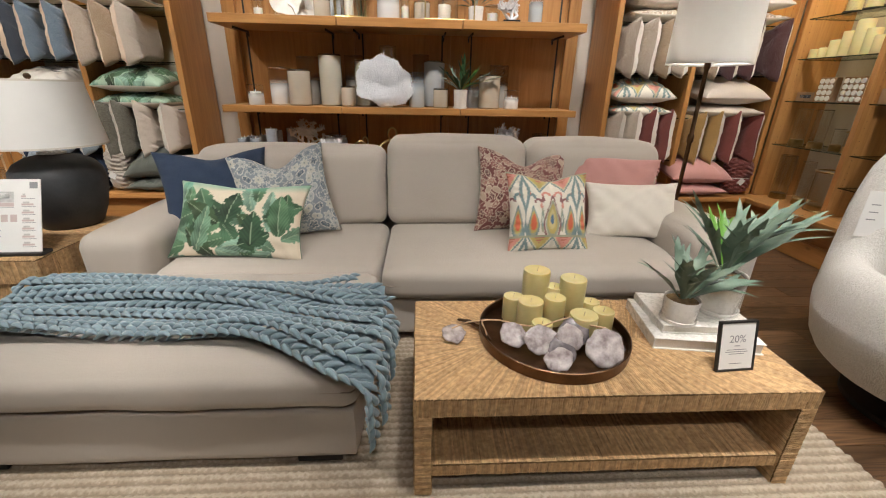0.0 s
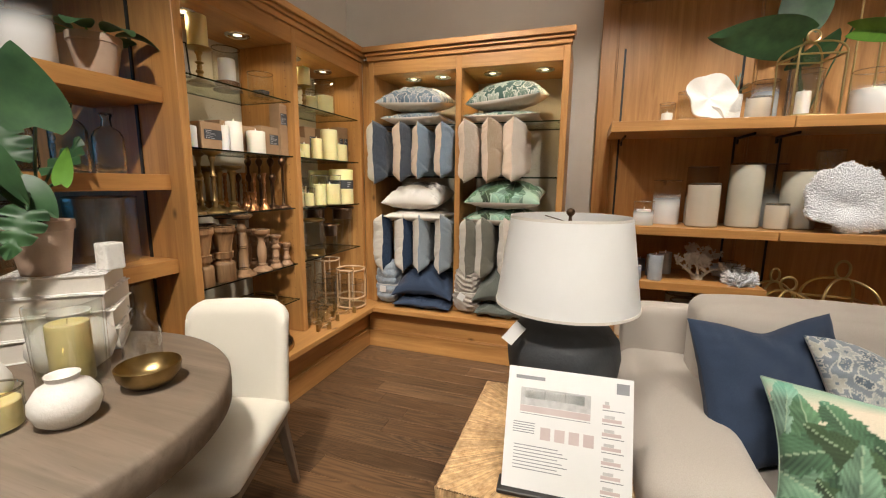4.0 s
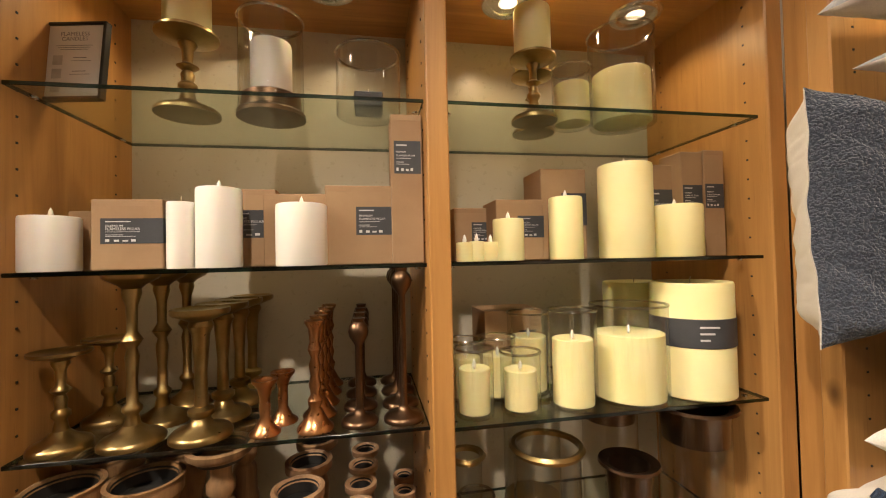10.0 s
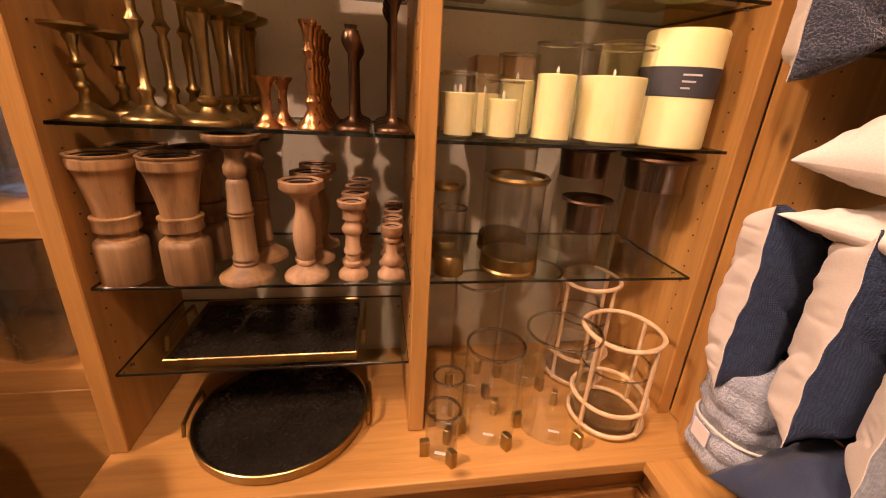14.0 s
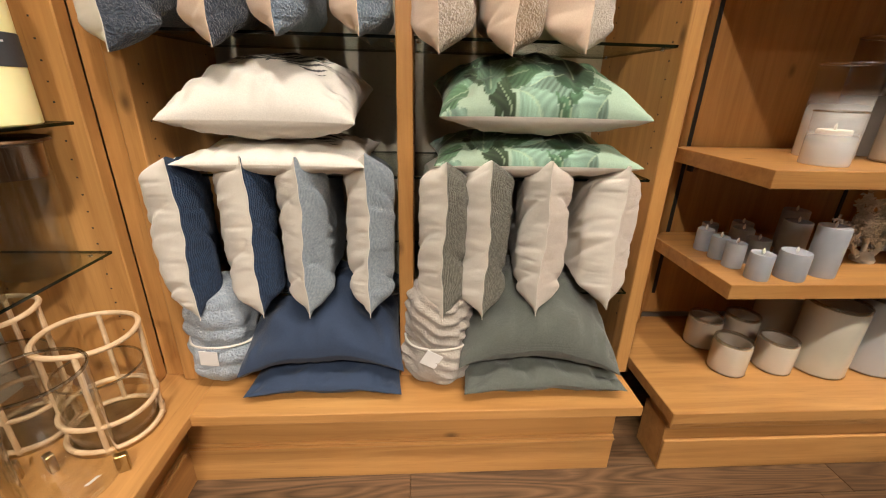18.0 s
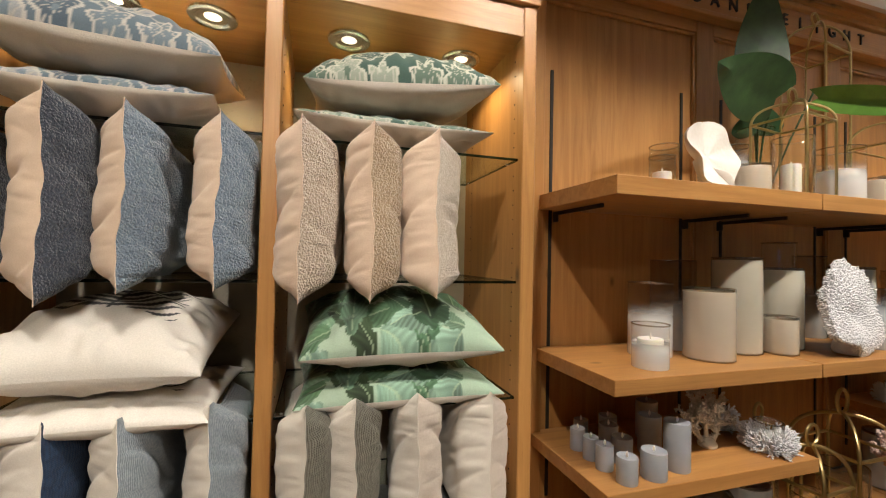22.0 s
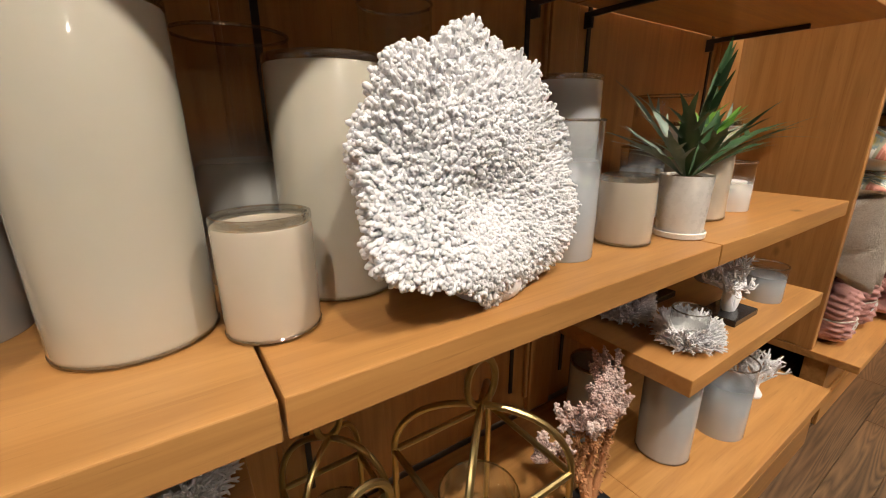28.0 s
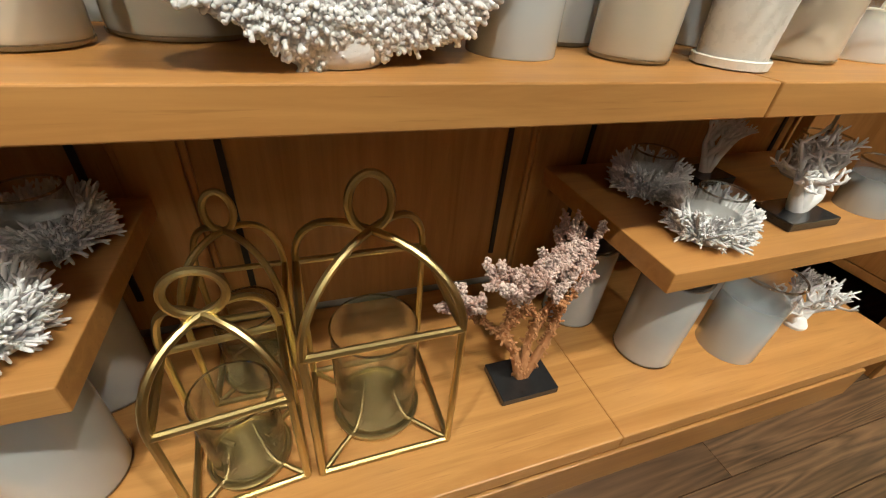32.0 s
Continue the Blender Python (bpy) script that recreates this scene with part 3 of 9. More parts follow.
tagged(part("wall_east", join(box(3.57, 3.72, 3.75, 4.10, 0, 3.2), box(3.57, 3.72, -3.05, 3.75, 2.85, 3.2), box(3.57, 3.72, -3.05, 0.4, 0, 2.85), box(3.57, 3.72, 0.4, 3.75, 0, 2.05)), PAINT),
       "beige painted side wall with a wide opening above the cabinets", "wall", kind="structure")
tagged(part("ceiling", box(-8.0, 3.72, -3.2, 6.0, 3.2, 3.35), CEIL), "plain white painted ceiling", "ceiling", kind="structure")
tagged(part("ceiling_far_room", box(3.72, 7.5, -3.2, 6.0, 3.0, 3.35), CEIL), "white ceiling of the room beyond", "ceiling", kind="structure")
tagged(part("wall_far_east", box(7.4, 7.55, -3.2, 6.0, 0, 3.2), PAINT), "beige wall of the room beyond", "wall", kind="structure")
tagged(part("wall_far_north", box(3.72, 7.4, 5.9, 6.05, 0, 3.2), PAINT), "beige end wall of the room beyond", "wall", kind="structure")
tagged(part("wall_far_west", join(box(-8.1, -8.0, -3.2, -0.2, 0, 0.9), box(-8.1, -8.0, -3.2, -0.2, 2.6, 3.2), box(-8.1, -8.0, -0.2, 6.0, 0, 3.2)), PAINT), "beige wall below and above a wide shop window", "wall", kind="structure")
SKYGLOW = glowing("daylight_blue", (0.16, 0.52, 0.85), 0.9)
tagged(part("backdrop", box(-8.5, -8.45, -3.4, 0.2, 0.5, 3.0), SKYGLOW), "blue daylight outside the far shop window", "daylight", kind="structure")


def track_light(at, aim):
    """A small white track head, built for the added fill heads too; the lamp sits at its mouth."""
    d = (Vector(aim) - Vector(at)).normalized()
    t = thing("track_light", (at[0], at[1], 3.17), "assumed white cylindrical track spotlight on the ceiling", "spotlight", "track spotlights")
    rot = d.to_track_quat("-Z", "Y").to_matrix().to_4x4()
    rel = Vector(at) - t.location
    can = moved(lathe([(0.0, 0.16), (0.03, 0.16), (0.036, 0.15), (0.036, 0.012), (0.033, 0.012), (0.033, 0.05), (0.0, 0.05)], 20), Matrix.Translation(rel) @ rot)
    part("can", can, CEIL, t, smooth=True)
    part("stem", tube([(0, 0, 0.03), (0, 0, -0.02), tuple(rel - d * 0.12)], 0.008, 8), CEIL, t, smooth=True)
    part("lens", moved(lathe([(0.0, 0.04), (0.0325, 0.04), (0.0325, 0.045), (0.0, 0.045)], 16), Matrix.Translation(rel) @ rot), BULB, t, "lit lens", True)


for at, aim, watts, size in TRACK_HEADS:
    track_light(at, aim)
# The track at -1.1 is made up to carry the added front heads.
for yy in (-1.1, 0.55, 2.45):
    tagged(part("ceiling_track", box(-2.9, 2.9, yy - 0.018, yy + 0.018, 3.17, 3.199, 0.002), CEIL), "assumed white lighting track along the ceiling", "light track", kind="structure")

# spotlights in the ceiling of the room beyond
for i in range(9):
    t = thing("ceiling_spotlight", (3.95 + 0.36 * i, 2.66, 3.0), "small lit spotlight on the far ceiling", "spotlight", "far ceiling spotlights")
    part("housing", lathe([(0.0, 0.0), (0.05, 0.0), (0.05, -0.06), (0.042, -0.06), (0.042, -0.02), (0.0, -0.02)], 16), CEIL, t, smooth=True)
    part("lens", lathe([(0.0, -0.05), (0.041, -0.05), (0.041, -0.062), (0.034, -0.08), (0.02, -0.092), (0.0, -0.096)], 16), BULB, t, "lit lens", True)
spot((5.5, 2.2, 2.95), (5.5, 2.2, 0), 120, 150, 0.8, 0.2)
# Unseen fill lamp pointing up, added only to brighten the far ceiling.
spot((5.3, 3.3, 2.2), (5.3, 3.3, 3.2), 62, 170, 0.8, 0.2)

GLOW_SPOTS = []


def downlight(parent, x, y, z, m):
    """A recessed downlight in a cabinet's ceiling, given in the cabinet's own frame."""
    dl = part("downlight", lathe([(0.041, -0.002), (0.047, -0.006), (0.056, -0.008), (0.064, -0.005), (0.066, -0.0005), (0.041, -0.0005), (0.041, -0.002)], 32, x, y), CHROME, parent, "recessed round downlight with a chrome ring", True)
    for v in dl.data.vertices:
        v.co.z += z
    part("reflector", lathe([(0.0408, z - 0.0018), (0.033, z - 0.0007), (0.024, z - 0.0005), (0.024, z - 0.0002), (0.0408, z - 0.0003), (0.0408, z - 0.0018)], 28, x, y), CHROME, dl, "satin reflector", True)
    part("lens", lathe([(0.0, z - 0.0045), (0.014, z - 0.004), (0.0232, z - 0.001), (0.0232, z - 0.0003), (0.0, z - 0.0003)], 20, x, y), DOWN_LENS, dl, "lit bulb", True)
    p = m @ Vector((x, y, z - 0.012))
    q = m @ Vector((x, y - 0.02, 0))
    GLOW_SPOTS.append((p, q))


def crown(w, proj, z0, z1, y=0.0, x0=0.0):
    """A stepped cornice along the front, returned at its ends."""
    h = z1 - z0
    steps = [(0.25, 0.0, 0.35), (0.6, 0.35, 0.6), (1.0, 0.6, 1.0)]
    return join(*[box(x0 - proj * a * 0.6, x0 + w + proj * a * 0.6, y - proj * a, y + 0.05, z0 + h * b, z0 + h * c, 0.004, 2) for a, b, c in steps])


def glass_shelf(parent, x0, x1, y0, y1, top):
    bm = box(x0, x1, y0, y1, top - 0.0075, top, 0.001)
    for f in bm.faces:
        f.material_index = 0 if abs(f.normal.z) > 0.8 else 1
    g = part("glass_shelf", bm, [PANE, EDGE], parent, "clear glass shelf with a green edge")
    g.visible_shadow = False
    for px in (x0 + 0.012, x1 - 0.012):
        for py in (y0 + 0.05, y1 - 0.06):
            part("shelf_pin", lathe([(0.0, -0.004), (0.006, -0.004), (0.006, 0.0), (0.0, 0.0)], 8), CHROME, g).location = (px, py, top - 0.008)
    return g


def cabinet(name, at, rz, width, dividers, shelves, lights, label, depth=0.41, base_out=0.16, ceil=2.09, top=2.205, crown_top=2.28, base_l=0.0, base_r=0.0, inner_l=False, inner_r=False):
    """An open wooden display cabinet; x runs along its front, y into its depth, from its front left foot."""
    c = thing(name, at, label, "cabinet", rz=rz)
    m = pose(*at, 0, 0, rz)
    T = 0.044
    part("side_panel", box(0, T, 0, depth, 0.35, top, 0.003), WOOD_Z, c)
    part("side_panel", box(width - T, width, 0, depth, 0.35, top, 0.003), WOOD_Z, c)
    posts = [(0, T)] + [(d, d + 0.042) for d in dividers] + [(width - T, width)]
    for d in dividers:
        part("divider", box(d, d + 0.042, 0.001, depth - 0.012, 0.35, top - 0.002, 0.003), WOOD_Z, c)
    for a, b in zip(posts, posts[1:]):
        part("back_panel", box(a[1], b[0], depth - 0.012, depth, 0.35, ceil), BEIGE, c, "beige back panel")
        part("ceiling_panel", box(a[1], b[0], 0.02, depth - 0.012, ceil, ceil + 0.02), WOOD_X, c)
        holes = []
        for px in (a[1] + 0.0006, b[0] - 0.0006):
            for py in (0.055, depth - 0.08):
                for k in range(34):
                    z = 0.55 + k * 0.045
                    holes.append(box(px - 0.0008, px + 0.0008, py - 0.002, py + 0.002, z - 0.002, z + 0.002))
        part("pin_row", join(*holes), BLACK, c)["kind"] = "stuff"
    part("header", box(T, width - T, 0.003, 0.022, ceil - 0.001, top - 0.004, 0.002), WOOD_X, c)
    part("cornice", crown(width, 0.045, top - 0.02, crown_top, 0.0), WOOD_X, c)
    part("top_board", box(0.004, width - 0.004, 0.02, depth, top - 0.003, top + 0.02), WOOD_X, c)
    part("base_top", box(-base_l, width + base_r, -base_out, depth, 0.312, 0.348, 0.004, 2), WOOD_X, c, "thick base board")
    lo, hi = -base_l + (-0.085 if inner_l else 0.02), width + base_r + (0.085 if inner_r else -0.02)
    part("riser", box(lo, hi, -base_out + 0.095, 0.02, 0.0, 0.3115, 0.002), WOOD_X, c)
    part("plinth", box(lo - 0.001, hi + 0.001, -base_out + 0.082, -base_out + 0.0945, 0.0, 0.132, 0.003, 2), WOOD_X, c)
    part("plinth_cap", box(lo - 0.002, hi + 0.002, -base_out + 0.076, -base_out + 0.0945, 0.1322, 0.1415, 0.004, 2), WOOD_X, c)
    part("plinth_bead", box(lo - 0.001, hi + 0.001, -base_out + 0.083, -base_out + 0.0945, 0.1417, 0.151, 0.004, 2), WOOD_X, c)
    for bay, tops in enumerate(shelves):
        for z in tops:
            glass_shelf(c, posts[bay][1] + 0.002, posts[bay + 1][0] - 0.002, 0.022, depth - 0.016, z)
    for x in lights:
        downlight(c, x, 0.2, ceil, m)
    return c


LEFT_AT, PILLOW_AT, PILLOW_R_AT, RIGHT_AT = (-3.36, 2.044, 0), (-3.292, 3.565, 0), (1.545, 3.565, 0), (3.05, 3.56, 0)
cabinet("glass_shelf_cabinet", LEFT_AT, 90, 1.546, [0.742], [[1.77, 1.454, 1.145, 0.798, 0.57], [1.77, 1.454, 1.137, 0.80]], [0.22, 0.55, 0.98, 1.33],
        "honey-coloured wooden cabinet with glass shelves of candles and candlesticks", base_r=0.11)
cabinet("pillow_cabinet", PILLOW_AT, 0, 1.446, [0.684], [[1.723, 1.351, 1.005, 0.645]] * 2, [0.28, 0.52, 0.90, 1.27],
        "honey-coloured wooden cabinet with glass shelves packed with blue and cream cushions", depth=0.5, base_l=-0.0915, base_r=-0.02, inner_l=True)
cabinet("pillow_cabinet", PILLOW_R_AT, 0, 1.50, [0.684], [[1.723, 1.351, 1.005, 0.645]] * 2, [0.28, 0.52, 0.90, 1.27],
        "honey-coloured wooden cabinet with glass shelves packed with red and cream cushions", depth=0.5, base_r=-0.1555, inner_r=True)
cabinet("glass_shelf_cabinet", RIGHT_AT, -90, 2.5, [0.70, 1.42], [[1.77, 1.48, 1.16, 0.81], [1.77, 1.48, 1.16, 0.81], [1.77, 1.48, 1.16, 0.81]], [0.22, 0.52, 0.92, 1.24, 1.66, 2.1],
        "honey-coloured wooden cabinet with glass shelves of yellow candles and glassware", base_l=0.14)
for p, q in GLOW_SPOTS:
    spot(p, q, 3.5 if p[0] < -3.3 else 8.0, 146, 0.6, 0.02, (1.0, 0.83, 0.53) if p[0] < -3.3 else (1.0, 0.79, 0.45))
tagged(part("corner_post", box(-3.36, -3.2925, 3.5905, 3.7, 0.35, 2.205, 0.003), WOOD_Z), "narrow wooden corner post between two cabinets", "trim", kind="structure")

# ---- the middle shelving wall ----
mid = thing("shelving_wall", (-0.13, 4.05, 0), "honey-coloured panelled wooden shelving wall with thick floating shelves", "shelving")
MX0, MX1, MB = -1.66, 1.40, 4.05


def wpart(name, bm, m, label="", smooth=False):
    return part(name, bm, m, mid, label, smooth, True)


wpart("back_board", box(MX0 + 0.09, MX1 - 0.09, MB, MB + 0.03, 0.3, 2.63), WOOD_Z)
wpart("pilaster", box(MX0, MX0 + 0.105, MB - 0.05, MB + 0.045, 0.0, 2.655, 0.004, 2), WOOD_Z)
wpart("pilaster", box(MX1 - 0.105, MX1, MB - 0.05, MB + 0.045, 0.0, 2.655, 0.004, 2), WOOD_Z)
for sx in (-0.635, 0.325):
    wpart("stile", box(sx - 0.055, sx + 0.055, MB - 0.022, MB - 0.0005, 0.3, 2.63, 0.003, 2), WOOD_Z)
for a, b in ((MX0 + 0.105, -0.69), (-0.58, 0.27), (0.38, MX1 - 0.105)):
    wpart("rail", box(a + 0.0005, b - 0.0005, MB - 0.022, MB - 0.0005, 2.57, 2.63, 0.003, 2), WOOD_X)
    for edge in (box(a + 0.0005, b - 0.0005, MB - 0.016, MB - 0.0008, 2.555, 2.5695, 0.004, 2), box(a + 0.0005, a + 0.0145, MB - 0.016, MB - 0.0008, 0.36, 2.5545, 0.004, 2), box(b - 0.0145, b - 0.0005, MB - 0.016, MB - 0.0008, 0.36, 2.5545, 0.004, 2)):
        wpart("panel_moulding", edge, WOOD_Z)
for tx in (-1.495, -0.765, -0.505, 0.195, 0.455, 1.235):
    wpart("slotted_track", box(tx - 0.007, tx + 0.007, MB - 0.006, MB - 0.0005, 0.40, 2.26), BLACK, "black slotted shelf track")
wpart("frieze", box(MX0 - 0.005, MX1 + 0.005, MB - 0.062, MB + 0.045, 2.655, 2.785, 0.003), WOOD_X)
wpart("frieze_moulding", box(MX0 - 0.02, MX1 + 0.02, MB - 0.078, MB + 0.045, 2.631, 2.6545, 0.006, 3), WOOD_X)
wpart("cornice", crown(MX1 - MX0 + 0.01, 0.085, 2.7855, 2.86, MB - 0.062, MX0 - 0.005), WOOD_X)
LETTERS = "CANDLELIGHT"
for i, ch in enumerate(LETTERS):
    fc = bpy.data.curves.new("letter", "FONT")
    fc.body, fc.size, fc.extrude, fc.align_x = ch, 0.085, 0.004, "CENTER"
    fc.materials.append(BLACK)
    lo = new("letter", fc)
    lo.parent = mid
    lo.location = Vector((-0.748 + 0.122 * i, MB - 0.067, 2.69)) - mid.location
    lo.rotation_euler = (radians(90), 0, 0)


def shelf_board(x0, x1, top, thick, label="thick wooden shelf board"):
    s = wpart("shelf", box(x0 + 0.0012, x1 - 0.0012, 3.53, MB - (0.05 if top > 1.5 else 0.024), top - thick, top, 0.0025, 2), WOOD_X, label)
    for bx_ in (x0 + 0.10, x1 - 0.12):
        arm = box(bx_ - 0.006, bx_ + 0.006, MB - 0.33, MB - 0.03, top - thick - 0.016, top - thick - 0.0005, 0.0015)
        arm = join(arm, box(bx_ - 0.006, bx_ + 0.006, MB - 0.035, MB - 0.007, top - thick - 0.045, top - thick - 0.0005, 0.0015))
        part("bracket", arm, BLACK, s, "black steel bracket", world=False)
        s.children[-1].location = -mid.location
    return s


US, MS, LS, BS = 1.692, 1.047, 0.697, 0.277
for a, b in ((-1.578, -0.635), (-0.632, 0.325), (0.328, 1.30)):
    shelf_board(a, b, US, 0.062)
    shelf_board(a, b, MS, 0.052)
shelf_board(-1.60, -0.653, LS, 0.05)
shelf_board(0.308, 1.30, LS, 0.05)
wpart("base_top", join(box(-1.73, 0.292, 3.447, MB - 0.001, BS - 0.045, BS, 0.004, 2), box(0.2925, 1.40, 3.447, MB - 0.001, BS - 0.045, BS, 0.004, 2)), WOOD_X, "thick base board")
wpart("base_trim", box(-1.715, 1.385, 3.467, 3.6, BS - 0.085, BS - 0.0455, 0.006, 2), WOOD_X)
wpart("riser", box(-1.71, 1.38, 3.49, 3.62, 0.0, BS - 0.0855, 0.002), WOOD_X)
wpart("plinth_moulding", box(-1.712, 1.382, 3.475, 3.489, 0.0, 0.13, 0.004, 2), WOOD_X)

# ---- cushions ----


def cushion_grid(w, h, t, n, m, seed, wrinkle=0.006, pinch=0.10, plump=0.42):
    """Two sheets of points of a stuffed square: x across, z up from 0, front towards -y."""
    u = np.linspace(-1, 1, n)[:, None] * np.ones((1, m))
    v = np.ones((n, 1)) * np.linspace(-1, 1, m)[None, :]
    u, v = np.sin(u * math.pi / 2) * 0.55 + u * 0.45, np.sin(v * math.pi / 2) * 0.55 + v * 0.45
    x = w / 2 * u * (1 - pinch * (1 - v ** 2) * np.abs(u) ** 1.5)
    z = h / 2 * v * (1 - pinch * (1 - u ** 2) * np.abs(v) ** 1.5)
    thick = t / 2 * np.clip(1 - u ** 2, 0, 1) ** plump * np.clip(1 - v ** 2, 0, 1) ** plump
    rng = random.Random(seed)
    ph = [rng.uniform(0, 6.28) for _ in range(8)]
    rim = np.clip((1 - np.maximum(np.abs(u), np.abs(v))) * 4, 0, 1)
    wr = np.zeros_like(u)
    for k in range(4):
        a, b = rng.uniform(6, 15), rng.uniform(6, 15)
        wr += np.sin(a * u + ph[k]) * np.sin(b * v + ph[k + 4]) * rim
    edge = np.exp(-((1 - np.abs(u)) / 0.25) ** 2) * np.sin(v * 23 + ph[0] + 2 * u + 2.2 * np.sin(v * 7 + ph[3])) + np.exp(-((1 - np.abs(v)) / 0.25) ** 2) * np.sin(u * 23 + ph[1] - 2 * v + 2.2 * np.sin(u * 7 + ph[2]))
    near = np.exp(-((1 - np.abs(u)) / 0.30) ** 2)
    fold_f = (1 - np.abs(np.sin(v * 5.5 + ph[4] + 0.8 * np.sin(v * 9 + ph[5]) + u * 1.5))) ** 5 * (0.5 + 0.5 * np.sin(v * 4 + ph[6]))
    fold_b = (1 - np.abs(np.sin(v * 7.5 + ph[6] + 0.9 * np.sin(v * 8 + ph[7]) - u * 1.5))) ** 5 * (0.6 + 0.4 * np.sin(v * 5 + ph[2]))
    depth = wrinkle * 0.9 * near * rim
    front = -(thick + wr * wrinkle * 0.5 + edge * rim * wrinkle - fold_f * depth)
    back = thick + wr * wrinkle * 0.4 - edge * rim * wrinkle * 0.8 - fold_b * depth * 1.3
    return u, v, x, z, front, back


def cover(name, x, y, z, u, v, h, material, parent, flip, paint=None):
    n, m = x.shape
    co = np.stack([x, y, z + h / 2], -1).reshape(-1, 3)
    idx = np.arange(n * m).reshape(n, m)
    q = np.stack([idx[:-1, :-1], idx[1:, :-1], idx[1:, 1:], idx[:-1, 1:]], -1).reshape(-1, 4)
    if flip:
        q = q[:, ::-1]
    ob = big_mesh(name, co.tolist(), q.tolist(), material, parent)
    if paint is not None:
        at = ob.data.color_attributes.new("print", "FLOAT_COLOR", "POINT")
        col = np.ones((n * m, 4))
        col[:, :3] = paint(u, v).reshape(-1, 3)
        at.data.foreach_set("color", col.ravel())
    return ob


def cushion(at, label, w=0.48, h=0.48, t=0.15, front=LINEN, back=LINEN, rz=0.0, rx=0.0, ry=0.0, n=26, seed=1, paint=None, group="", piping=None, wrinkle=0.006, plump=0.42, name="cushion", pinch=0.10, paint_back=None, chop=0.0):
    c = thing(name, at, label, "cushion", group)
    c.matrix_world = Matrix.Translation(at) @ Euler((radians(rx), radians(ry), radians(rz)), "YXZ").to_matrix().to_4x4()
    if paint is not None:
        n = max(n, 150)
    m = max(12, int(n * h / w)) if paint is not None else n
    u, v, x, z, f, b = cushion_grid(w, h, t, n, m, seed, wrinkle, plump=plump, pinch=pinch)
    if chop:
        z = z - chop * np.exp(-(u / 0.42) ** 2) * np.clip((v + 0.6) / 1.6, 0, 1) ** 2
        f = f - chop * 0.25 * np.exp(-(u / 0.3) ** 2) * np.clip(v, 0, 1) * (1 - np.abs(v)) * 2
    cover("front_cover", x, f, z, u, v, h, front, c, False, paint)
    cover("back_cover", x, b, z, u, v, h, back, c, True, paint_back)
    if piping is not None:
        ring = [(x[i, 0], 0, z[i, 0] + h / 2) for i in range(0, n - 1, 2)] + [(x[n - 1, j], 0, z[n - 1, j] + h / 2) for j in range(0, m - 1, 2)]
        ring += [(x[i, m - 1], 0, z[i, m - 1] + h / 2) for i in range(n - 1, 0, -2)] + [(x[0, j], 0, z[0, j] + h / 2) for j in range(m - 1, 0, -2)]
        part("piping", tube(ring, 0.003, 5, True), piping, c, smooth=True)
    return c


# printed cloths, as colours over the square -1..1


def leaf_field(u, v, leaves, ground, aspect=1.0):
    col = np.ones(u.shape + (3,)) * np.array(ground)
    for (cx, cy, ang, length, width, tone, lobes) in leaves:
        a = math.radians(ang)
        du, dv = (u - cx) * aspect, v - cy
        s = (du * math.cos(a) + dv * math.sin(a)) / length
        w = (-du * math.sin(a) + dv * math.cos(a)) / width
        body = np.clip(s, 0, 1)
        rim = np.sin(body * math.pi) ** 0.6 * (1 - 0.35 * body) * (1 + 0.07 * np.sin(s * lobes + np.abs(w) * 3) + 0.05 * np.sin(s * lobes * 2.7 + cx * 9) - 0.22 * (np.sin(s * lobes * 0.9 + cy * 7) > 0.9))
        inside = (s > 0) & (s < 1) & (np.abs(w) < rim)
        vein = np.abs(np.sin((s * 1.0 - np.abs(w) * 0.45) * lobes * 1.3))
        shade = 0.62 + 0.55 * vein ** 2 * (0.3 + 0.7 * np.abs(w)) - 0.14 * (w > 0) + 0.35 * s * (w < 0) + 0.22 * np.sin(u * 7 + v * 5 + cx * 11) * np.sin(v * 9 - u * 3)
        c = np.array(tone)[None, None, :] * shade[..., None]
        c = np.where((np.abs(w) < 0.035)[..., None], c * 0.45 + np.array([0.20, 0.26, 0.17]), c)
        col = np.where(inside[..., None], c, col)
    return np.clip(col, 0.004, 0.9)


def palm_print(u, v):
    rng = random.Random(5)
    leaves = []
    greens = [(0.028, 0.072, 0.034), (0.065, 0.145, 0.075), (0.15, 0.265, 0.17), (0.25, 0.40, 0.30), (0.04, 0.078, 0.03), (0.09, 0.185, 0.095)]
    order = [3, 3, 2, 3, 3, 2, 3, 5, 2, 5, 3, 1, 5, 2, 1, 0, 2, 1, 3, 5, 4, 1, 0, 5, 3, 4, 0, 2, 1, 5, 0, 3, 4, 1, 2, 0, 5, 3, 4, 1, 0, 2]
    for i, g in enumerate(order):
        leaves.append((-1.25 + 2.1 * ((i * 0.618) % 1.0), rng.uniform(-1.1, 0.7), rng.choice([25, 60, 85, 110, 140, 200, 320, 345]) + rng.uniform(-12, 12), rng.uniform(0.7, 1.25), rng.uniform(0.2, 0.36), greens[g], rng.uniform(16, 24)))
    col = leaf_field(u, v, leaves, (0.62, 0.54, 0.42), 1.7)
    wash = (0.5 + 0.5 * np.sin(u * 5 + 2) * np.sin(v * 6 + 1))[..., None]
    top = 0.7 * np.clip((v - 0.75) * 5 + wash[..., 0] * 0.6 - 0.2, 0, 1)[..., None]
    return col * (1 - top) + (np.array([0.13, 0.38, 0.27]) * (0.8 + 0.4 * wash)) * top


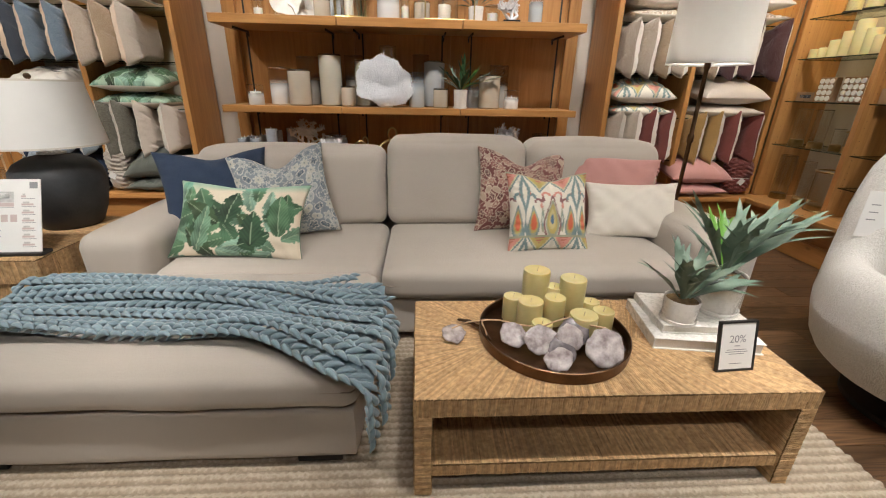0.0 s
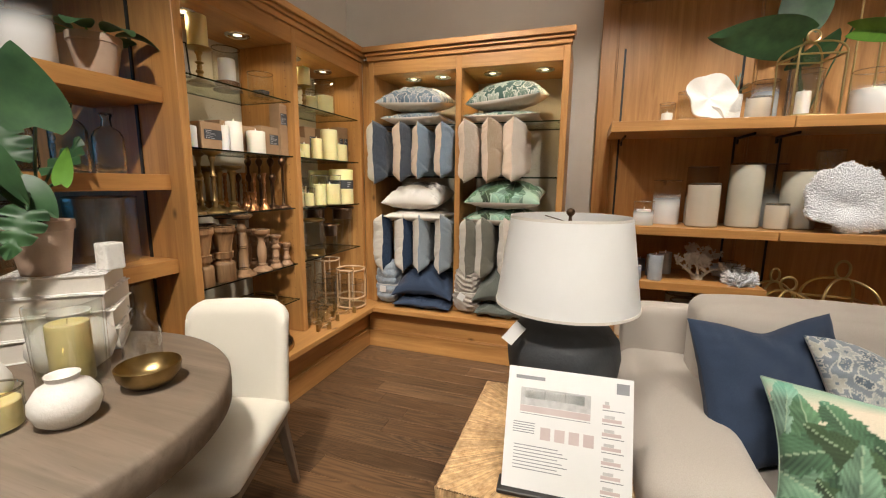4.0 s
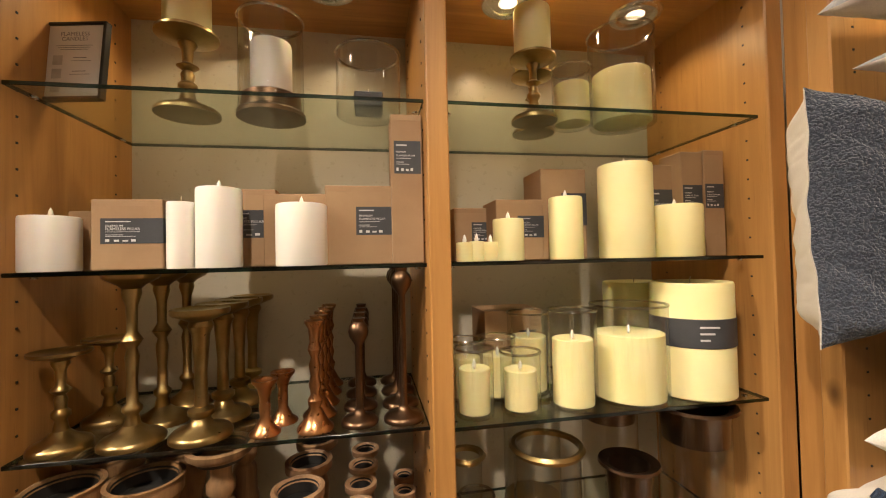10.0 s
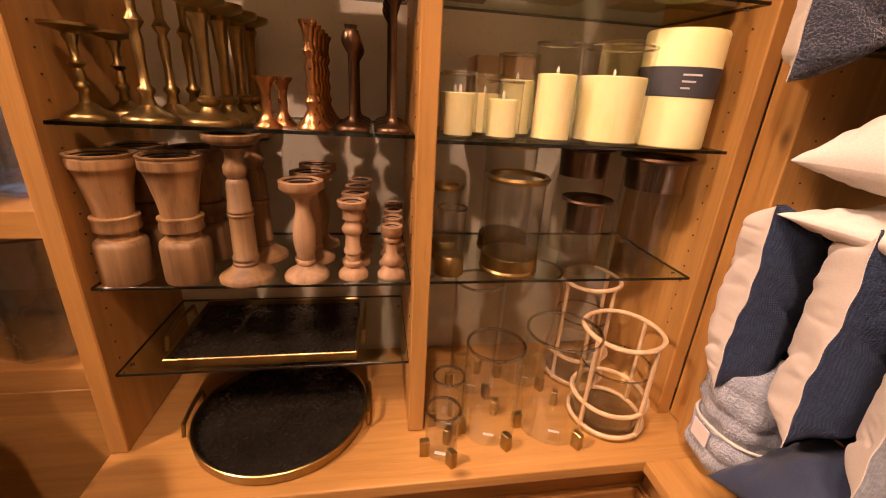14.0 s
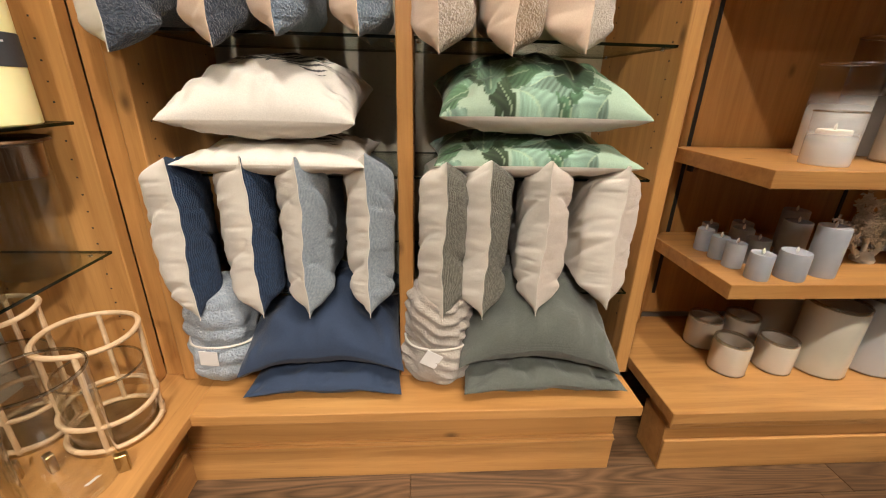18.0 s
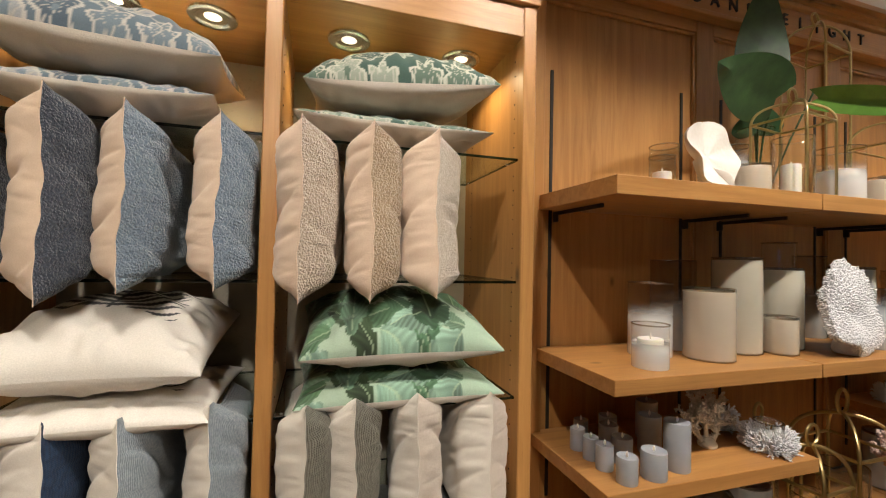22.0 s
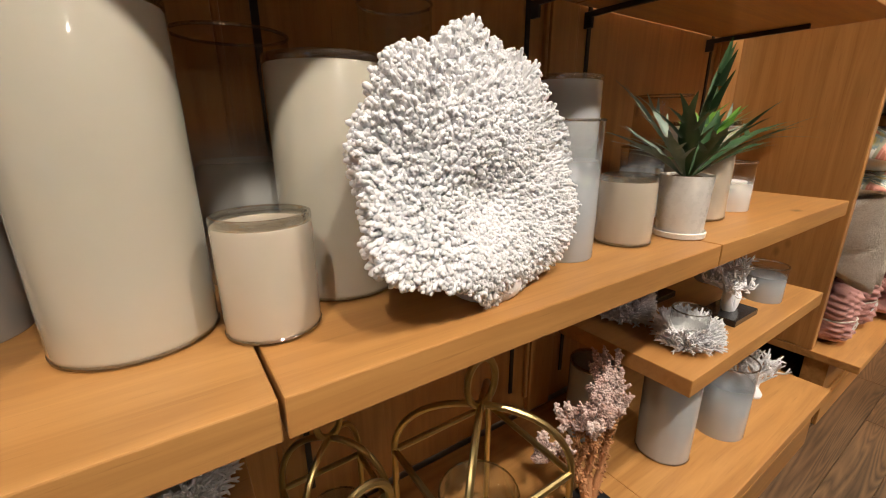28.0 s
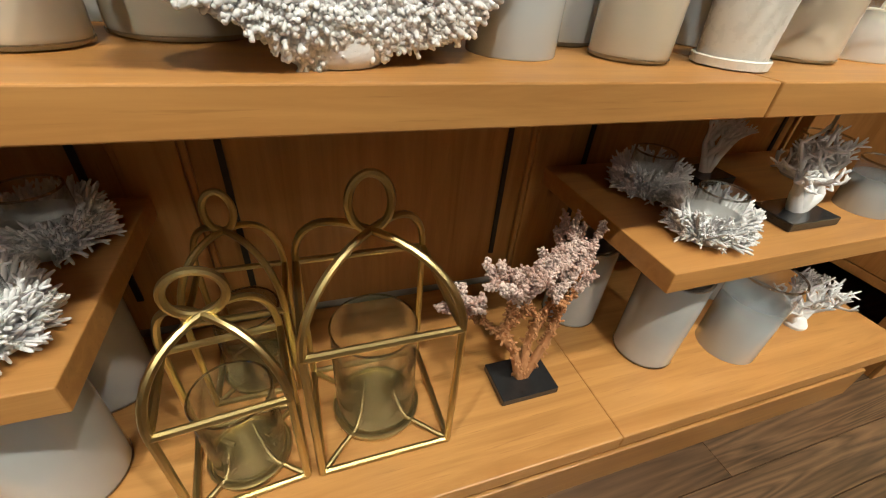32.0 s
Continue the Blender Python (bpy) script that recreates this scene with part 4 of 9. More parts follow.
def soft_palm(u, v):
    """The palm print in its paler washes, hardly any ground left bare."""
    col = palm_print(u, v)
    wash = (0.5 + 0.5 * np.sin(u * 4.2 + 1.3 * np.sin(v * 5)) * np.sin(v * 4.6 + u * 2))[..., None]
    mint = np.array([0.20, 0.37, 0.27]) * (0.75 + 0.5 * wash)
    bare = (col[..., :1] > 0.4)
    return np.where(bare, mint * 0.75 + col * 0.25, col * (0.8 + 0.35 * wash))


def paisley(u, v, ground, inks, scale, seed):
    rng = random.Random(seed)
    col = np.ones(u.shape + (3,)) * np.array(ground)
    stem = np.sin(u * 5 * scale + 1.6 * np.sin(v * 4 * scale + seed))
    col = np.where((np.abs(stem) < 0.10)[..., None], np.array(inks[0]), col)
    nn = int(4 * scale) + 1
    for i in range(-nn, nn + 1):
        for j in range(-nn, nn + 1):
            cx, cy = (i + 0.5 * (j % 2) + rng.uniform(-0.16, 0.16)) / (1.9 * scale), (j + rng.uniform(-0.16, 0.16)) / (2.1 * scale)
            r = np.hypot(u - cx, v - cy) * 3.1 * scale
            th = np.arctan2(v - cy, u - cx) + rng.uniform(0, 6)
            pet = rng.choice([5, 6, 7, 8])
            rim = 0.62 + 0.16 * np.cos(pet * th) if rng.random() < 0.6 else 0.42 + 0.34 * np.abs(np.cos(th)) ** 2
            ink = np.array(inks[rng.randrange(1, len(inks))])
            col = np.where((r < rim)[..., None], ink, col)
            col = np.where((np.abs(r - rim) < 0.07)[..., None], np.array(inks[0]) * 1.05, col)
            col = np.where((np.abs(np.sin(r * 9 + np.cos(pet * th) * 1.5)) < 0.3)[..., None] & (r < rim * 0.9)[..., None], np.array(inks[0]) * 0.9, col)
            col = np.where((r < 0.13)[..., None], np.array(inks[-1]), col)
    return np.clip(col, 0.004, 0.9)


def blue_floral(u, v):
    return paisley(u, v, (0.20, 0.23, 0.26), [(0.47, 0.46, 0.42), (0.09, 0.12, 0.155), (0.34, 0.355, 0.355), (0.42, 0.405, 0.35), (0.15, 0.185, 0.22)], 2.3, 3)


def red_floral(u, v):
    return paisley(u, v, (0.16, 0.055, 0.05), [(0.48, 0.38, 0.30), (0.22, 0.085, 0.075), (0.33, 0.18, 0.145), (0.11, 0.04, 0.04), (0.40, 0.30, 0.23)], 2.5, 7)


def shelf_blue_floral(u, v):
    return paisley(u, v, (0.105, 0.15, 0.185), [(0.44, 0.42, 0.385), (0.07, 0.105, 0.14), (0.30, 0.32, 0.33), (0.15, 0.20, 0.235)], 1.5, 11)


def shelf_green_floral(u, v):
    return paisley(u, v, (0.035, 0.08, 0.062), [(0.44, 0.44, 0.37), (0.024, 0.06, 0.045), (0.26, 0.30, 0.24), (0.09, 0.14, 0.105)], 1.4, 13)


def taupe_floral(u, v):
    return paisley(u, v, (0.42, 0.34, 0.26), [(0.62, 0.55, 0.46), (0.30, 0.22, 0.16), (0.52, 0.44, 0.35)], 1.5, 17)


def ikat(u, v):
    """Feathered ogees, teardrops and hooked sprigs on an off-white ground."""
    cream = (0.64, 0.60, 0.52)
    col = np.ones(u.shape + (3,)) * np.array(cream)
    u, v = (u * 1.55 + 1) % 2 - 1, (v * 1.25 + 0.8) % 2 - 1
    us = u + 0.016 * np.sin(v * 95) + 0.010 * np.sin(v * 51 + 1)
    teal, red, gold, plum, sage, rose, blue = (0.17, 0.235, 0.24), (0.55, 0.13, 0.06), (0.42, 0.33, 0.11), (0.22, 0.10, 0.10), (0.29, 0.30, 0.21), (0.55, 0.24, 0.19), (0.09, 0.16, 0.27)

    def lay(mask, tone):
        nonlocal col
        col = np.where(mask[..., None], np.array(tone), col)

    def drop(cx, cy, w, h, bands):
        t = (v - cy) / h
        r = np.hypot((us - cx) / (w * (1.0 - 0.62 * np.clip(t + 0.25, 0, 1))), t)
        for lim, tone in bands:
            lay(r < lim, tone)

    def hook(cx, cy, r, wide, a0, a1, tone):
        d, a = np.hypot(us - cx, v - cy), np.arctan2(v - cy, us - cx) % (2 * math.pi)
        lay((np.abs(d - r) < wide) & (a > a0) & (a < a1), tone)

    for s in (-1, 1):
        drop(s * 0.70, -0.52, 0.24, 0.52, [(1.0, teal), (0.80, sage), (0.66, gold), (0.5, red)])
        drop(s * 0.36, -0.42, 0.085, 0.42, [(1.0, sage), (0.62, teal), (0.3, cream)])
        hook(s * 0.50, 0.10, 0.11, 0.04, 0.0, 3.6 if s > 0 else 3.3, plum)
        drop(s * 0.40, 0.02, 0.055, 0.11, [(1.0, rose)])
        hook(s * 0.21, 0.34, 0.13, 0.04, 0.0, 3.4, rose)
        drop(s * 0.33, 0.24, 0.06, 0.13, [(1.0, plum)])
        hook(s * 0.74, 0.22, 0.13, 0.05, 0.0, 3.5, teal)
        drop(s * 0.84, 0.42, 0.07, 0.16, [(1.0, red), (0.5, rose)])
        lay(np.abs(us - s * (0.95 - 0.10 * np.sin(v * 4))) < 0.06, teal)
    drop(0.0, -0.42, 0.34, 0.80, [(1.0, plum), (0.83, cream), (0.78, sage), (0.60, gold), (0.40, (0.50, 0.42, 0.20)), (0.20, blue)])
    for cx, inner in ((-0.45, gold), (0.45, rose)):
        e = (v - 0.42) * 0.85 - np.abs(us - cx)
        lay(e > 0.0, teal)
        lay(e > 0.07, (0.50, 0.46, 0.30))
        lay(e > 0.13, inner)
        lay((e > 0.30) & (np.abs(np.sin(v * 30)) > 0.4), (0.40, 0.15, 0.10))
    lay(v < -0.93, sage)
    return col


def fern_print(u, v):
    d = np.abs(np.sin((v - 0.4 * np.abs(u)) * 26)) * np.clip(1.2 - np.abs(u), 0, 1)
    dark = ((d > 0.55) & (v > -0.30 - 0.25 * u)) | ((np.abs(u) < 0.02) & (v > -0.35))
    return np.where(dark[..., None], np.array((0.035, 0.035, 0.04)), np.array((0.68, 0.64, 0.58)))


# cushions standing edge-on in the cabinets, bulging past the glass
def edge_squash(w, keep=0.80, start=-0.85, stop=-0.42):
    def f(u):
        k = np.clip((u - start) / (stop - start), 0, 1)
        k = k * k * (3 - 2 * k)
        return 1 - (1 - keep) * k
    return f


def edge_cushion(at, label, size, t, front, back, rz, ry, seed, group, fine=True):
    """A square cushion standing on its side: a seam ridge to the front, plump flanks behind it, corners drawn to points."""
    c = thing("cushion", at, label, "cushion", group)
    c.matrix_world = Matrix.Translation(at) @ Euler((0, radians(ry), radians(rz)), "YXZ").to_matrix().to_4x4()
    rng = random.Random(seed)
    ph = [rng.uniform(0, 6.28) for _ in range(14)]
    n, m = (52, 104) if fine else (26, 44)
    k = np.linspace(0, 1, n)[:, None] * np.ones((1, m))
    v = np.ones((n, 1)) * np.linspace(-1, 1, m)[None, :]
    v = np.sin(v * math.pi / 2) * 0.4 + v * 0.6
    d = size * k ** 1.7
    u = 2 * d / size - 1
    keep = edge_squash(size, 0.352 / size, -0.80, -0.30)(u)
    ear = 0.004 * np.exp(-d / 0.05) - 0.008 * np.exp(-((d - 0.10) / 0.07) ** 2)
    z = (size / 2) * v * keep + np.sign(v) * np.abs(v) ** 6 * ear
    reach = np.clip(np.minimum(d, size - d) / 0.082, 0, 1)
    tall = np.clip((1 - np.abs(v)) * size / 2 / 0.058, 0, 1)
    roof = np.sin(reach * math.pi / 2) ** 0.92 * np.sin(tall * math.pi / 2) ** 0.88
    inner = np.clip(reach * 5, 0, 1) * np.clip(tall * 4, 0, 1)

    def folds(q):
        pucker = (1 - np.abs(np.sin(v * 13 + q[0] + 1.3 * np.sin(v * 6.1 + q[1]) + d * 26 * math.sin(q[2])))) ** 4 * np.exp(-d / 0.05) * (0.35 + 0.65 * np.sin(v * 4.3 + q[3]) ** 2)
        fine_ = np.sin(v * 47 + q[2] + 2 * np.sin(v * 11 + q[0])) * np.exp(-d / 0.02)
        dent = (1 - np.abs(np.sin(v * 3.1 + q[4] + d * 14))) ** 5 * np.exp(-((d - 0.08) / 0.07) ** 2)
        swell = np.sin(v * 4.2 + q[5]) * np.sin(d * 30 + q[3])
        crease = 0.0022 * np.sin(v * 23 + d * 60 + q[1] + 1.5 * np.sin(v * 7 + q[4])) * np.sin(v * 5 + d * 35 + q[2])
        return (0.0085 * pucker + 0.0016 * fine_ + 0.013 * dent + 0.004 * swell + crease) * inner

    side = 0.10 * math.sin(ph[12])
    wave = (0.006 * np.sin(v * 3.4 + ph[13]) + 0.002 * np.sin(v * 17 + ph[0])) * np.exp(-d / 0.06) * (1 - v ** 2)
    f = -t / 2 * roof * (1 + side) + folds(ph[:6]) + wave
    b = t / 2 * roof * (1 - side) - folds(ph[6:12]) + wave
    x = d - size / 2
    cover("front_cover", x, f, z, u, v, size, front, c, False)
    cover("back_cover", x, b, z, u, v, size, back, c, True)
    cord = [(x[0, j], wave[0, j], z[0, j] + size / 2) for j in range(0, m, 2 if fine else 6)]
    part("seam", tube(cord, 0.0012, 5), back, c, smooth=True)
    return c


def edge_cushions(zc, row, group):
    """row: (x, face, back, turn, size, thickness, words)."""
    for i, (x, face, back, turn, size, th, words) in enumerate(row):
        edge_cushion((x, 3.455 + size / 2, zc - size / 2), words, size, th, face, back, 90 + turn, ((i * 37) % 7 - 3) * 0.7, int(abs(x) * 1000) + i, group, x < 0)


UP, LOW = 1.528, 0.853
SL = "slate blue boucle cushion, cream back, wedged upright on a shelf"
LB = "light blue boucle cushion, blush back, wedged upright on a shelf"
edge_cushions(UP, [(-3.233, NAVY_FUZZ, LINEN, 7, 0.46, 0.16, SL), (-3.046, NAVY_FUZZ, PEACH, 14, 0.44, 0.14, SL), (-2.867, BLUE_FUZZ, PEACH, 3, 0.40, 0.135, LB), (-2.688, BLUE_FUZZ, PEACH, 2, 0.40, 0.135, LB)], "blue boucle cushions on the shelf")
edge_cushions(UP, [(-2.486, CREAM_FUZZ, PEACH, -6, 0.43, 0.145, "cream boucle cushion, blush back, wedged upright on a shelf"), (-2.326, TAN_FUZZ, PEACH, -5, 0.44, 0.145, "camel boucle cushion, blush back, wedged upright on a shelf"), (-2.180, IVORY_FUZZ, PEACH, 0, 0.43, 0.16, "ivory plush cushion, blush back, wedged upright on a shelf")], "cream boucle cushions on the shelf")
NV, GB = "navy woven cushion, cream back, wedged upright on a shelf", "grey-blue woven cushion, cream back, wedged upright on a shelf"
edge_cushions(LOW, [(-3.239, NAVY_KNIT, LINEN, 24, 0.44, 0.14, NV), (-3.072, NAVY_KNIT, LINEN, 25, 0.44, 0.14, NV), (-2.855, GREYBLUE, LINEN, 2, 0.43, 0.13, GB), (-2.698, GREYBLUE, LINEN, 4, 0.44, 0.13, GB)], "woven blue cushions on the shelf")
SG, OT = "sage chunky woven cushion, cream back, wedged upright on a shelf", "oatmeal linen cushion wedged upright on a glass shelf"
edge_cushions(LOW, [(-2.469, SAGE, LINEN, -4, 0.44, 0.135, SG), (-2.353, SAGE, LINEN, -5, 0.44, 0.14, SG), (-2.190, OATMEAL, LINEN, -8, 0.43, 0.135, OT), (-2.011, OATMEAL, LINEN, -2, 0.40, 0.15, OT)], "sage and oatmeal cushions on the shelf")

CT, PL = "taupe boucle cushion, cream back, wedged upright on a shelf", "plum boucle cushion, cream back, wedged upright on a shelf"
edge_cushions(UP, [(1.66, LINEN, CREAM_FUZZ, 4, 0.43, 0.14, CT), (1.81, LINEN, CREAM_FUZZ, 3, 0.44, 0.14, CT), (1.96, LINEN, TAN_FUZZ, 3, 0.44, 0.14, CT), (2.10, LINEN, CREAM_FUZZ, 0, 0.44, 0.14, CT)], "taupe cushions on the shelf")
edge_cushions(UP, [(2.37, LINEN, TAN_FUZZ, 0, 0.43, 0.14, CT), (2.52, LINEN, PLUM, 0, 0.44, 0.14, PL), (2.67, LINEN, PLUM, 0, 0.44, 0.14, PL), (2.86, LINEN, PLUM, 14, 0.46, 0.16, PL)], "plum cushions on the shelf")
WH, RD, YL = "white textured cushion wedged upright on a glass shelf", "brick red woven cushion, cream back, wedged upright on a shelf", "mustard woven cushion, cream back, wedged upright on a shelf"
edge_cushions(LOW, [(1.66, LINEN, IVORY_FUZZ, 0, 0.43, 0.13, WH), (1.80, LINEN, IVORY_FUZZ, 0, 0.43, 0.14, WH), (1.95, LINEN, RUST, 0, 0.44, 0.14, RD), (2.10, LINEN, RUST, 0, 0.44, 0.14, RD)], "white and red cushions on the shelf")
edge_cushions(LOW, [(2.37, LINEN, GOLDEN, 0, 0.44, 0.14, YL), (2.52, LINEN, GOLDEN, 0, 0.44, 0.14, YL), (2.68, LINEN, RUST, 0, 0.44, 0.14, RD), (2.86, LINEN, RUST, 8, 0.44, 0.15, RD)], "mustard and red cushions on the shelf")



def _lying(x, y, z, w, d, t, face, under, words, turn, paint, tip, group, seed, droop=0.0):
    c = cushion((0, 0, 0), words, w, d, t, face, under, seed=seed, paint=paint, group=group, n=48 if droop else 30, plump=0.5 if droop else 0.46, pinch=0.07, wrinkle=0.012 if droop else 0.006)
    for ob in c.children if t > 0.125 else ():
        for p in ob.data.vertices:
            p.co.y *= 0.80 if p.co.y > 0 else 1.18
    for ob in c.children if droop else ():
        for p in ob.data.vertices:
            e, f = abs(2 * p.co.x / w), 1 - p.co.z / d
            p.co.y += droop * e ** 2.2 * (0.4 + 0.6 * f) + 0.006 * math.sin(p.co.x * 31 + seed) * f * (1 - e)
    c.matrix_world = pose(x, y, z + t * (0.37 if t > 0.125 else 0.45) + (0.018 if t > 0.185 else 0.0), 9 if t > 0.185 else 0, tip, turn) @ pose(0, 0, 0, -90, 0, 0) @ Matrix.Translation((0, 0, -d / 2))
    return c


BF = "blue block-printed floral cushion stacked on a shelf"
_lying(-2.93, 3.72, 1.724, 0.465, 0.46, 0.10, PRINT, LINEN, BF, 0, shelf_blue_floral, 0, "stacked floral cushions", 31)
_lying(-2.945, 3.70, 1.812, 0.50, 0.48, 0.19, PRINT, LINEN, BF, 3, shelf_blue_floral, 2, "stacked floral cushions", 32)
GF = "dark green block-printed floral cushion stacked on a shelf"
_lying(-2.275, 3.72, 1.724, 0.52, 0.46, 0.08, PRINT, LINEN, GF, 0, shelf_green_floral, 0, "stacked green floral cushions", 33)
_lying(-2.255, 3.70, 1.80, 0.50, 0.48, 0.20, PRINT, LINEN, GF, -3, shelf_green_floral, -5, "stacked green floral cushions", 34)
WF = "white linen cushion with a black fern print, stacked on a shelf"
_lying(-2.91, 3.69, 1.006, 0.455, 0.46, 0.10, PRINT, LINEN, WF, 0, fern_print, 0, "stacked white cushions", 35)
_lying(-2.925, 3.69, 1.095, 0.45, 0.46, 0.20, PRINT, LINEN, WF, 0, fern_print, 0, "stacked white cushions", 36)
PG = "green palm-leaf printed lumbar cushion stacked on a shelf"
_lying(-2.245, 3.69, 1.006, 0.54, 0.42, 0.13, PRINT, LINEN, PG, 0, soft_palm, 0, "stacked palm cushions", 37)
_lying(-2.245, 3.69, 1.12, 0.52, 0.46, 0.19, PRINT, LINEN, PG, 0, soft_palm, 0, "stacked palm cushions", 38)
_lying(-2.83, 3.66, 0.349, 0.46, 0.44, 0.10, NAVY, NAVY, "plain navy cotton cushion lying at the foot of the cabinet", 0, None, 0, "navy floor cushions", 39, 0.012)
_lying(-2.84, 3.67, 0.44, 0.48, 0.45, 0.22, NAVY, NAVY, "plain navy cotton cushion lying on another one", 2, None, 0, "navy floor cushions", 40, 0.06)
_lying(-2.165, 3.64, 0.349, 0.50, 0.43, 0.12, OLIVE, OLIVE, "dark sage linen cushion lying at the foot of the cabinet", 0, None, 0, "sage floor cushions", 41, 0.012)
_lying(-2.175, 3.65, 0.45, 0.49, 0.45, 0.25, OLIVE, OLIVE, "dark sage linen cushion lying on another one", -2, None, 3, "sage floor cushions", 42, 0.07)
TF = "taupe and cream printed floral cushion lying in a stack"
_lying(1.88, 3.72, 1.724, 0.52, 0.46, 0.10, PRINT, LINEN, TF, 0, taupe_floral, 0, "stacked taupe cushions", 43)
_lying(1.88, 3.72, 1.81, 0.54, 0.48, 0.20, PRINT, LINEN, TF, 2, taupe_floral, 0, "stacked taupe cushions", 44)
_lying(2.63, 3.72, 1.724, 0.54, 0.46, 0.10, PRINT, LINEN, TF, 0, taupe_floral, 0, "stacked taupe cushions", 45)
_lying(2.63, 3.72, 1.81, 0.56, 0.48, 0.20, LINEN, LINEN, "cream linen cushion lying in a stack", 2, None, 0, "stacked taupe cushions", 46)
IK = "multicoloured ikat printed lumbar cushion stacked on a shelf"
_lying(1.85, 3.69, 1.006, 0.50, 0.42, 0.11, PRINT, LINEN, IK, 0, ikat, 0, "stacked ikat cushions", 47)
_lying(1.85, 3.69, 1.11, 0.52, 0.44, 0.19, PRINT, LINEN, IK, 0, ikat, 0, "stacked ikat cushions", 48)
WT = "white textured cushion stacked on a shelf"
_lying(2.62, 3.69, 1.006, 0.54, 0.46, 0.12, OATMEAL, LINEN, WT, 0, None, 0, "stacked white textured cushions", 49)
_lying(2.62, 3.69, 1.115, 0.56, 0.48, 0.21, OATMEAL, LINEN, WT, 0, None, 0, "stacked white textured cushions", 50)
RS = "rose linen cushion lying at the foot of the cabinet"
_lying(2.45, 3.62, 0.349, 0.50, 0.46, 0.12, ROSE, ROSE, RS, 0, None, 0, "rose floor cushions", 51)
_lying(2.46, 3.63, 0.45, 0.52, 0.48, 0.22, ROSE, ROSE, RS, -3, None, 0, "rose floor cushions", 52)


def rolled_throw(at, r, h, material, words, cable=False, seed=1):
    """A thick throw rolled up and stood on end, its coils bulging under a tie; the tag hangs in front."""
    t = thing("rolled_throw", at, words, "throw blanket")
    rng = random.Random(seed)
    n, m = 72, 72
    rows = []
    for j in range(m + 1):
        k = j / m
        z = h * k
        prof = (1 - abs(2 * k - 1) ** 5) ** 0.5 if 0.02 < k < 0.98 else 0.25
        waist = 1 - 0.10 * math.exp(-((k - 0.47) / 0.07) ** 2)
        ring = []
        for i in range(n):
            a = 2 * math.pi * i / n
            lump = 0.06 * math.sin(3 * a + 4 * k + seed) + 0.045 * math.sin(7 * a - 9 * k)
            if cable:
                lump += 0.12 * abs(math.sin(5 * k * math.pi * 1.9 + 2.2 * math.sin(a * 2 + seed))) + 0.045 * math.sin(62 * k + a * 9)
            else:
                lump += 0.085 * abs(math.sin(5.5 * math.pi * k + a * 0.35)) + 0.012 * math.sin(90 * k + 17 * a)
            rr = r * prof * waist * (0.92 + lump)
            ring.append((rr * math.cos(a), rr * math.sin(a), z))
        rows.append(ring)
    vs = [p for ring in rows for p in ring]
    fs = [(j * n + i, j * n + (i + 1) % n, (j + 1) * n + (i + 1) % n, (j + 1) * n + i) for j in range(m) for i in range(n)]
    fs += [tuple(range(n))[::-1], tuple(range(m * n, m * n + n))]
    big_mesh("roll", vs, fs, material, t)
    loop = [((r * 0.97) * math.cos(a), (r * 0.97) * math.sin(a), h * 0.46 + 0.004 * math.sin(3 * a)) for a in np.linspace(0, 2 * math.pi, 28, endpoint=False)]
    part("tie", tube(loop, 0.0035, 6, True), LINEN, t, "white ribbon tie", True)
    tag = moved(box(-0.026, 0.026, -0.001, 0.001, -0.055, 0.0, 0.0006), pose(-0.01, -r * 1.03, h * 0.45, 8, 6 if not cable else 28, 0))
    part("tag", tag, PAPER, t, "white card swing tag")
    return t


rolled_throw((-3.15, 3.60, 0.349), 0.105, 0.35, THROW_BLUE, "pale blue plush throw rolled up and tied with a ribbon", seed=2)
rolled_throw((-2.49, 3.57, 0.349), 0.105, 0.36, THROW_TAN, "taupe cable-knit throw rolled up and tied with a ribbon", True, seed=4)
rolled_throw((2.02, 3.58, 0.349), 0.105, 0.32, ROSE, "rose cable-knit throw rolled up and tied with a ribbon", True, seed=6)
rolled_throw((1.74, 3.58, 0.349), 0.10, 0.27, ROSE, "rose cable-knit throw rolled up and tied with a ribbon", True, seed=7)
rolled_throw((2.88, 3.58, 0.349), 0.11, 0.34, RUST, "brick red knitted throw rolled up and tied with a ribbon", True, seed=8)

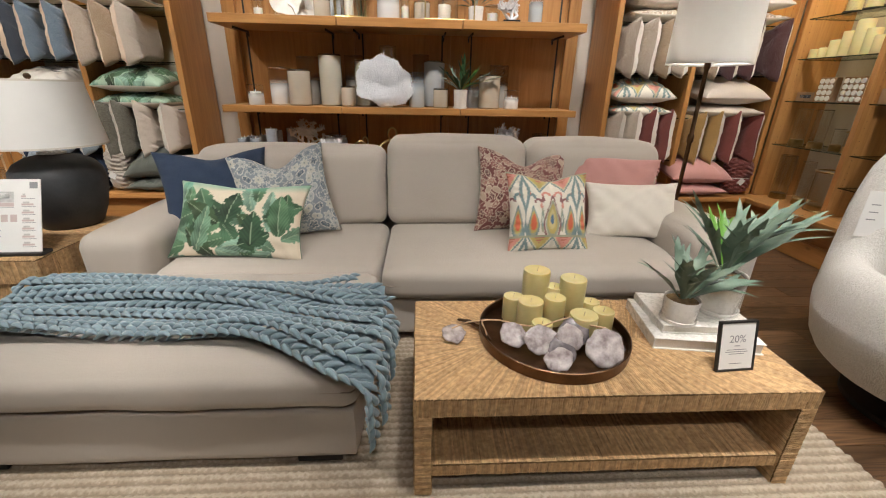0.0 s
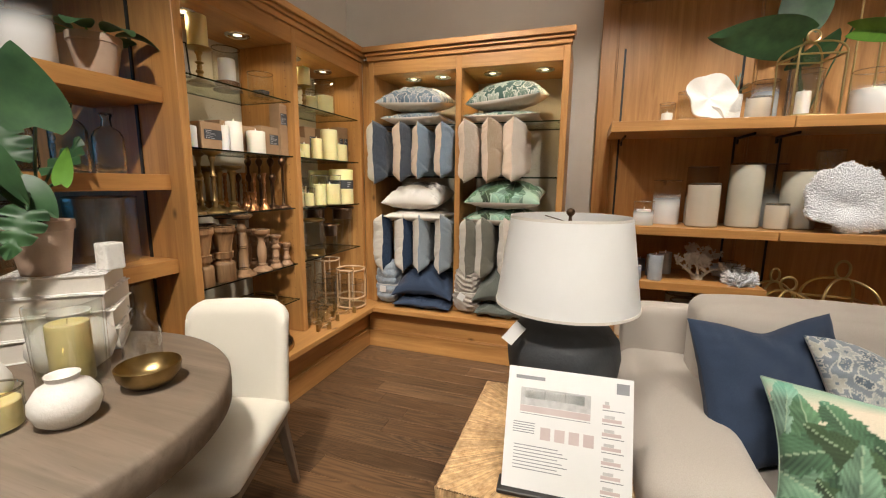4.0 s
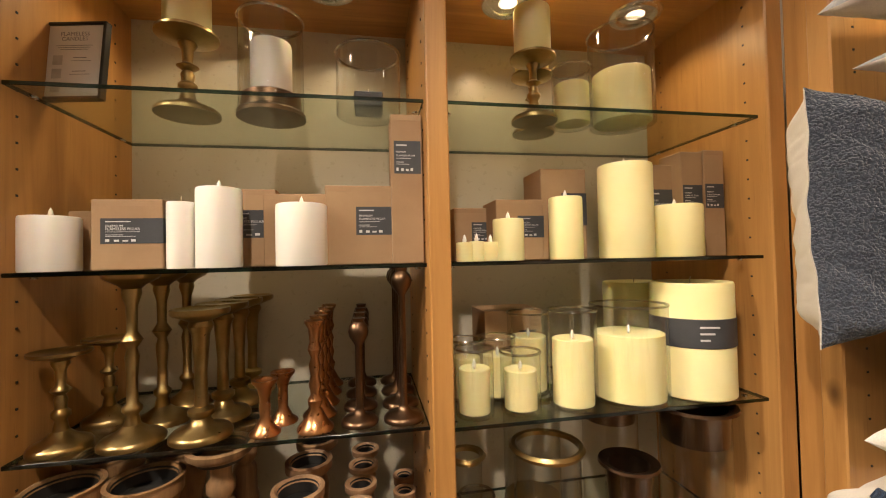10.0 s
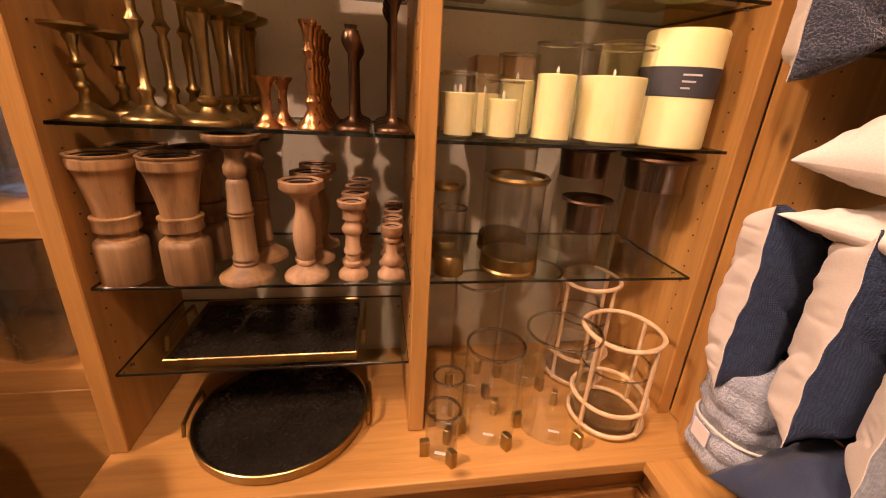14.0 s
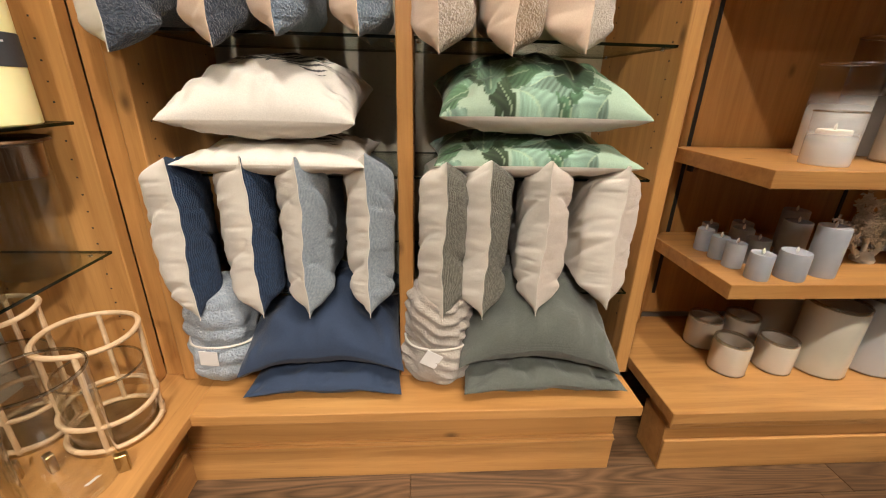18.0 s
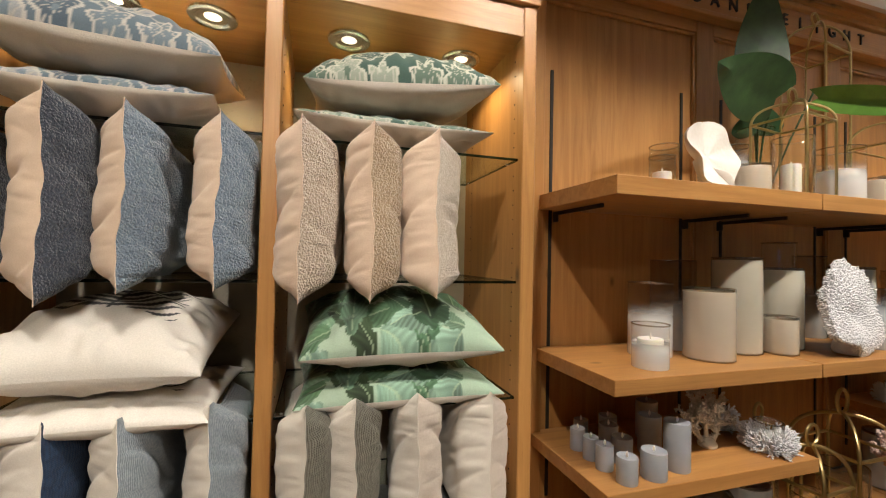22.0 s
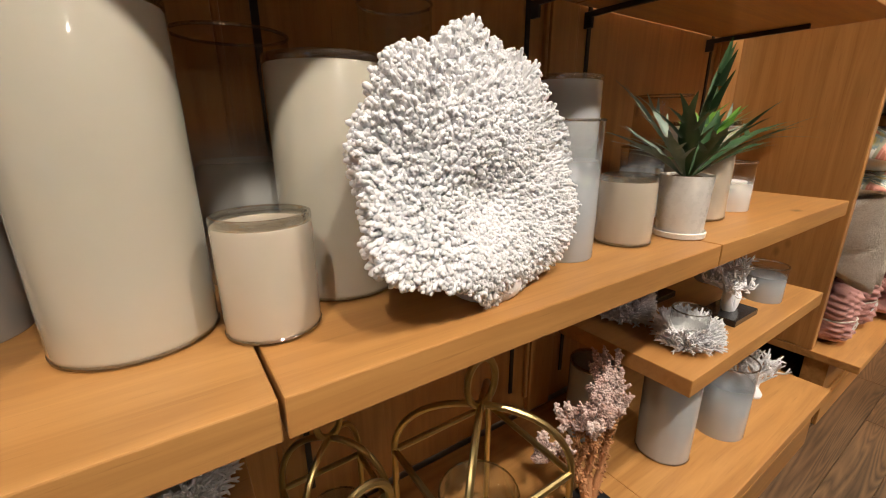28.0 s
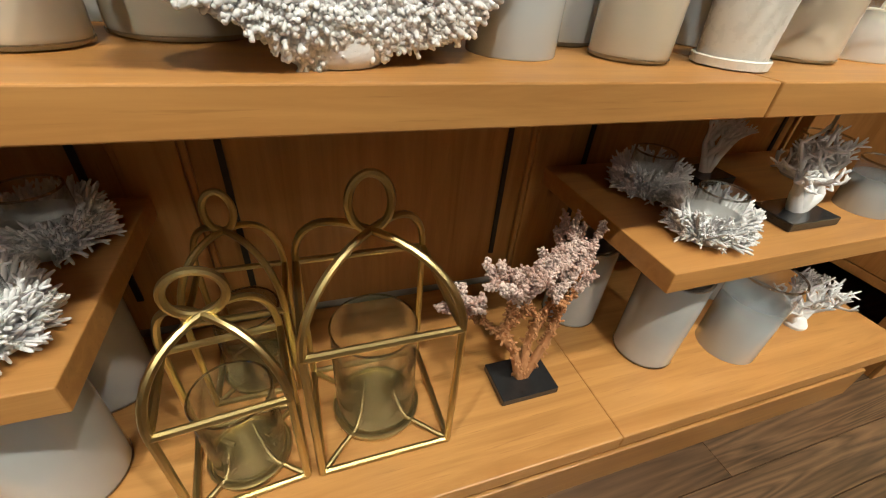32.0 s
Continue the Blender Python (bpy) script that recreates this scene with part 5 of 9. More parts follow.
# ---- sofa ----


def soft_box(x0, x1, y0, y1, z0, z1, r=0.05, puff=0.0, cuts=14, lump=0.004, seed=0.0, lean=0.0):
    """An upholstered block: rounded edges, a crowned top, slightly uneven."""
    bm = bmesh.new()
    bmesh.ops.create_cube(bm, size=2.0)
    bmesh.ops.subdivide_edges(bm, edges=bm.edges[:], cuts=cuts, use_grid_fill=True)
    cx, cy, cz, hx, hy, hz = (x0 + x1) / 2, (y0 + y1) / 2, (z0 + z1) / 2, (x1 - x0) / 2, (y1 - y0) / 2, (z1 - z0) / 2
    rr = min(r, hx * 0.98, hy * 0.98, hz * 0.98)
    for v in bm.verts:
        w = [math.copysign(abs(c) ** 0.75, c) for c in v.co]
        p = Vector((w[0] * hx, w[1] * hy, w[2] * hz))
        q = Vector((max(-hx + rr, min(hx - rr, p.x)), max(-hy + rr, min(hy - rr, p.y)), max(-hz + rr, min(hz - rr, p.z))))
        d = p - q
        if d.length > 1e-6:
            p = q + d.normalized() * rr
        crown_ = (1 - w[0] ** 2) * (1 - w[1] ** 2)
        p.z += puff * crown_ * (1 if w[2] > 0 else 0.2) * abs(w[2])
        face = (1 - w[0] ** 2) * (1 - w[2] ** 2)
        p.y += -puff * 0.5 * face * (-w[1] if w[1] < 0 else 0) * 1.0
        k = noise.noise(Vector((cx + p.x, cy + p.y, cz + p.z + seed)) * 5.0) * lump
        p += Vector((k, k, k))
        p.y += lean * (p.z + hz)
        v.co = Vector((cx, cy, cz)) + p
    return bm


sofa = thing("sofa", (0.05, 2.3, 0), "greige upholstered sofa with a chaise and loose back cushions", "sofa")


def spart(name, bm, m, label="", parent=None):
    return part(name, bm, m, sofa if parent is None else parent, label, True, True, 1.2)


spart("base_frame", soft_box(-1.21, 1.34, 1.76, 2.80, 0.055, 0.265, 0.02, 0, 10), SOFA)
spart("chaise_frame", soft_box(-1.545, -0.205, 1.025, 1.755, 0.055, 0.262, 0.02, 0, 10), SOFA)
spart("seat_cushion", soft_box(-1.20, -0.19, 1.70, 2.46, 0.262, 0.425, 0.055, 0.018, 18, 0.005, 1), SOFA, "long chaise seat cushion")
spart("chaise_cushion", soft_box(-1.565, -0.185, 1.0, 1.735, 0.262, 0.42, 0.06, 0.02, 18, 0.005, 2), SOFA)
spart("seat_cushion", soft_box(-0.182, 1.335, 1.705, 2.46, 0.262, 0.425, 0.055, 0.02, 18, 0.005, 3), SOFA, "wide seat cushion")
spart("armrest", soft_box(-1.53, -1.20, 1.74, 2.80, 0.06, 0.575, 0.075, 0.012, 16, 0.005, 4), SOFA)
spart("armrest", soft_box(1.335, 1.665, 1.74, 2.80, 0.06, 0.575, 0.075, 0.012, 16, 0.005, 5), SOFA)
back = soft_box(-1.515, 1.53, 2.715, 2.825, 0.06, 0.785, 0.03, 0.0, 18, 0.002, 6)
for v in back.verts:
    v.co.y += 0.030 * (v.co.x - 1.53)
spart("back_frame", back, SOFA)
spart("back_cushion", soft_box(-1.275, -0.205, 2.36, 2.60, 0.42, 0.865, 0.065, 0.022, 20, 0.007, 7, 0.10), SOFA)
spart("back_cushion", soft_box(-0.198, 0.632, 2.36, 2.66, 0.42, 0.925, 0.07, 0.022, 20, 0.007, 8, 0.11), SOFA)
spart("back_cushion", soft_box(0.64, 1.47, 2.37, 2.69, 0.42, 0.915, 0.09, 0.022, 20, 0.007, 9, 0.12), SOFA)
spart("seam", tube([(-1.567, 1.72, 0.345), (-1.565, 1.03, 0.345), (-1.54, 1.002, 0.345), (-0.21, 1.0, 0.345), (-0.186, 1.03, 0.345), (-0.186, 1.68, 0.345)], 0.003, 6), SOFA_SEAM)
spart("seam", tube([(-0.178, 1.75, 0.345), (-0.15, 1.706, 0.345), (1.30, 1.706, 0.345), (1.332, 1.75, 0.345)], 0.003, 6), SOFA_SEAM)
for fx, fy in ((-1.42, 1.1), (-0.34, 1.1), (1.5, 1.82), (-1.42, 2.7), (1.5, 2.7), (-0.28, 1.85)):
    spart("foot", box(fx - 0.075, fx + 0.075, fy - 0.05, fy + 0.05, 0.014, 0.056, 0.004), BLACK, "low dark block foot")

cushion((-1.05, 2.15, 0.415), "plain navy cotton cushion on the sofa", 0.54, 0.49, 0.16, NAVY, NAVY, rz=26, rx=-20, seed=61, n=34, group="sofa cushions", chop=0.035)
cushion((-0.675, 2.12, 0.425), "blue and cream paisley floral cushion on the sofa", 0.50, 0.50, 0.14, PRINT, LINEN, rz=11, rx=-23, ry=-9, seed=62, paint=blue_floral, group="sofa cushions", chop=0.085)
cushion((-0.88, 1.84, 0.425), "green palm-leaf printed lumbar cushion on the sofa", 0.64, 0.39, 0.15, PRINT, LINEN, rz=-3, rx=-35, ry=1, seed=63, paint=palm_print, group="sofa cushions", piping=FERN, chop=0.015)
cushion((0.58, 2.26, 0.415), "dark red floral block-printed cushion on the sofa", 0.55, 0.49, 0.15, PRINT, LINEN, rz=8, rx=-18, ry=5, seed=64, paint=red_floral, group="sofa cushions", chop=0.075)
cushion((1.12, 2.34, 0.42), "plain rose linen cushion on the sofa", 0.56, 0.45, 0.15, ROSE, ROSE, rz=-6, rx=-14, ry=5, seed=65, n=34, group="sofa cushions")
cushion((1.20, 2.14, 0.42), "plain cream linen lumbar cushion on the sofa", 0.52, 0.33, 0.13, LINEN, LINEN, rz=-10, rx=-24, ry=-2, seed=66, n=34, group="sofa cushions")
cushion((0.66, 1.93, 0.42), "multicoloured ikat printed square cushion on the sofa", 0.44, 0.42, 0.14, PRINT, LINEN, rz=5, rx=-22, ry=1, seed=67, paint=ikat, group="sofa cushions", chop=0.03)

# ---- chunky knitted throw over the chaise ----
throw = thing("knitted_throw", (-0.9, 1.3, 0.43), "chunky dusty blue knitted throw draped across the chaise", "throw blanket")


def throw_point(s, k):
    """s: metres along the throw from its far end; k: 0..1 across it."""
    edge = 1.50
    y_near, y_far = 1.13, 1.555
    bend = max(0.0, s - 0.95)
    y = y_near + (y_far - y_near) * k + 0.03 * math.sin(s * 4.2 + 0.5) * (0.4 + k)
    y -= (0.20 * (1 - k) + 0.06) * (1 - math.cos(min(1.0, bend / 0.6) * math.pi)) / 2
    over = s - (edge - 0.10 * (1 - k))
    ridge = 0.028 * math.sin(k * 9.5 + 2.2 * math.sin(s * 2.6)) + 0.012 * math.sin(s * 6 + k * 5)
    left = max(0.0, 0.10 - s)
    z = 0.462 + max(ridge, -0.012) - left * 0.9
    x = -1.60 + s + left * 0.3
    if over > 0:
        r = 0.055
        a = min(over / r, math.pi / 2)
        x = -1.60 + (s - over) + r * math.sin(a) + 0.012 * math.sin(k * 8)
        z = 0.462 + ridge - r * (1 - math.cos(a)) - max(0.0, over - r * math.pi / 2)
    return Vector((x, y, z))


def throw_frame(s, k):
    p = throw_point(s, k)
    ds = (throw_point(s + 0.01, k) - throw_point(s - 0.01, k)).normalized()
    dk = (throw_point(s, min(1, k + 0.02)) - throw_point(s, max(0, k - 0.02))).normalized()
    nrm = ds.cross(dk).normalized()
    return p, ds, dk, nrm


verts, faces = [], []
SEG, RING = 6, 5
rng = random.Random(9)
ROWS_K = 10
for row in range(ROWS_K):
    k0 = (row + 0.5) / ROWS_K
    length = 1.61 - 0.26 * (k0 - 0.25) ** 2 - (0.16 if k0 > 0.55 else 0.0) * (k0 - 0.55) * 2
    step, s = 0.037, 0.0
    while s < length:
        for side in (-1, 1):
            ss = s + (0.0 if row % 2 else 0.018)
            p, ds, dk, nrm = throw_frame(ss, min(1, max(0, k0 + side * 0.021)))
            p = p + nrm * (0.009 if row % 2 else -0.005)
            d = (ds * 0.90 + dk * side * 0.40 + nrm * 0.16).normalized()
            e = d.cross(nrm).normalized()
            f = e.cross(d)
            base = len(verts)
            half, thick = 0.032 + rng.uniform(-0.002, 0.002), 0.0102 + rng.uniform(-0.0008, 0.001)
            for j in range(RING):
                t = -1 + 2 * j / (RING - 1)
                rr = thick * (1 - abs(t) ** 2.2 * 0.72)
                c = p + d * (t * half) + nrm * (0.008 - 0.014 * t * t + 0.004 * t)
                for i in range(SEG):
                    a = 2 * math.pi * i / SEG
                    verts.append(c + e * math.cos(a) * rr + f * math.sin(a) * rr)
            for j in range(RING - 1):
                for i in range(SEG):
                    faces.append((base + j * SEG + i, base + j * SEG + (i + 1) % SEG, base + (j + 1) * SEG + (i + 1) % SEG, base + (j + 1) * SEG + i))
            faces.append(tuple(base + i for i in range(SEG))[::-1])
            faces.append(tuple(base + (RING - 1) * SEG + i for i in range(SEG)))
        s += step
big_mesh("stitches", [v - throw.location for v in verts], faces, YARN, throw)["kind"] = "stuff"
pts = [[throw_point(s, k) - throw.location - Vector((0, 0, 0.028)) - (Vector((0.02, 0, 0)) if s > 1.5 else Vector()) for k in np.linspace(0.05, 0.93, 18)] for s in np.linspace(0.03, 1.46, 70)]
part("backing", grid_mesh(pts), YARN, throw, smooth=True)

# ---- wicker: strands wound over a frame ----


def strands(p00, p10, p11, p01, pitch, seed=0, r=0.0034, segs=5, wob=0.0016):
    """Ridges from edge p00-p10 to edge p01-p11, side by side over the patch."""
    p00, p10, p11, p01 = (Vector(p) for p in (p00, p10, p11, p01))
    n = max(2, int(max((p10 - p00).length, (p11 - p01).length) / pitch))
    nrm = ((p10 - p00) + (p11 - p01)).cross((p01 - p00) + (p11 - p10)).normalized()
    rg = random.Random(seed)
    vs, fs = [], []
    for i in range(n):
        t = (i + 0.5) / n
        a, b = p00.lerp(p10, t), p01.lerp(p11, t)
        d = b - a
        if d.length < 0.004:
            continue
        side = d.cross(nrm).normalized()
        base = len(vs)
        rad = r * rg.uniform(0.85, 1.25)
        m = max(2, min(segs * 3, int(d.length / 0.03) + 2))
        for j in range(m):
            c = a + d * (j / (m - 1)) + side * rg.uniform(-wob, wob) + nrm * (rg.uniform(-wob, wob) * 0.8 + 0.0005)
            for ang in (-80, -25, 25, 80):
                q = math.radians(ang)
                vs.append(c + side * math.sin(q) * rad * 1.15 + nrm * (math.cos(q) * rad))
        for j in range(m - 1):
            for k in range(3):
                o = base + j * 4 + k
                fs.append((o, o + 1, o + 5, o + 4))
    return vs, fs


def wicker_part(name, patches, parent, pitch=0.0068, label="woven seagrass strands"):
    vs, fs = [], []
    for i, pch in enumerate(patches):
        v, f = strands(*pch, pitch, i)
        o = len(vs)
        vs += v
        fs += [tuple(k + o for k in q) for q in f]
    ob = big_mesh(name, [v - parent.location for v in vs], fs, SEAGRASS, parent, label)
    ob["kind"] = "stuff"
    return ob


def wicker_table(name, x0, x1, y0, y1, h, words, category, shelf=None, top_t=0.075, leg=0.055):
    t = thing(name, ((x0 + x1) / 2, (y0 + y1) / 2, 0), words, category)
    # Dark-coloured boards give the weave its shaded gaps.
    part("tabletop", box(x0, x1, y0, y1, h - top_t, h, 0.008, 2), SHADED_CORE, t, world=True)
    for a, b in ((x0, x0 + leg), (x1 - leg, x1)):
        part("side_frame", join(box(a, b, y0, y1, 0.014, h - top_t - 0.0005, 0.006, 2)), SHADED_CORE, t, world=True)
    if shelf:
        part("lower_shelf", box(x0 + leg, x1 - leg, y0 + 0.01, y1 - 0.01, shelf[0], shelf[1], 0.006, 2), SHADED_CORE, t, world=True)
    d = (y1 - y0) / 2
    ym = (y0 + y1) / 2
    wicker_part("top_weave", [((x0, y0, h), (x1, y0, h), (x1 - d, ym, h), (x0 + d, ym, h)), ((x1, y1, h), (x0, y1, h), (x0 + d, ym, h), (x1 - d, ym, h)),
                              ((x0, y1, h), (x0, y0, h), (x0 + d, ym, h), (x0 + d, ym + 1e-4, h)), ((x1, y0, h), (x1, y1, h), (x1 - d, ym + 1e-4, h), (x1 - d, ym, h))], t)
    wicker_part("edge_weave", [((x0, y0, h - top_t), (x1, y0, h - top_t), (x1, y0, h), (x0, y0, h)), ((x0, y1, h - top_t), (x0, y0, h - top_t), (x0, y0, h), (x0, y1, h)), ((x1, y0, h - top_t), (x1, y1, h - top_t), (x1, y1, h), (x1, y0, h))], t)
    zt, zb = h - top_t, 0.014
    pt = []
    for a, b in ((x0, x0 + leg), (x1 - leg, x1)):
        pt.append(((a, y0, zt), (a, y0, zb), (b, y0, zb), (b, y0, zt)))
    pt += [((x0, y1, zt), (x0, y1, zb), (x0, y0, zb), (x0, y0, zt)), ((x0 + leg, y0, zt), (x0 + leg, y0, zb), (x0 + leg, y1, zb), (x0 + leg, y1, zt)),
           ((x1, y0, zt), (x1, y0, zb), (x1, y1, zb), (x1, y1, zt)), ((x1 - leg, y1, zt), (x1 - leg, y1, zb), (x1 - leg, y0, zb), (x1 - leg, y0, zt))]
    wicker_part("side_weave", pt, t)
    if shelf:
        a, b = x0 + leg, x1 - leg
        wicker_part("shelf_weave", [((a, y0 + 0.01, shelf[0]), (b, y0 + 0.01, shelf[0]), (b, y0 + 0.01, shelf[1]), (a, y0 + 0.01, shelf[1])), ((a, y0 + 0.01, shelf[1]), (b, y0 + 0.01, shelf[1]), (b, y1 - 0.01, shelf[1]), (a, y1 - 0.01, shelf[1]))], t)
    return t


CT = 0.39
wicker_table("coffee_table", -0.018, 1.20, 0.915, 1.485, CT - 0.004, "woven golden seagrass coffee table with a lower shelf", "coffee table", (0.085, 0.125), 0.06, 0.05)
wicker_table("end_table", -2.03, -1.545, 1.59, 2.20, 0.526, "woven golden seagrass cube end table beside the sofa", "end table", None, 0.10, 0.09)
et = bpy.data.objects["end_table"]
part("front_panel", box(-1.94, -1.635, 1.60, 1.63, 0.014, 0.425), SHADED_CORE, et, world=True)
wicker_part("front_weave", [((-1.94, 1.60, 0.425), (-1.94, 1.60, 0.014), (-1.7875, 1.60, 0.22), (-1.7875, 1.60, 0.2201)), ((-1.635, 1.60, 0.014), (-1.635, 1.60, 0.425), (-1.7875, 1.60, 0.2201), (-1.7875, 1.60, 0.22)), ((-1.635, 1.60, 0.425), (-1.94, 1.60, 0.425), (-1.788, 1.60, 0.221), (-1.7875, 1.60, 0.221)), ((-1.94, 1.60, 0.014), (-1.635, 1.60, 0.014), (-1.7875, 1.60, 0.219), (-1.788, 1.60, 0.219))], et)

# ---- rug ----
rx = np.arange(-1.9, 1.54, 0.0085)
ry = np.arange(-1.4, 2.2, 0.0085)
gx, gy = np.meshgrid(rx, ry, indexing="ij")
rowp, st = 0.034, 0.026
rows_ = np.abs(np.sin(gy * math.pi / rowp))
stitch = 0.5 + 0.5 * np.sin(gx * 2 * math.pi / st + np.floor(gy / rowp) * 2.1)
gz = 0.003 + 0.015 * rows_ ** 0.7 * (0.5 + 0.5 * stitch)
edge = np.minimum.reduce([gx - rx[0], rx[-1] - gx, gy - ry[0], ry[-1] - gy])
gz = np.where(edge < 0.006, -0.002, gz)
nu, nv = gx.shape
idx = np.arange(nu * nv).reshape(nu, nv)
quads = np.stack([idx[:-1, :-1], idx[1:, :-1], idx[1:, 1:], idx[:-1, 1:]], -1).reshape(-1, 4)
tagged(big_mesh("rug", np.stack([gx, gy, gz + 0.002], -1).reshape(-1, 3).tolist(), quads.tolist(), JUTE), "oatmeal braided wool rug under the sofa and coffee table", "rug")

# ---- lamps ----


def pleated(r0, r1, z0, z1, n=64, t=0.002):
    return lathe([(r0, z0), (r1, z1), (r1 - t, z1), (r0 - t, z0), (r0, z0)], n)


lamp = thing("table_lamp", (-1.75, 2.07, 0.53), "table lamp with a charcoal urn base and white drum shade", "table lamp")
prof = [(0.0, 0.0), (0.115, 0.0), (0.125, 0.012), (0.155, 0.08), (0.178, 0.17), (0.184, 0.225), (0.176, 0.275), (0.15, 0.31), (0.105, 0.335), (0.06, 0.345), (0.03, 0.35), (0.0, 0.35)]
part("base", lathe(prof, 56), LAMP_BASE, lamp, "charcoal ceramic urn", True)
part("neck", lathe([(0.0, 0.35), (0.055, 0.35), (0.055, 0.357), (0.014, 0.362), (0.011, 0.43), (0.0, 0.43)], 24), CERAMIC, lamp, smooth=True)
part("shade", pleated(0.228, 0.188, 0.392, 0.675, 72), SHADE, lamp, "white linen drum shade", True)
part("lower_trim", lathe([(0.2295, 0.390), (0.2295, 0.398), (0.2275, 0.398), (0.2275, 0.390), (0.2295, 0.390)], 64), LINEN, lamp, smooth=True)
part("upper_trim", lathe([(0.1895, 0.669), (0.1895, 0.677), (0.187, 0.677), (0.187, 0.669), (0.1895, 0.669)], 64), LINEN, lamp, smooth=True)
for a in (0, 120, 240):
    part("shade_spider", tube([(0, 0, 0.655), (0.184 * math.cos(radians(a)), 0.184 * math.sin(radians(a)), 0.664)], 0.002, 6), BRONZE, lamp)
part("harp", tube([(0.0, 0.0, 0.43), (0.05, 0, 0.5), (0.05, 0, 0.58), (0, 0, 0.655), (-0.05, 0, 0.58), (-0.05, 0, 0.5), (0, 0, 0.43)], 0.002, 6), BRONZE, lamp, smooth=True)
part("finial", lathe([(0, 0.655), (0.006, 0.66), (0.005, 0.675), (0.013, 0.684), (0.014, 0.692), (0.009, 0.70), (0, 0.703)], 16), BRONZE, lamp, smooth=True)
part("tag", moved(box(-0.02, 0.02, -0.0008, 0.0008, -0.07, 0), pose(-0.12, -0.16, 0.35, 0, 40, 20)), PAPER, lamp, "white swing tag on a string")

fl = thing("floor_lamp", (1.76, 2.66, 0), "floor lamp with a dark bronze pole and white drum shade", "floor lamp")
part("foot", lathe([(0, 0), (0.15, 0), (0.15, 0.012), (0.14, 0.02), (0.03, 0.03), (0.014, 0.05), (0, 0.05)], 40), BRONZE, fl, smooth=True)
part("pole", lathe([(0.0, 0.04), (0.013, 0.04), (0.013, 0.9), (0.02, 0.91), (0.02, 0.95), (0.013, 0.96), (0.013, 1.34), (0.018, 1.35), (0.018, 1.38), (0, 1.38)], 20), BRONZE, fl, smooth=True)
part("shade", pleated(0.235, 0.225, 1.37, 1.75, 72), SHADE, fl, "white linen drum shade", True)
part("diffuser", lathe([(0, 1.385), (0.226, 1.385), (0.226, 1.388), (0, 1.388)], 48), SHADE, fl, smooth=True)
part("bulb", lathe([(0, 1.45), (0.02, 1.455), (0.03, 1.485), (0.02, 1.52), (0.0, 1.53)], 16), BULB, fl, "lit bulb", True)
part("finial", lathe([(0, 1.74), (0.012, 1.745), (0.014, 1.76), (0, 1.775)], 16), BRONZE, fl, smooth=True)
data = bpy.data.lights.new("lamp_light", "POINT")
data.energy, data.color, data.shadow_soft_size = 70, (1, 0.93, 0.84), 0.04
new("lamp_light", data).location = (1.76, 2.66, 1.56)
n_ = SHADE.node_tree
sb = n_.nodes["Principled BSDF"]
trl, mxs = n_.nodes.new("ShaderNodeBsdfTranslucent"), n_.nodes.new("ShaderNodeMixShader")
trl.inputs[0].default_value = (0.8, 0.78, 0.74, 1)
mxs.inputs[0].default_value = 0.25
n_.links.new(sb.outputs[0], mxs.inputs[1])
n_.links.new(trl.outputs[0], mxs.inputs[2])
n_.links.new(mxs.outputs[0], n_.nodes["Material Output"].inputs[0])

# ---- dining corner ----
dt = thing("dining_table", (-3.08, 1.19, 0), "round grey-washed oak pedestal dining table", "dining table")
part("tabletop", lathe([(0, 0.655), (0.535, 0.655), (0.548, 0.658), (0.555, 0.668), (0.557, 0.70), (0.556, 0.738), (0.550, 0.747), (0.54, 0.75), (0.0, 0.75)], 96), TABLE_OAK, dt, smooth=True)
part("column", lathe([(0, 0.05), (0.16, 0.05), (0.13, 0.12), (0.10, 0.3), (0.11, 0.5), (0.2, 0.63), (0.2, 0.6545), (0, 0.6545)], 12), TABLE_OAK, dt)
for a in range(4):
    blk = box(0.05, 0.44, -0.05, 0.05, 0.0, 0.085, 0.01, 2)
    for v in blk.verts:
        if v.co.z > 0.05:
            v.co.z -= (v.co.x - 0.05) * 0.06
        v.co.y *= 1.2 - v.co.x * 0.5
    part("pedestal_foot", moved(blk, pose(0, 0, 0, 0, 0, 45 + 90 * a)), PLASTER, dt)

chair = thing("dining_chair", (-2.905, 1.69, 0), "white upholstered dining chair with grey oak legs", "chair", rz=21)
part("seat", soft_box(-0.205, 0.205, -0.275, 0.22, 0.375, 0.455, 0.035, 0.02, 12, 0.002), CHAIR_WHITE, chair, smooth=True, sharp=1.2)
part("seat_rail", box(-0.19, 0.19, -0.26, 0.2, 0.345, 0.376, 0.004), CHAIR_LEG, chair)
bk = soft_box(-0.2, 0.2, -0.035, 0.035, 0.40, 0.83, 0.034, 0.01, 14, 0.002)
for v in bk.verts:
    v.co.y += 0.20 + (v.co.z - 0.4) * 0.16 - 0.55 * v.co.x ** 2
    if v.co.z > 0.78 and abs(v.co.x) > 0.14:
        v.co.z -= (abs(v.co.x) - 0.14) * 0.5
part("backrest", bk, CHAIR_WHITE, chair, smooth=True, sharp=1.2)
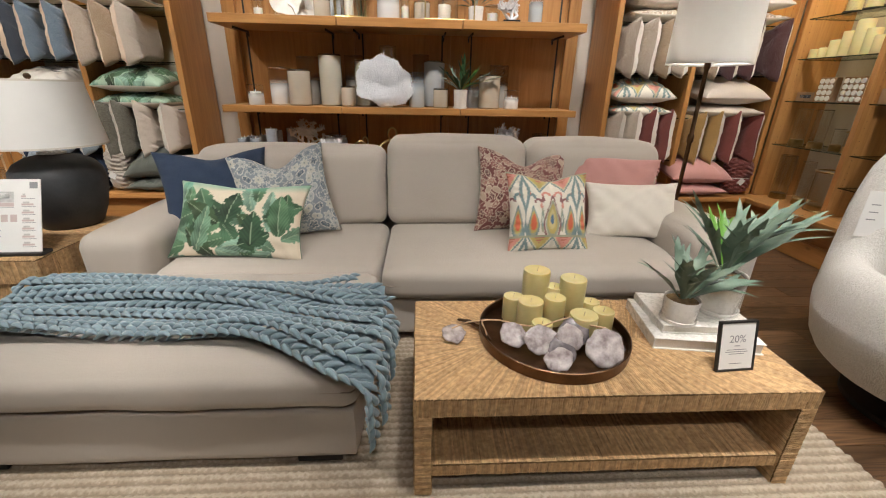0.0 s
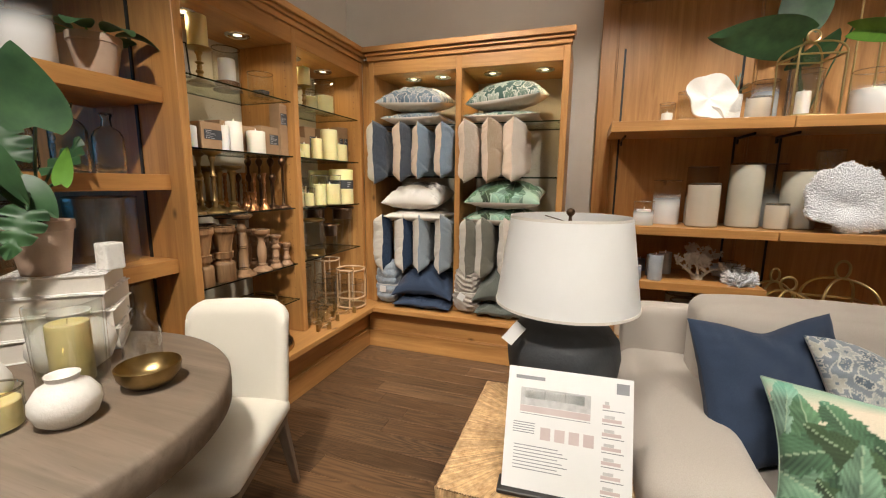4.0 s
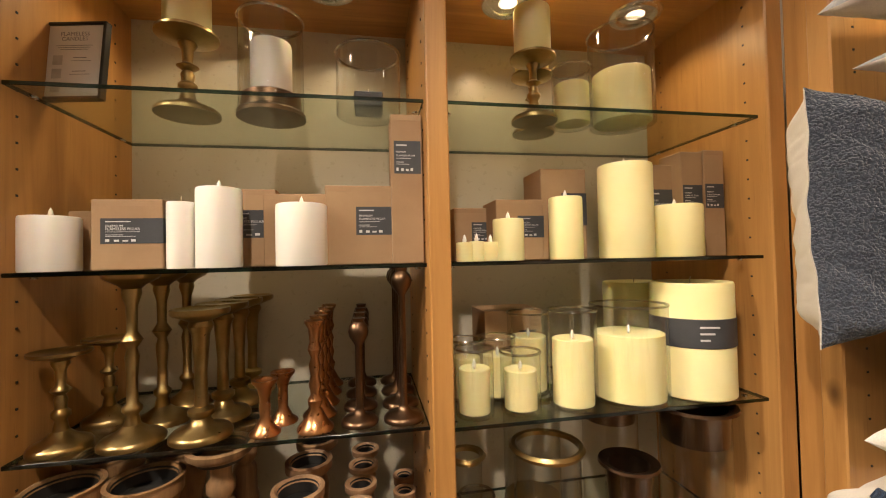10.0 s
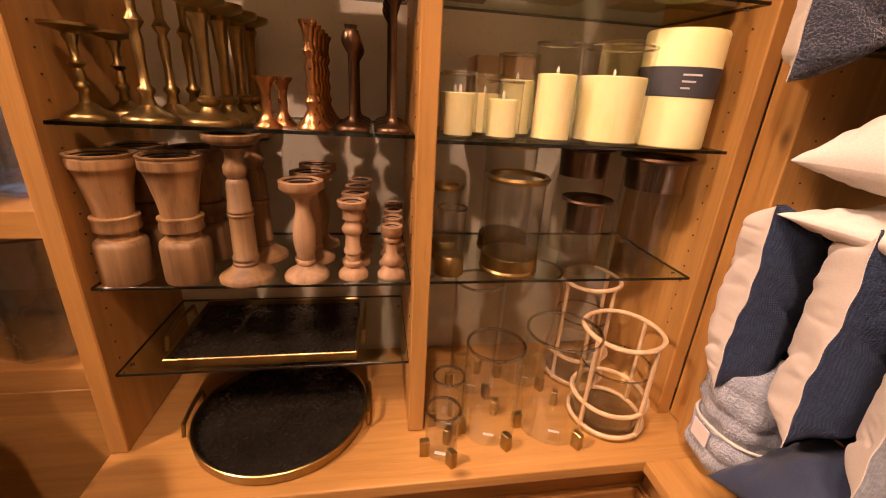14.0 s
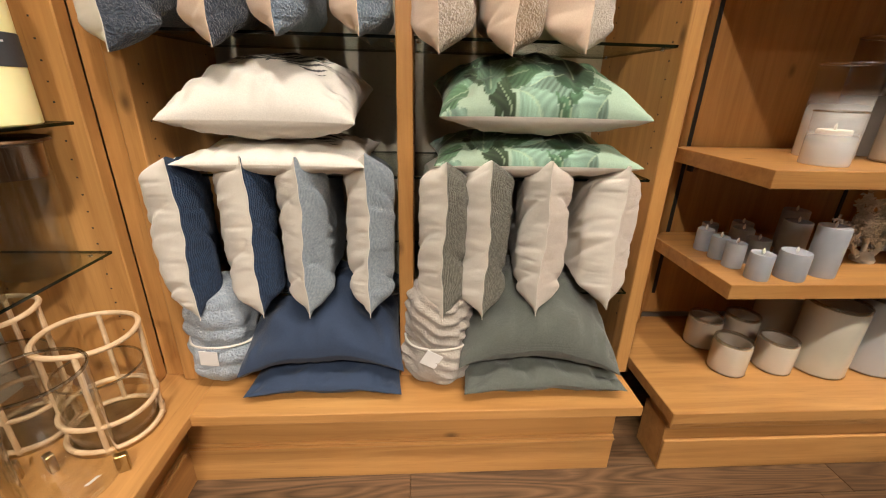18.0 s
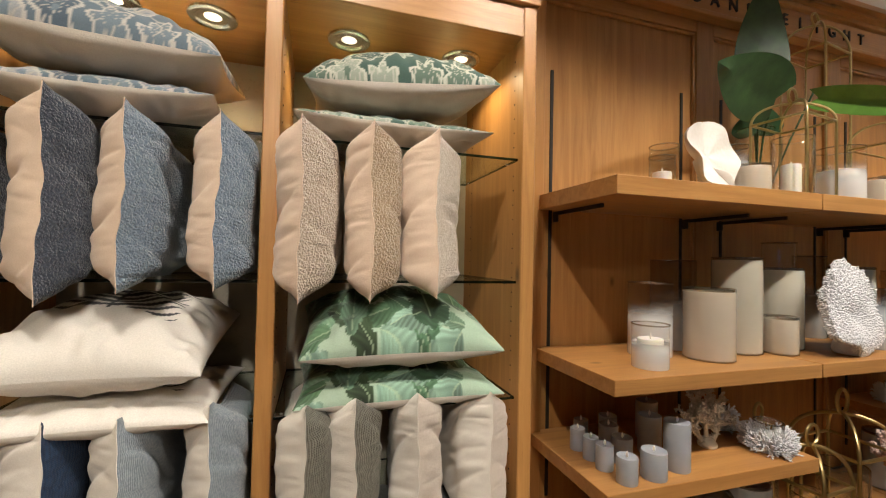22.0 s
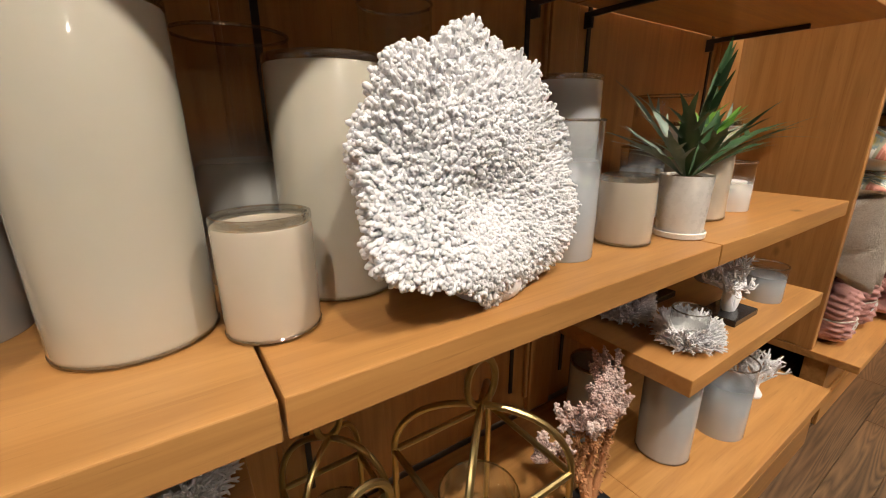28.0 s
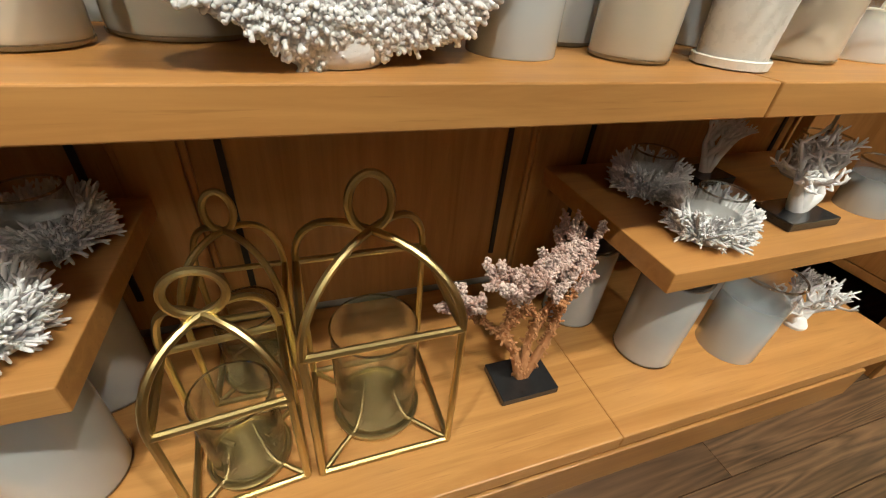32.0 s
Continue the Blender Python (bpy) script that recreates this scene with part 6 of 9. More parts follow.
for lx, ly, sp in ((-0.165, -0.24, -1), (0.165, -0.24, -1), (-0.165, 0.19, 1), (0.165, 0.19, 1)):
    lg = box(-0.02, 0.02, -0.02, 0.02, 0, 0.345, 0.003)
    for v in lg.verts:
        k = 1 - v.co.z / 0.345
        v.co.x, v.co.y = lx + v.co.x * (1 - 0.35 * k) + 0.02 * k * (1 if lx > 0 else -1), ly + v.co.y * (1 - 0.35 * k) + sp * (0.02 if sp < 0 else 0.09) * k
    part("leg", lg, CHAIR_LEG, chair)

# ---- boucle swivel chair ----
sw = thing("swivel_chair", (2.04, 1.20, 0), "white boucle wing armchair with a hanging price tag", "armchair", rz=-20)
shell_pts = []
for a in np.linspace(-2.25, 2.25, 40):
    row = []
    k_ = min(1.0, max(0.0, (1.25 - abs(a)) / 0.5))
    hgt = 0.60 + 0.42 * k_ * k_ * (3 - 2 * k_)
    for t in np.linspace(0, 2 * math.pi, 17):
        r = 0.36 + 0.085 * math.cos(t)
        z = 0.16 + (hgt - 0.16) * 0.5 * (1 + math.copysign(abs(math.sin(t)) ** 0.6, math.sin(t)))
        rr = r * (0.86 + 0.30 * math.sin(min(1.0, (z - 0.10) / 0.42) * 1.9) * 0.55 + 0.10 * max(0.0, z - 0.62))
        row.append((rr * math.sin(a), rr * math.cos(a), z))
    shell_pts.append(row)
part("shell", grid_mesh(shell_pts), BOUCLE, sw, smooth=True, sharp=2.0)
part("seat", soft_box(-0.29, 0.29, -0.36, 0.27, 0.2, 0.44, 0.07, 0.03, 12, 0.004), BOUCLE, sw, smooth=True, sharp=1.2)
part("swivel_base", lathe([(0, 0.014), (0.26, 0.014), (0.26, 0.04), (0.06, 0.06), (0.05, 0.2), (0, 0.2)], 32), BLACK, sw, smooth=True)

# ---- open wooden display shelves by the window ----
op = thing("display_shelves", (-3.7, 1.2, 0), "open honey-coloured wooden shelves holding large glass jars", "shelving")
for z0, z1, y0 in ((1.632, 1.70, 0.25), (1.262, 1.33, 0.25), (0.885, 0.95, 0.25), (0.48, 0.545, 0.25)):
    part("shelf", box(-3.90, -3.45, y0, 2.0435, z0, z1, 0.003, 2), WOOD_Y, op, world=True)
part("base", box(-3.90, -3.45, 0.25, 2.0435, 0.0, 0.479, 0.003), WOOD_Y, op, world=True)
part("low_back", box(-3.915, -3.901, 0.25, 2.0435, 0.0, 0.88), PAINT, op, "beige painted back panel", world=True)
part("end_panel", box(-3.90, -3.45, 0.2, 0.245, 0.0, 2.2, 0.003), WOOD_Z, op, world=True)
part("slotted_track", box(-3.62, -3.606, 2.036, 2.0435, 0.55, 2.2), BLACK, op, "black slotted shelf track", world=True)

# ---- makers of shelf goods ----


def candle(at, r, h, wax, words, flame=True, name="pillar_candle", group="", n=36):
    c = thing(name, at, words, "candle", group)
    part("wax", lathe([(0, 0), (r * 0.97, 0), (r, 0.003), (r, h - 0.006), (r * 0.975, h - 0.001), (r * 0.93, h), (r * 0.85, h - 0.003), (r * 0.3, h - 0.006), (0, h - 0.006)], n), wax, c, smooth=True)
    if flame:
        part("flame_tip", lathe([(0, h - 0.006), (0.0035, h - 0.002), (0.0045, h + 0.004), (0.003, h + 0.011), (0, h + 0.017)], 10), WAX_W, c, "moulded flameless tip", True)
    else:
        part("wick", tube([(0, 0, h - 0.006), (0.0008, 0, h + 0.004), (0.003, 0.001, h + 0.011)], 0.0013, 5), WICK, c)
    return c


def label_on(parent, x0, x1, y0, y1, z0, z1, nrm, lines=4):
    """A charcoal paper label with pale bars for its small print, on a face that looks along -y or +x."""
    if nrm == "y":
        lab = part("label", box(x0, x1, y0 - 0.0006, y0, z0, z1), LABEL, parent, "charcoal paper label")
    else:
        lab = part("label", box(x1, x1 + 0.0006, y0, y1, z0, z1), LABEL, parent, "charcoal paper label")
    w, h = (x1 - x0) if nrm == "y" else (y1 - y0), z1 - z0
    for i in range(lines):
        f = (0.10, 0.30, 0.40, 0.62, 0.80)[i % 5]
        ww = w * (0.45, 0.62, 0.40, 0.30, 0.5)[i % 5]
        zc = z1 - h * f - 0.1 * h
        t = h * (0.03 if i != 1 else 0.05)
        if nrm == "y":
            part("print_line", box(x0 + w * 0.1, x0 + w * 0.1 + ww, y0 - 0.001, y0 - 0.0006, zc - t / 2, zc + t / 2), INK, lab)
        else:
            part("print_line", box(x1 + 0.0006, x1 + 0.001, y0 + w * 0.1, y0 + w * 0.1 + ww, zc - t / 2, zc + t / 2), INK, lab)
    return lab


PRINTS = {}


def words_on(parent, body, size, at, m, align="LEFT"):
    """Flat lettering that looks along -y of its parent's frame."""
    if (body, size, align) not in PRINTS:
        fc = bpy.data.curves.new("print", "FONT")
        fc.body, fc.size, fc.extrude, fc.align_x, fc.resolution_u = body, size, 0.0001, align, 2
        fc.materials.append(m)
        PRINTS[(body, size, align)] = fc
    tx = new("print", PRINTS[(body, size, align)])
    tx.parent, tx.location, tx.rotation_euler = parent, at, (radians(90), 0, 0)
    return tx


def carton(at, w, d, h, words, rz=0.0, side=0, lz=(0.37, 0.73), lw=(0.45, 1.0), group="candle cartons"):
    """A kraft carton; its front looks along -y of its own frame, and its label folds round one edge."""
    c = thing("carton", at, words, "carton", group, rz=rz)
    part("body", box(-w / 2, w / 2, -d / 2, d / 2, 0, h, 0.0015), KRAFT, c)
    part("lid_flap", box(-w / 2 + 0.001, w / 2 - 0.001, -d / 2 - 0.0006, -d / 2, h - 0.012, h - 0.002), KRAFT, c)
    x0, x1, z0, z1, y = -w / 2 + w * lw[0], -w / 2 + w * lw[1], h * lz[0], h * lz[1], -d / 2 - 0.0006
    lab = part("label", box(x0, x1, y, -d / 2 + 0.0002, z0, z1), LABEL, c, "charcoal paper label")
    lx, hh, s = x0 + (x1 - x0) * 0.08, z1 - z0, min((x1 - x0) * 0.088, (z1 - z0) * 0.15)
    part("brand_bar", box(lx, lx + (x1 - x0) * 0.4, y - 0.0003, y, z1 - hh * 0.15, z1 - hh * 0.11), INK, lab)
    words_on(lab, "PREMIUM", s, (lx, y - 0.0002, z1 - hh * 0.36), INK)
    words_on(lab, "FLAMELESS PILLAR", s, (lx, y - 0.0002, z1 - hh * 0.47), INK)
    part("print_line", box(lx, lx + (x1 - x0) * 0.55, y - 0.0003, y, z1 - hh * 0.54, z1 - hh * 0.525), INK, lab)
    part("print_line", box(lx, lx + (x1 - x0) * 0.28, y - 0.0003, y, z1 - hh * 0.66, z1 - hh * 0.64), INK, lab)
    part("print_line", box(lx, lx + (x1 - x0) * 0.48, y - 0.0003, y, z1 - hh * 0.72, z1 - hh * 0.705), INK, lab)
    for k in range(4):
        part("icon", box(lx + s * 2.0 * k, lx + s * (2.0 * k + (0.9, 1.2, 1.3, 1.1)[k]), y - 0.0003, y, z0 + hh * 0.08, z0 + hh * (0.18, 0.16, 0.14, 0.17)[k]), INK, lab)
    if lw[1] > 0.99:
        side_l = part("label", box(w / 2 - 0.0002, w / 2 + 0.0006, -d / 2 - 0.0006, -d / 2 + d * 0.62, z0, z1), LABEL, c, "charcoal paper label")
        for k in range(5):
            part("print_line", box(w / 2 + 0.0006, w / 2 + 0.0009, -d / 2 + d * 0.12, -d / 2 + d * (0.42, 0.5, 0.38, 0.5, 0.3)[k], z1 - hh * (0.22 + 0.14 * k), z1 - hh * (0.20 + 0.14 * k)), INK, side_l)
    return c


def turned(name, at, prof, m, words, category="candlestick", group="", n=28, cup=None):
    t = thing(name, at, words, category, group)
    if len(prof) > 15:
        part("foot", lathe(prof[:6], n), m, t, smooth=True, sharp=0.9)
        part("stem", lathe(prof[5:-6], n), m, t, smooth=True, sharp=0.9)
        part("drip_plate", lathe(prof[-7:], n), m, t, smooth=True, sharp=0.9)
    else:
        part("stem", lathe(prof, n), m, t, smooth=True, sharp=0.9)
    if cup:
        part("cup", lathe(cup, n), BLACK, t, "dark metal cup", True)
    return t


def glass_tube(parent, r, h, m, z=0.0, t=0.003, n=44, base=True, name="glass", lip_r=0.0028):
    """A thin straight wall on a base, with a rounded lip."""
    prof = [(r, z + 0.004), (r, z + h * 0.5), (r, z + h - 0.002)]
    prof = ([(0, z + 0.001), (r - 0.004, z + 0.001), (r - 0.001, z + 0.002)] + prof) if base else prof
    g = part(name, lathe(prof, n), m, parent, smooth=True, sharp=0.9)
    g.visible_shadow = False
    lip = part("lip", tube([(r * math.cos(a), r * math.sin(a), z + h) for a in np.linspace(0, 2 * math.pi, n, endpoint=False)], lip_r, 6, True), LIP, g, "rounded glass lip", True)
    lip.visible_shadow = False
    return g


def jar_candle(at, r, h, fill, wax, words, glass=None, category="candle", group="", flame=True, inset=0.004, wick=True):
    t = thing("glass_candle", at, words, category, group)
    glass_tube(t, r, h, glass or CLEAR)
    hh = h * fill
    part("wax", lathe([(0, 0.009), (r - inset - 0.001, 0.009), (r - inset - 0.001, hh), (r - inset - 0.004, hh + 0.002), (r * 0.3, hh - 0.003), (0, hh - 0.003)], 36), wax, t, smooth=True)
    if wick:
        part("flame_tip", lathe([(0, hh - 0.004), (0.0035, hh + 0.002), (0.004, hh + 0.009), (0.0025, hh + 0.015), (0, hh + 0.02)], 10), WAX_W, t, "moulded flameless tip", True)
    return t


def vase_glass(at, r, h, m, words, name="glass_hurricane", group="", solid=False, dome=False):
    """A straight glass cylinder, cased in colour when solid."""
    t = thing(name, at, words, "hurricane", group)
    if solid:
        hb = h - 0.013
        part("glass", lathe([(0, 0), (r - 0.006, 0), (r - 0.001, 0.004), (r, 0.012), (r, hb - 0.004), (r - 0.0015, hb), (r - 0.0075, hb), (r - 0.009, hb - 0.004), (r - 0.009, 0.02), (0, 0.018)], 56), m, t, smooth=True, sharp=0.9)
        rim = part("rim", lathe([(r - 0.001, hb + 0.0004), (r, hb + 0.003), (r, h - 0.003), (r - 0.0015, h - 0.0005), (r - 0.004, h), (r - 0.0065, h - 0.0015), (r - 0.0075, h - 0.004), (r - 0.0075, hb + 0.0004)], 56), LIP, t, "clear glass rim", True)
        rim.visible_shadow = False
        part("foot_ring", lathe([(r - 0.004, 0.0), (r + 0.0005, 0.002), (r + 0.0008, 0.006), (r - 0.002, 0.009)], 56), LIP, t, "clear glass foot", True)
    else:
        glass_tube(t, r, h, m)
    return t


# ---- left cabinet, first bay (y 2.1 to 2.8) ----
G1, G2, G3, G4, G5, GB = 1.7705, 1.4545, 1.1455, 0.7985, 0.5705, 0.3485
fs = thing("framed_notice", (-3.47, 2.135, G1), "small black-framed white notice standing on a glass shelf", "sign", rz=80, rx=-6)
part("frame", join(box(-0.06, -0.054, -0.008, 0.006, 0, 0.155, 0.001), box(0.054, 0.06, -0.008, 0.006, 0, 0.155, 0.001), box(-0.0538, 0.0538, -0.008, 0.006, 0, 0.006, 0.001), box(-0.0538, 0.0538, -0.008, 0.006, 0.149, 0.155, 0.001)), BLACK, fs)
part("sheet", box(-0.0545, 0.0545, -0.004, 0.004, 0.0055, 0.1495), PAPER, fs, "white printed sheet")
words_on(fs, "FLAMELESS", 0.0115, (0, -0.0044, 0.128), GREYINK, "CENTER")
words_on(fs, "CANDLES", 0.0115, (0, -0.0044, 0.118), GREYINK, "CENTER")
for k in range(3):
    part("print_line", box(-0.034 + 0.004 * k, 0.034 - 0.004 * k, -0.0044, -0.004, 0.108 - k * 0.004, 0.1088 - k * 0.004), GREYINK, fs)
for k in range(3):
    part("picture_block", box(-0.038, -0.02, -0.0044, -0.004, 0.07 - k * 0.027, 0.089 - k * 0.027), SHADE_INK, fs)
    part("print_line", box(0.0, 0.025, -0.0044, -0.004, 0.083 - k * 0.027, 0.0842 - k * 0.027), GREYINK, fs)
    part("print_line", box(-0.004, 0.034, -0.0044, -0.004, 0.077 - k * 0.027, 0.0778 - k * 0.027), GREYINK, fs)


def brass_stick(h, rb, rp):
    return [(0, 0), (rb, 0), (rb, 0.006), (rb * 0.92, 0.012), (rb * 0.55, 0.02), (rb * 0.26, 0.032), (rb * 0.19, 0.05), (rb * 0.30, 0.057), (rb * 0.30, 0.064), (rb * 0.18, 0.07), (rb * 0.16, h * 0.36), (rb * 0.22, h * 0.50), (rb * 0.15, h * 0.55),
            (rb * 0.34, h * 0.60), (rb * 0.16, h * 0.65), (rb * 0.18, h * 0.80), (rb * 0.30, h * 0.87), (rb * 0.28, h * 0.90), (rb * 0.40, h * 0.92), (rp * 0.9, h * 0.955), (rp, h * 0.97), (rp, h), (rp * 0.93, h - 0.003), (0, h - 0.004)]


def plain_stick(h, rb, rp):
    return [(0, 0), (rb, 0), (rb, 0.007), (rb * 0.9, 0.013), (rb * 0.4, 0.022), (rb * 0.28, 0.035), (rb * 0.42, 0.042), (rb * 0.42, 0.05), (rb * 0.22, 0.056), (rb * 0.20, h * 0.5), (rb * 0.30, h * 0.8), (rb * 0.42, h * 0.86), (rb * 0.36, h * 0.9), (rp * 0.95, h * 0.95), (rp, h * 0.965), (rp, h), (rp * 0.92, h - 0.003), (0, h - 0.004)]


SB = "antique brass pillar candlestick on a glass shelf"
turned("candlestick", (-3.53, 2.31, G1), brass_stick(0.17, 0.062, 0.06), BRASS, SB)
candle((-3.53, 2.31, G1 + 0.167), 0.045, 0.15, WAX_I, "tall ivory flameless candle on a brass candlestick")
hb = thing("candle_hurricane", (-3.53, 2.475, G1), "glass hurricane with a bronze base holding a white candle", "hurricane")
part("base", lathe([(0, 0), (0.07, 0), (0.07, 0.008), (0.062, 0.014), (0.06, 0.045), (0.052, 0.05), (0, 0.05)], 36), BRONZE, hb, smooth=True)
glass_tube(hb, 0.066, 0.2, CLEAR, 0.012)
candle((-3.53, 2.475, G1 + 0.051), 0.042, 0.11, WAX_W, "white flameless candle inside a glass hurricane")
gb = thing("glass_bowl", (-3.50, 2.68, G1), "clear glass cylinder bowl holding a small dark box", "bowl")
glass_tube(gb, 0.068, 0.135, CLEAR)
part("dark_box", box(-0.035, 0.035, -0.03, 0.03, 0.012, 0.045, 0.003), LABEL, gb, "small charcoal box")

WP = "white flameless pillar candle in front of cartons"
for y, r, h in ((2.125, 0.043, 0.096), (2.335, 0.024, 0.122), (2.40, 0.0395, 0.148), (2.548, 0.048, 0.118)):
    candle((-3.435, y, G2), r, h, WAX_W, WP, group="white pillar candles", flame=r > 0.03)
KB = "brown kraft candle carton with a charcoal label"
for y, x, w, h in ((2.175, -3.53, 0.10, 0.112), (2.252, -3.475, 0.115, 0.126), (2.43, -3.55, 0.115, 0.158), (2.53, -3.53, 0.125, 0.146), (2.658, -3.485, 0.132, 0.156)):
    carton((x, y, G2), w, 0.105, h, KB, 90, lw=(0.13, 1.0) if w == 0.115 else (0.45, 1.0))
carton((-3.45, 2.752, G2), 0.062, 0.075, 0.295, "tall narrow kraft carton with a charcoal label", 90, lz=(0.6, 0.82), lw=(0.1, 0.95))

b1, b2, b3 = (brass_stick(0.17, 0.046, 0.045), brass_stick(0.305, 0.052, 0.044), plain_stick(0.235, 0.053, 0.05))
for y, prof, m, xs in ((2.14, b1, BRASS, (-3.435, -3.56)), (2.252, b2, BRASS, (-3.435, -3.53, -3.63)), (2.366, b3, BRASS, (-3.435, -3.53, -3.62, -3.70))):
    for i, x in enumerate(xs):
        turned("candlestick", (x, y + 0.006 * i, G3), prof, m, SB, group="brass candlesticks")
cp1 = [(0, 0), (0.028, 0), (0.028, 0.004), (0.018, 0.012), (0.009, 0.03), (0.010, 0.05), (0.009, 0.065), (0.014, 0.085), (0.023, 0.096), (0.023, 0.1), (0.016, 0.099), (0.012, 0.08), (0, 0.08)]
cp2 = [(0, 0), (0.034, 0), (0.034, 0.004), (0.024, 0.014), (0.010, 0.04), (0.014, 0.055), (0.008, 0.066), (0.012, 0.085), (0.008, 0.1), (0.011, 0.12), (0.007, 0.135), (0.013, 0.15), (0.009, 0.165), (0.012, 0.19), (0.018, 0.20), (0.018, 0.205), (0.01, 0.203), (0, 0.195)]
br1 = [(0, 0), (0.036, 0), (0.036, 0.006), (0.03, 0.012), (0.012, 0.018), (0.0075, 0.03), (0.007, 0.15), (0.010, 0.155), (0.018, 0.168), (0.020, 0.178), (0.017, 0.19), (0.011, 0.197), (0.013, 0.204), (0.009, 0.204), (0, 0.2)]
br2 = [(0, 0), (0.040, 0), (0.040, 0.006), (0.034, 0.012), (0.013, 0.018), (0.0075, 0.03), (0.007, 0.245), (0.010, 0.25), (0.019, 0.264), (0.021, 0.275), (0.018, 0.286), (0.011, 0.293), (0.013, 0.30), (0.009, 0.30), (0, 0.296)]
for prof, m, y, xs, words in ((cp1, COPPER, 2.48, (-3.42, -3.47), "small trumpet-shaped copper taper holder"), (cp2, COPPER, 2.57, (-3.42, -3.49, -3.56, -3.63, -3.70), "ringed copper taper candlestick"),
                              (br1, BRONZE, 2.652, (-3.43, -3.515, -3.60, -3.685), "slender dark bronze taper candlestick"), (br2, BRONZE, 2.738, (-3.43, -3.515, -3.60, -3.685), "tall slender dark bronze taper candlestick")):
    for i, x in enumerate(xs):
        turned("taper_holder", (x, y + (0.022 if m is COPPER and len(xs) == 2 and i else 0), G3), prof, m, words, "candlestick", "taper holders", 20)

u1 = [(0, 0), (0.050, 0), (0.052, 0.004), (0.052, 0.085), (0.050, 0.093), (0.044, 0.099), (0.036, 0.102), (0.0355, 0.118), (0.044, 0.120), (0.0455, 0.124), (0.043, 0.142), (0.046, 0.146), (0.046, 0.151), (0.037, 0.153), (0.040, 0.180), (0.050, 0.232), (0.056, 0.252), (0.0595, 0.254), (0.0605, 0.258), (0.0605, 0.274), (0.0595, 0.278), (0.062, 0.280), (0.062, 0.284), (0.055, 0.284)]
u3 = [(0, 0), (0.062, 0), (0.062, 0.008), (0.058, 0.012), (0.040, 0.022), (0.029, 0.034), (0.030, 0.040), (0.026, 0.043), (0.026, 0.047), (0.030, 0.050), (0.030, 0.054), (0.0265, 0.057), (0.0255, 0.150), (0.028, 0.152), (0.028, 0.157), (0.024, 0.160), (0.028, 0.163), (0.028, 0.168), (0.025, 0.171), (0.0235, 0.225), (0.021, 0.232), (0.017, 0.236), (0.024, 0.248), (0.025, 0.262), (0.018, 0.274), (0.018, 0.292), (0.026, 0.304), (0.048, 0.312), (0.057, 0.320), (0.058, 0.330), (0.050, 0.332)]
u4 = [(0, 0), (0.052, 0), (0.052, 0.006), (0.046, 0.014), (0.030, 0.022), (0.019, 0.032), (0.022, 0.035), (0.022, 0.042), (0.017, 0.046), (0.021, 0.050), (0.020, 0.060), (0.023, 0.066), (0.026, 0.095), (0.026, 0.125), (0.020, 0.150), (0.016, 0.168), (0.016, 0.185), (0.024, 0.200), (0.042, 0.212), (0.0485, 0.218), (0.049, 0.235), (0.042, 0.237)]
u5 = [(0, 0), (0.036, 0), (0.036, 0.008), (0.028, 0.018), (0.016, 0.026), (0.022, 0.030), (0.022, 0.038), (0.015, 0.042), (0.018, 0.052), (0.015, 0.058), (0.021, 0.062), (0.021, 0.070), (0.018, 0.074), (0.016, 0.108), (0.021, 0.112), (0.025, 0.122), (0.021, 0.132), (0.017, 0.136), (0.017, 0.144), (0.023, 0.148), (0.022, 0.170), (0.033, 0.178), (0.0335, 0.190), (0.027, 0.192)]
u6 = [(0, 0), (0.034, 0), (0.034, 0.006), (0.026, 0.016), (0.015, 0.026), (0.021, 0.031), (0.024, 0.042), (0.019, 0.053), (0.014, 0.057), (0.014, 0.088), (0.020, 0.092), (0.020, 0.098), (0.017, 0.102), (0.025, 0.108), (0.026, 0.130), (0.021, 0.132)]
for prof, y, xs, m in ((u1, 2.145, (-3.43, -3.56), TURNED), (u1, 2.275, (-3.43, -3.56), TURNED), (u3, 2.40, (-3.43, -3.56), TURNED), (u4, 2.535, (-3.43, -3.54, -3.65), PALE_TURNED), (u5, 2.645, (-3.43, -3.51, -3.59, -3.67), PALE_TURNED), (u6, 2.738, (-3.43, -3.50, -3.57, -3.64), PALE_TURNED)):
    rt, zt = prof[-1]
    for i, x in enumerate(xs):
        turned("wooden_candlestick", (x, y + 0.004 * i, G4), prof + [(rt - 0.004, zt - 0.006), (rt - 0.006, zt - 0.01)], m, "turned natural wood candlestick with a dark cup", "candlestick", "wooden candlesticks", 24, [(rt - 0.004, zt - 0.004), (rt - 0.009, zt - 0.028), (0, zt - 0.03)])


def tray_handle(parent, cx, cy, half, along, m):
    dx, dy = (half, 0) if along == "x" else (0, half)
    pts = [(cx - dx, cy - dy, 0.012), (cx - dx * 0.9, cy - dy * 0.9, 0.045), (cx - dx * 0.3, cy - dy * 0.3, 0.052), (cx + dx * 0.3, cy + dy * 0.3, 0.052), (cx + dx * 0.9, cy + dy * 0.9, 0.045), (cx + dx, cy + dy, 0.012)]
    part("handle", tube(pts, 0.006, 8), m, parent, "brass bar handle", True)


tr = thing("serving_tray", (-3.545, 2.42, G5), "rectangular dark serving tray with brass rim and handles", "tray")
part("plate", box(-0.145, 0.145, -0.225, 0.225, 0.002, 0.01, 0.002), DARK_TRAY, tr)
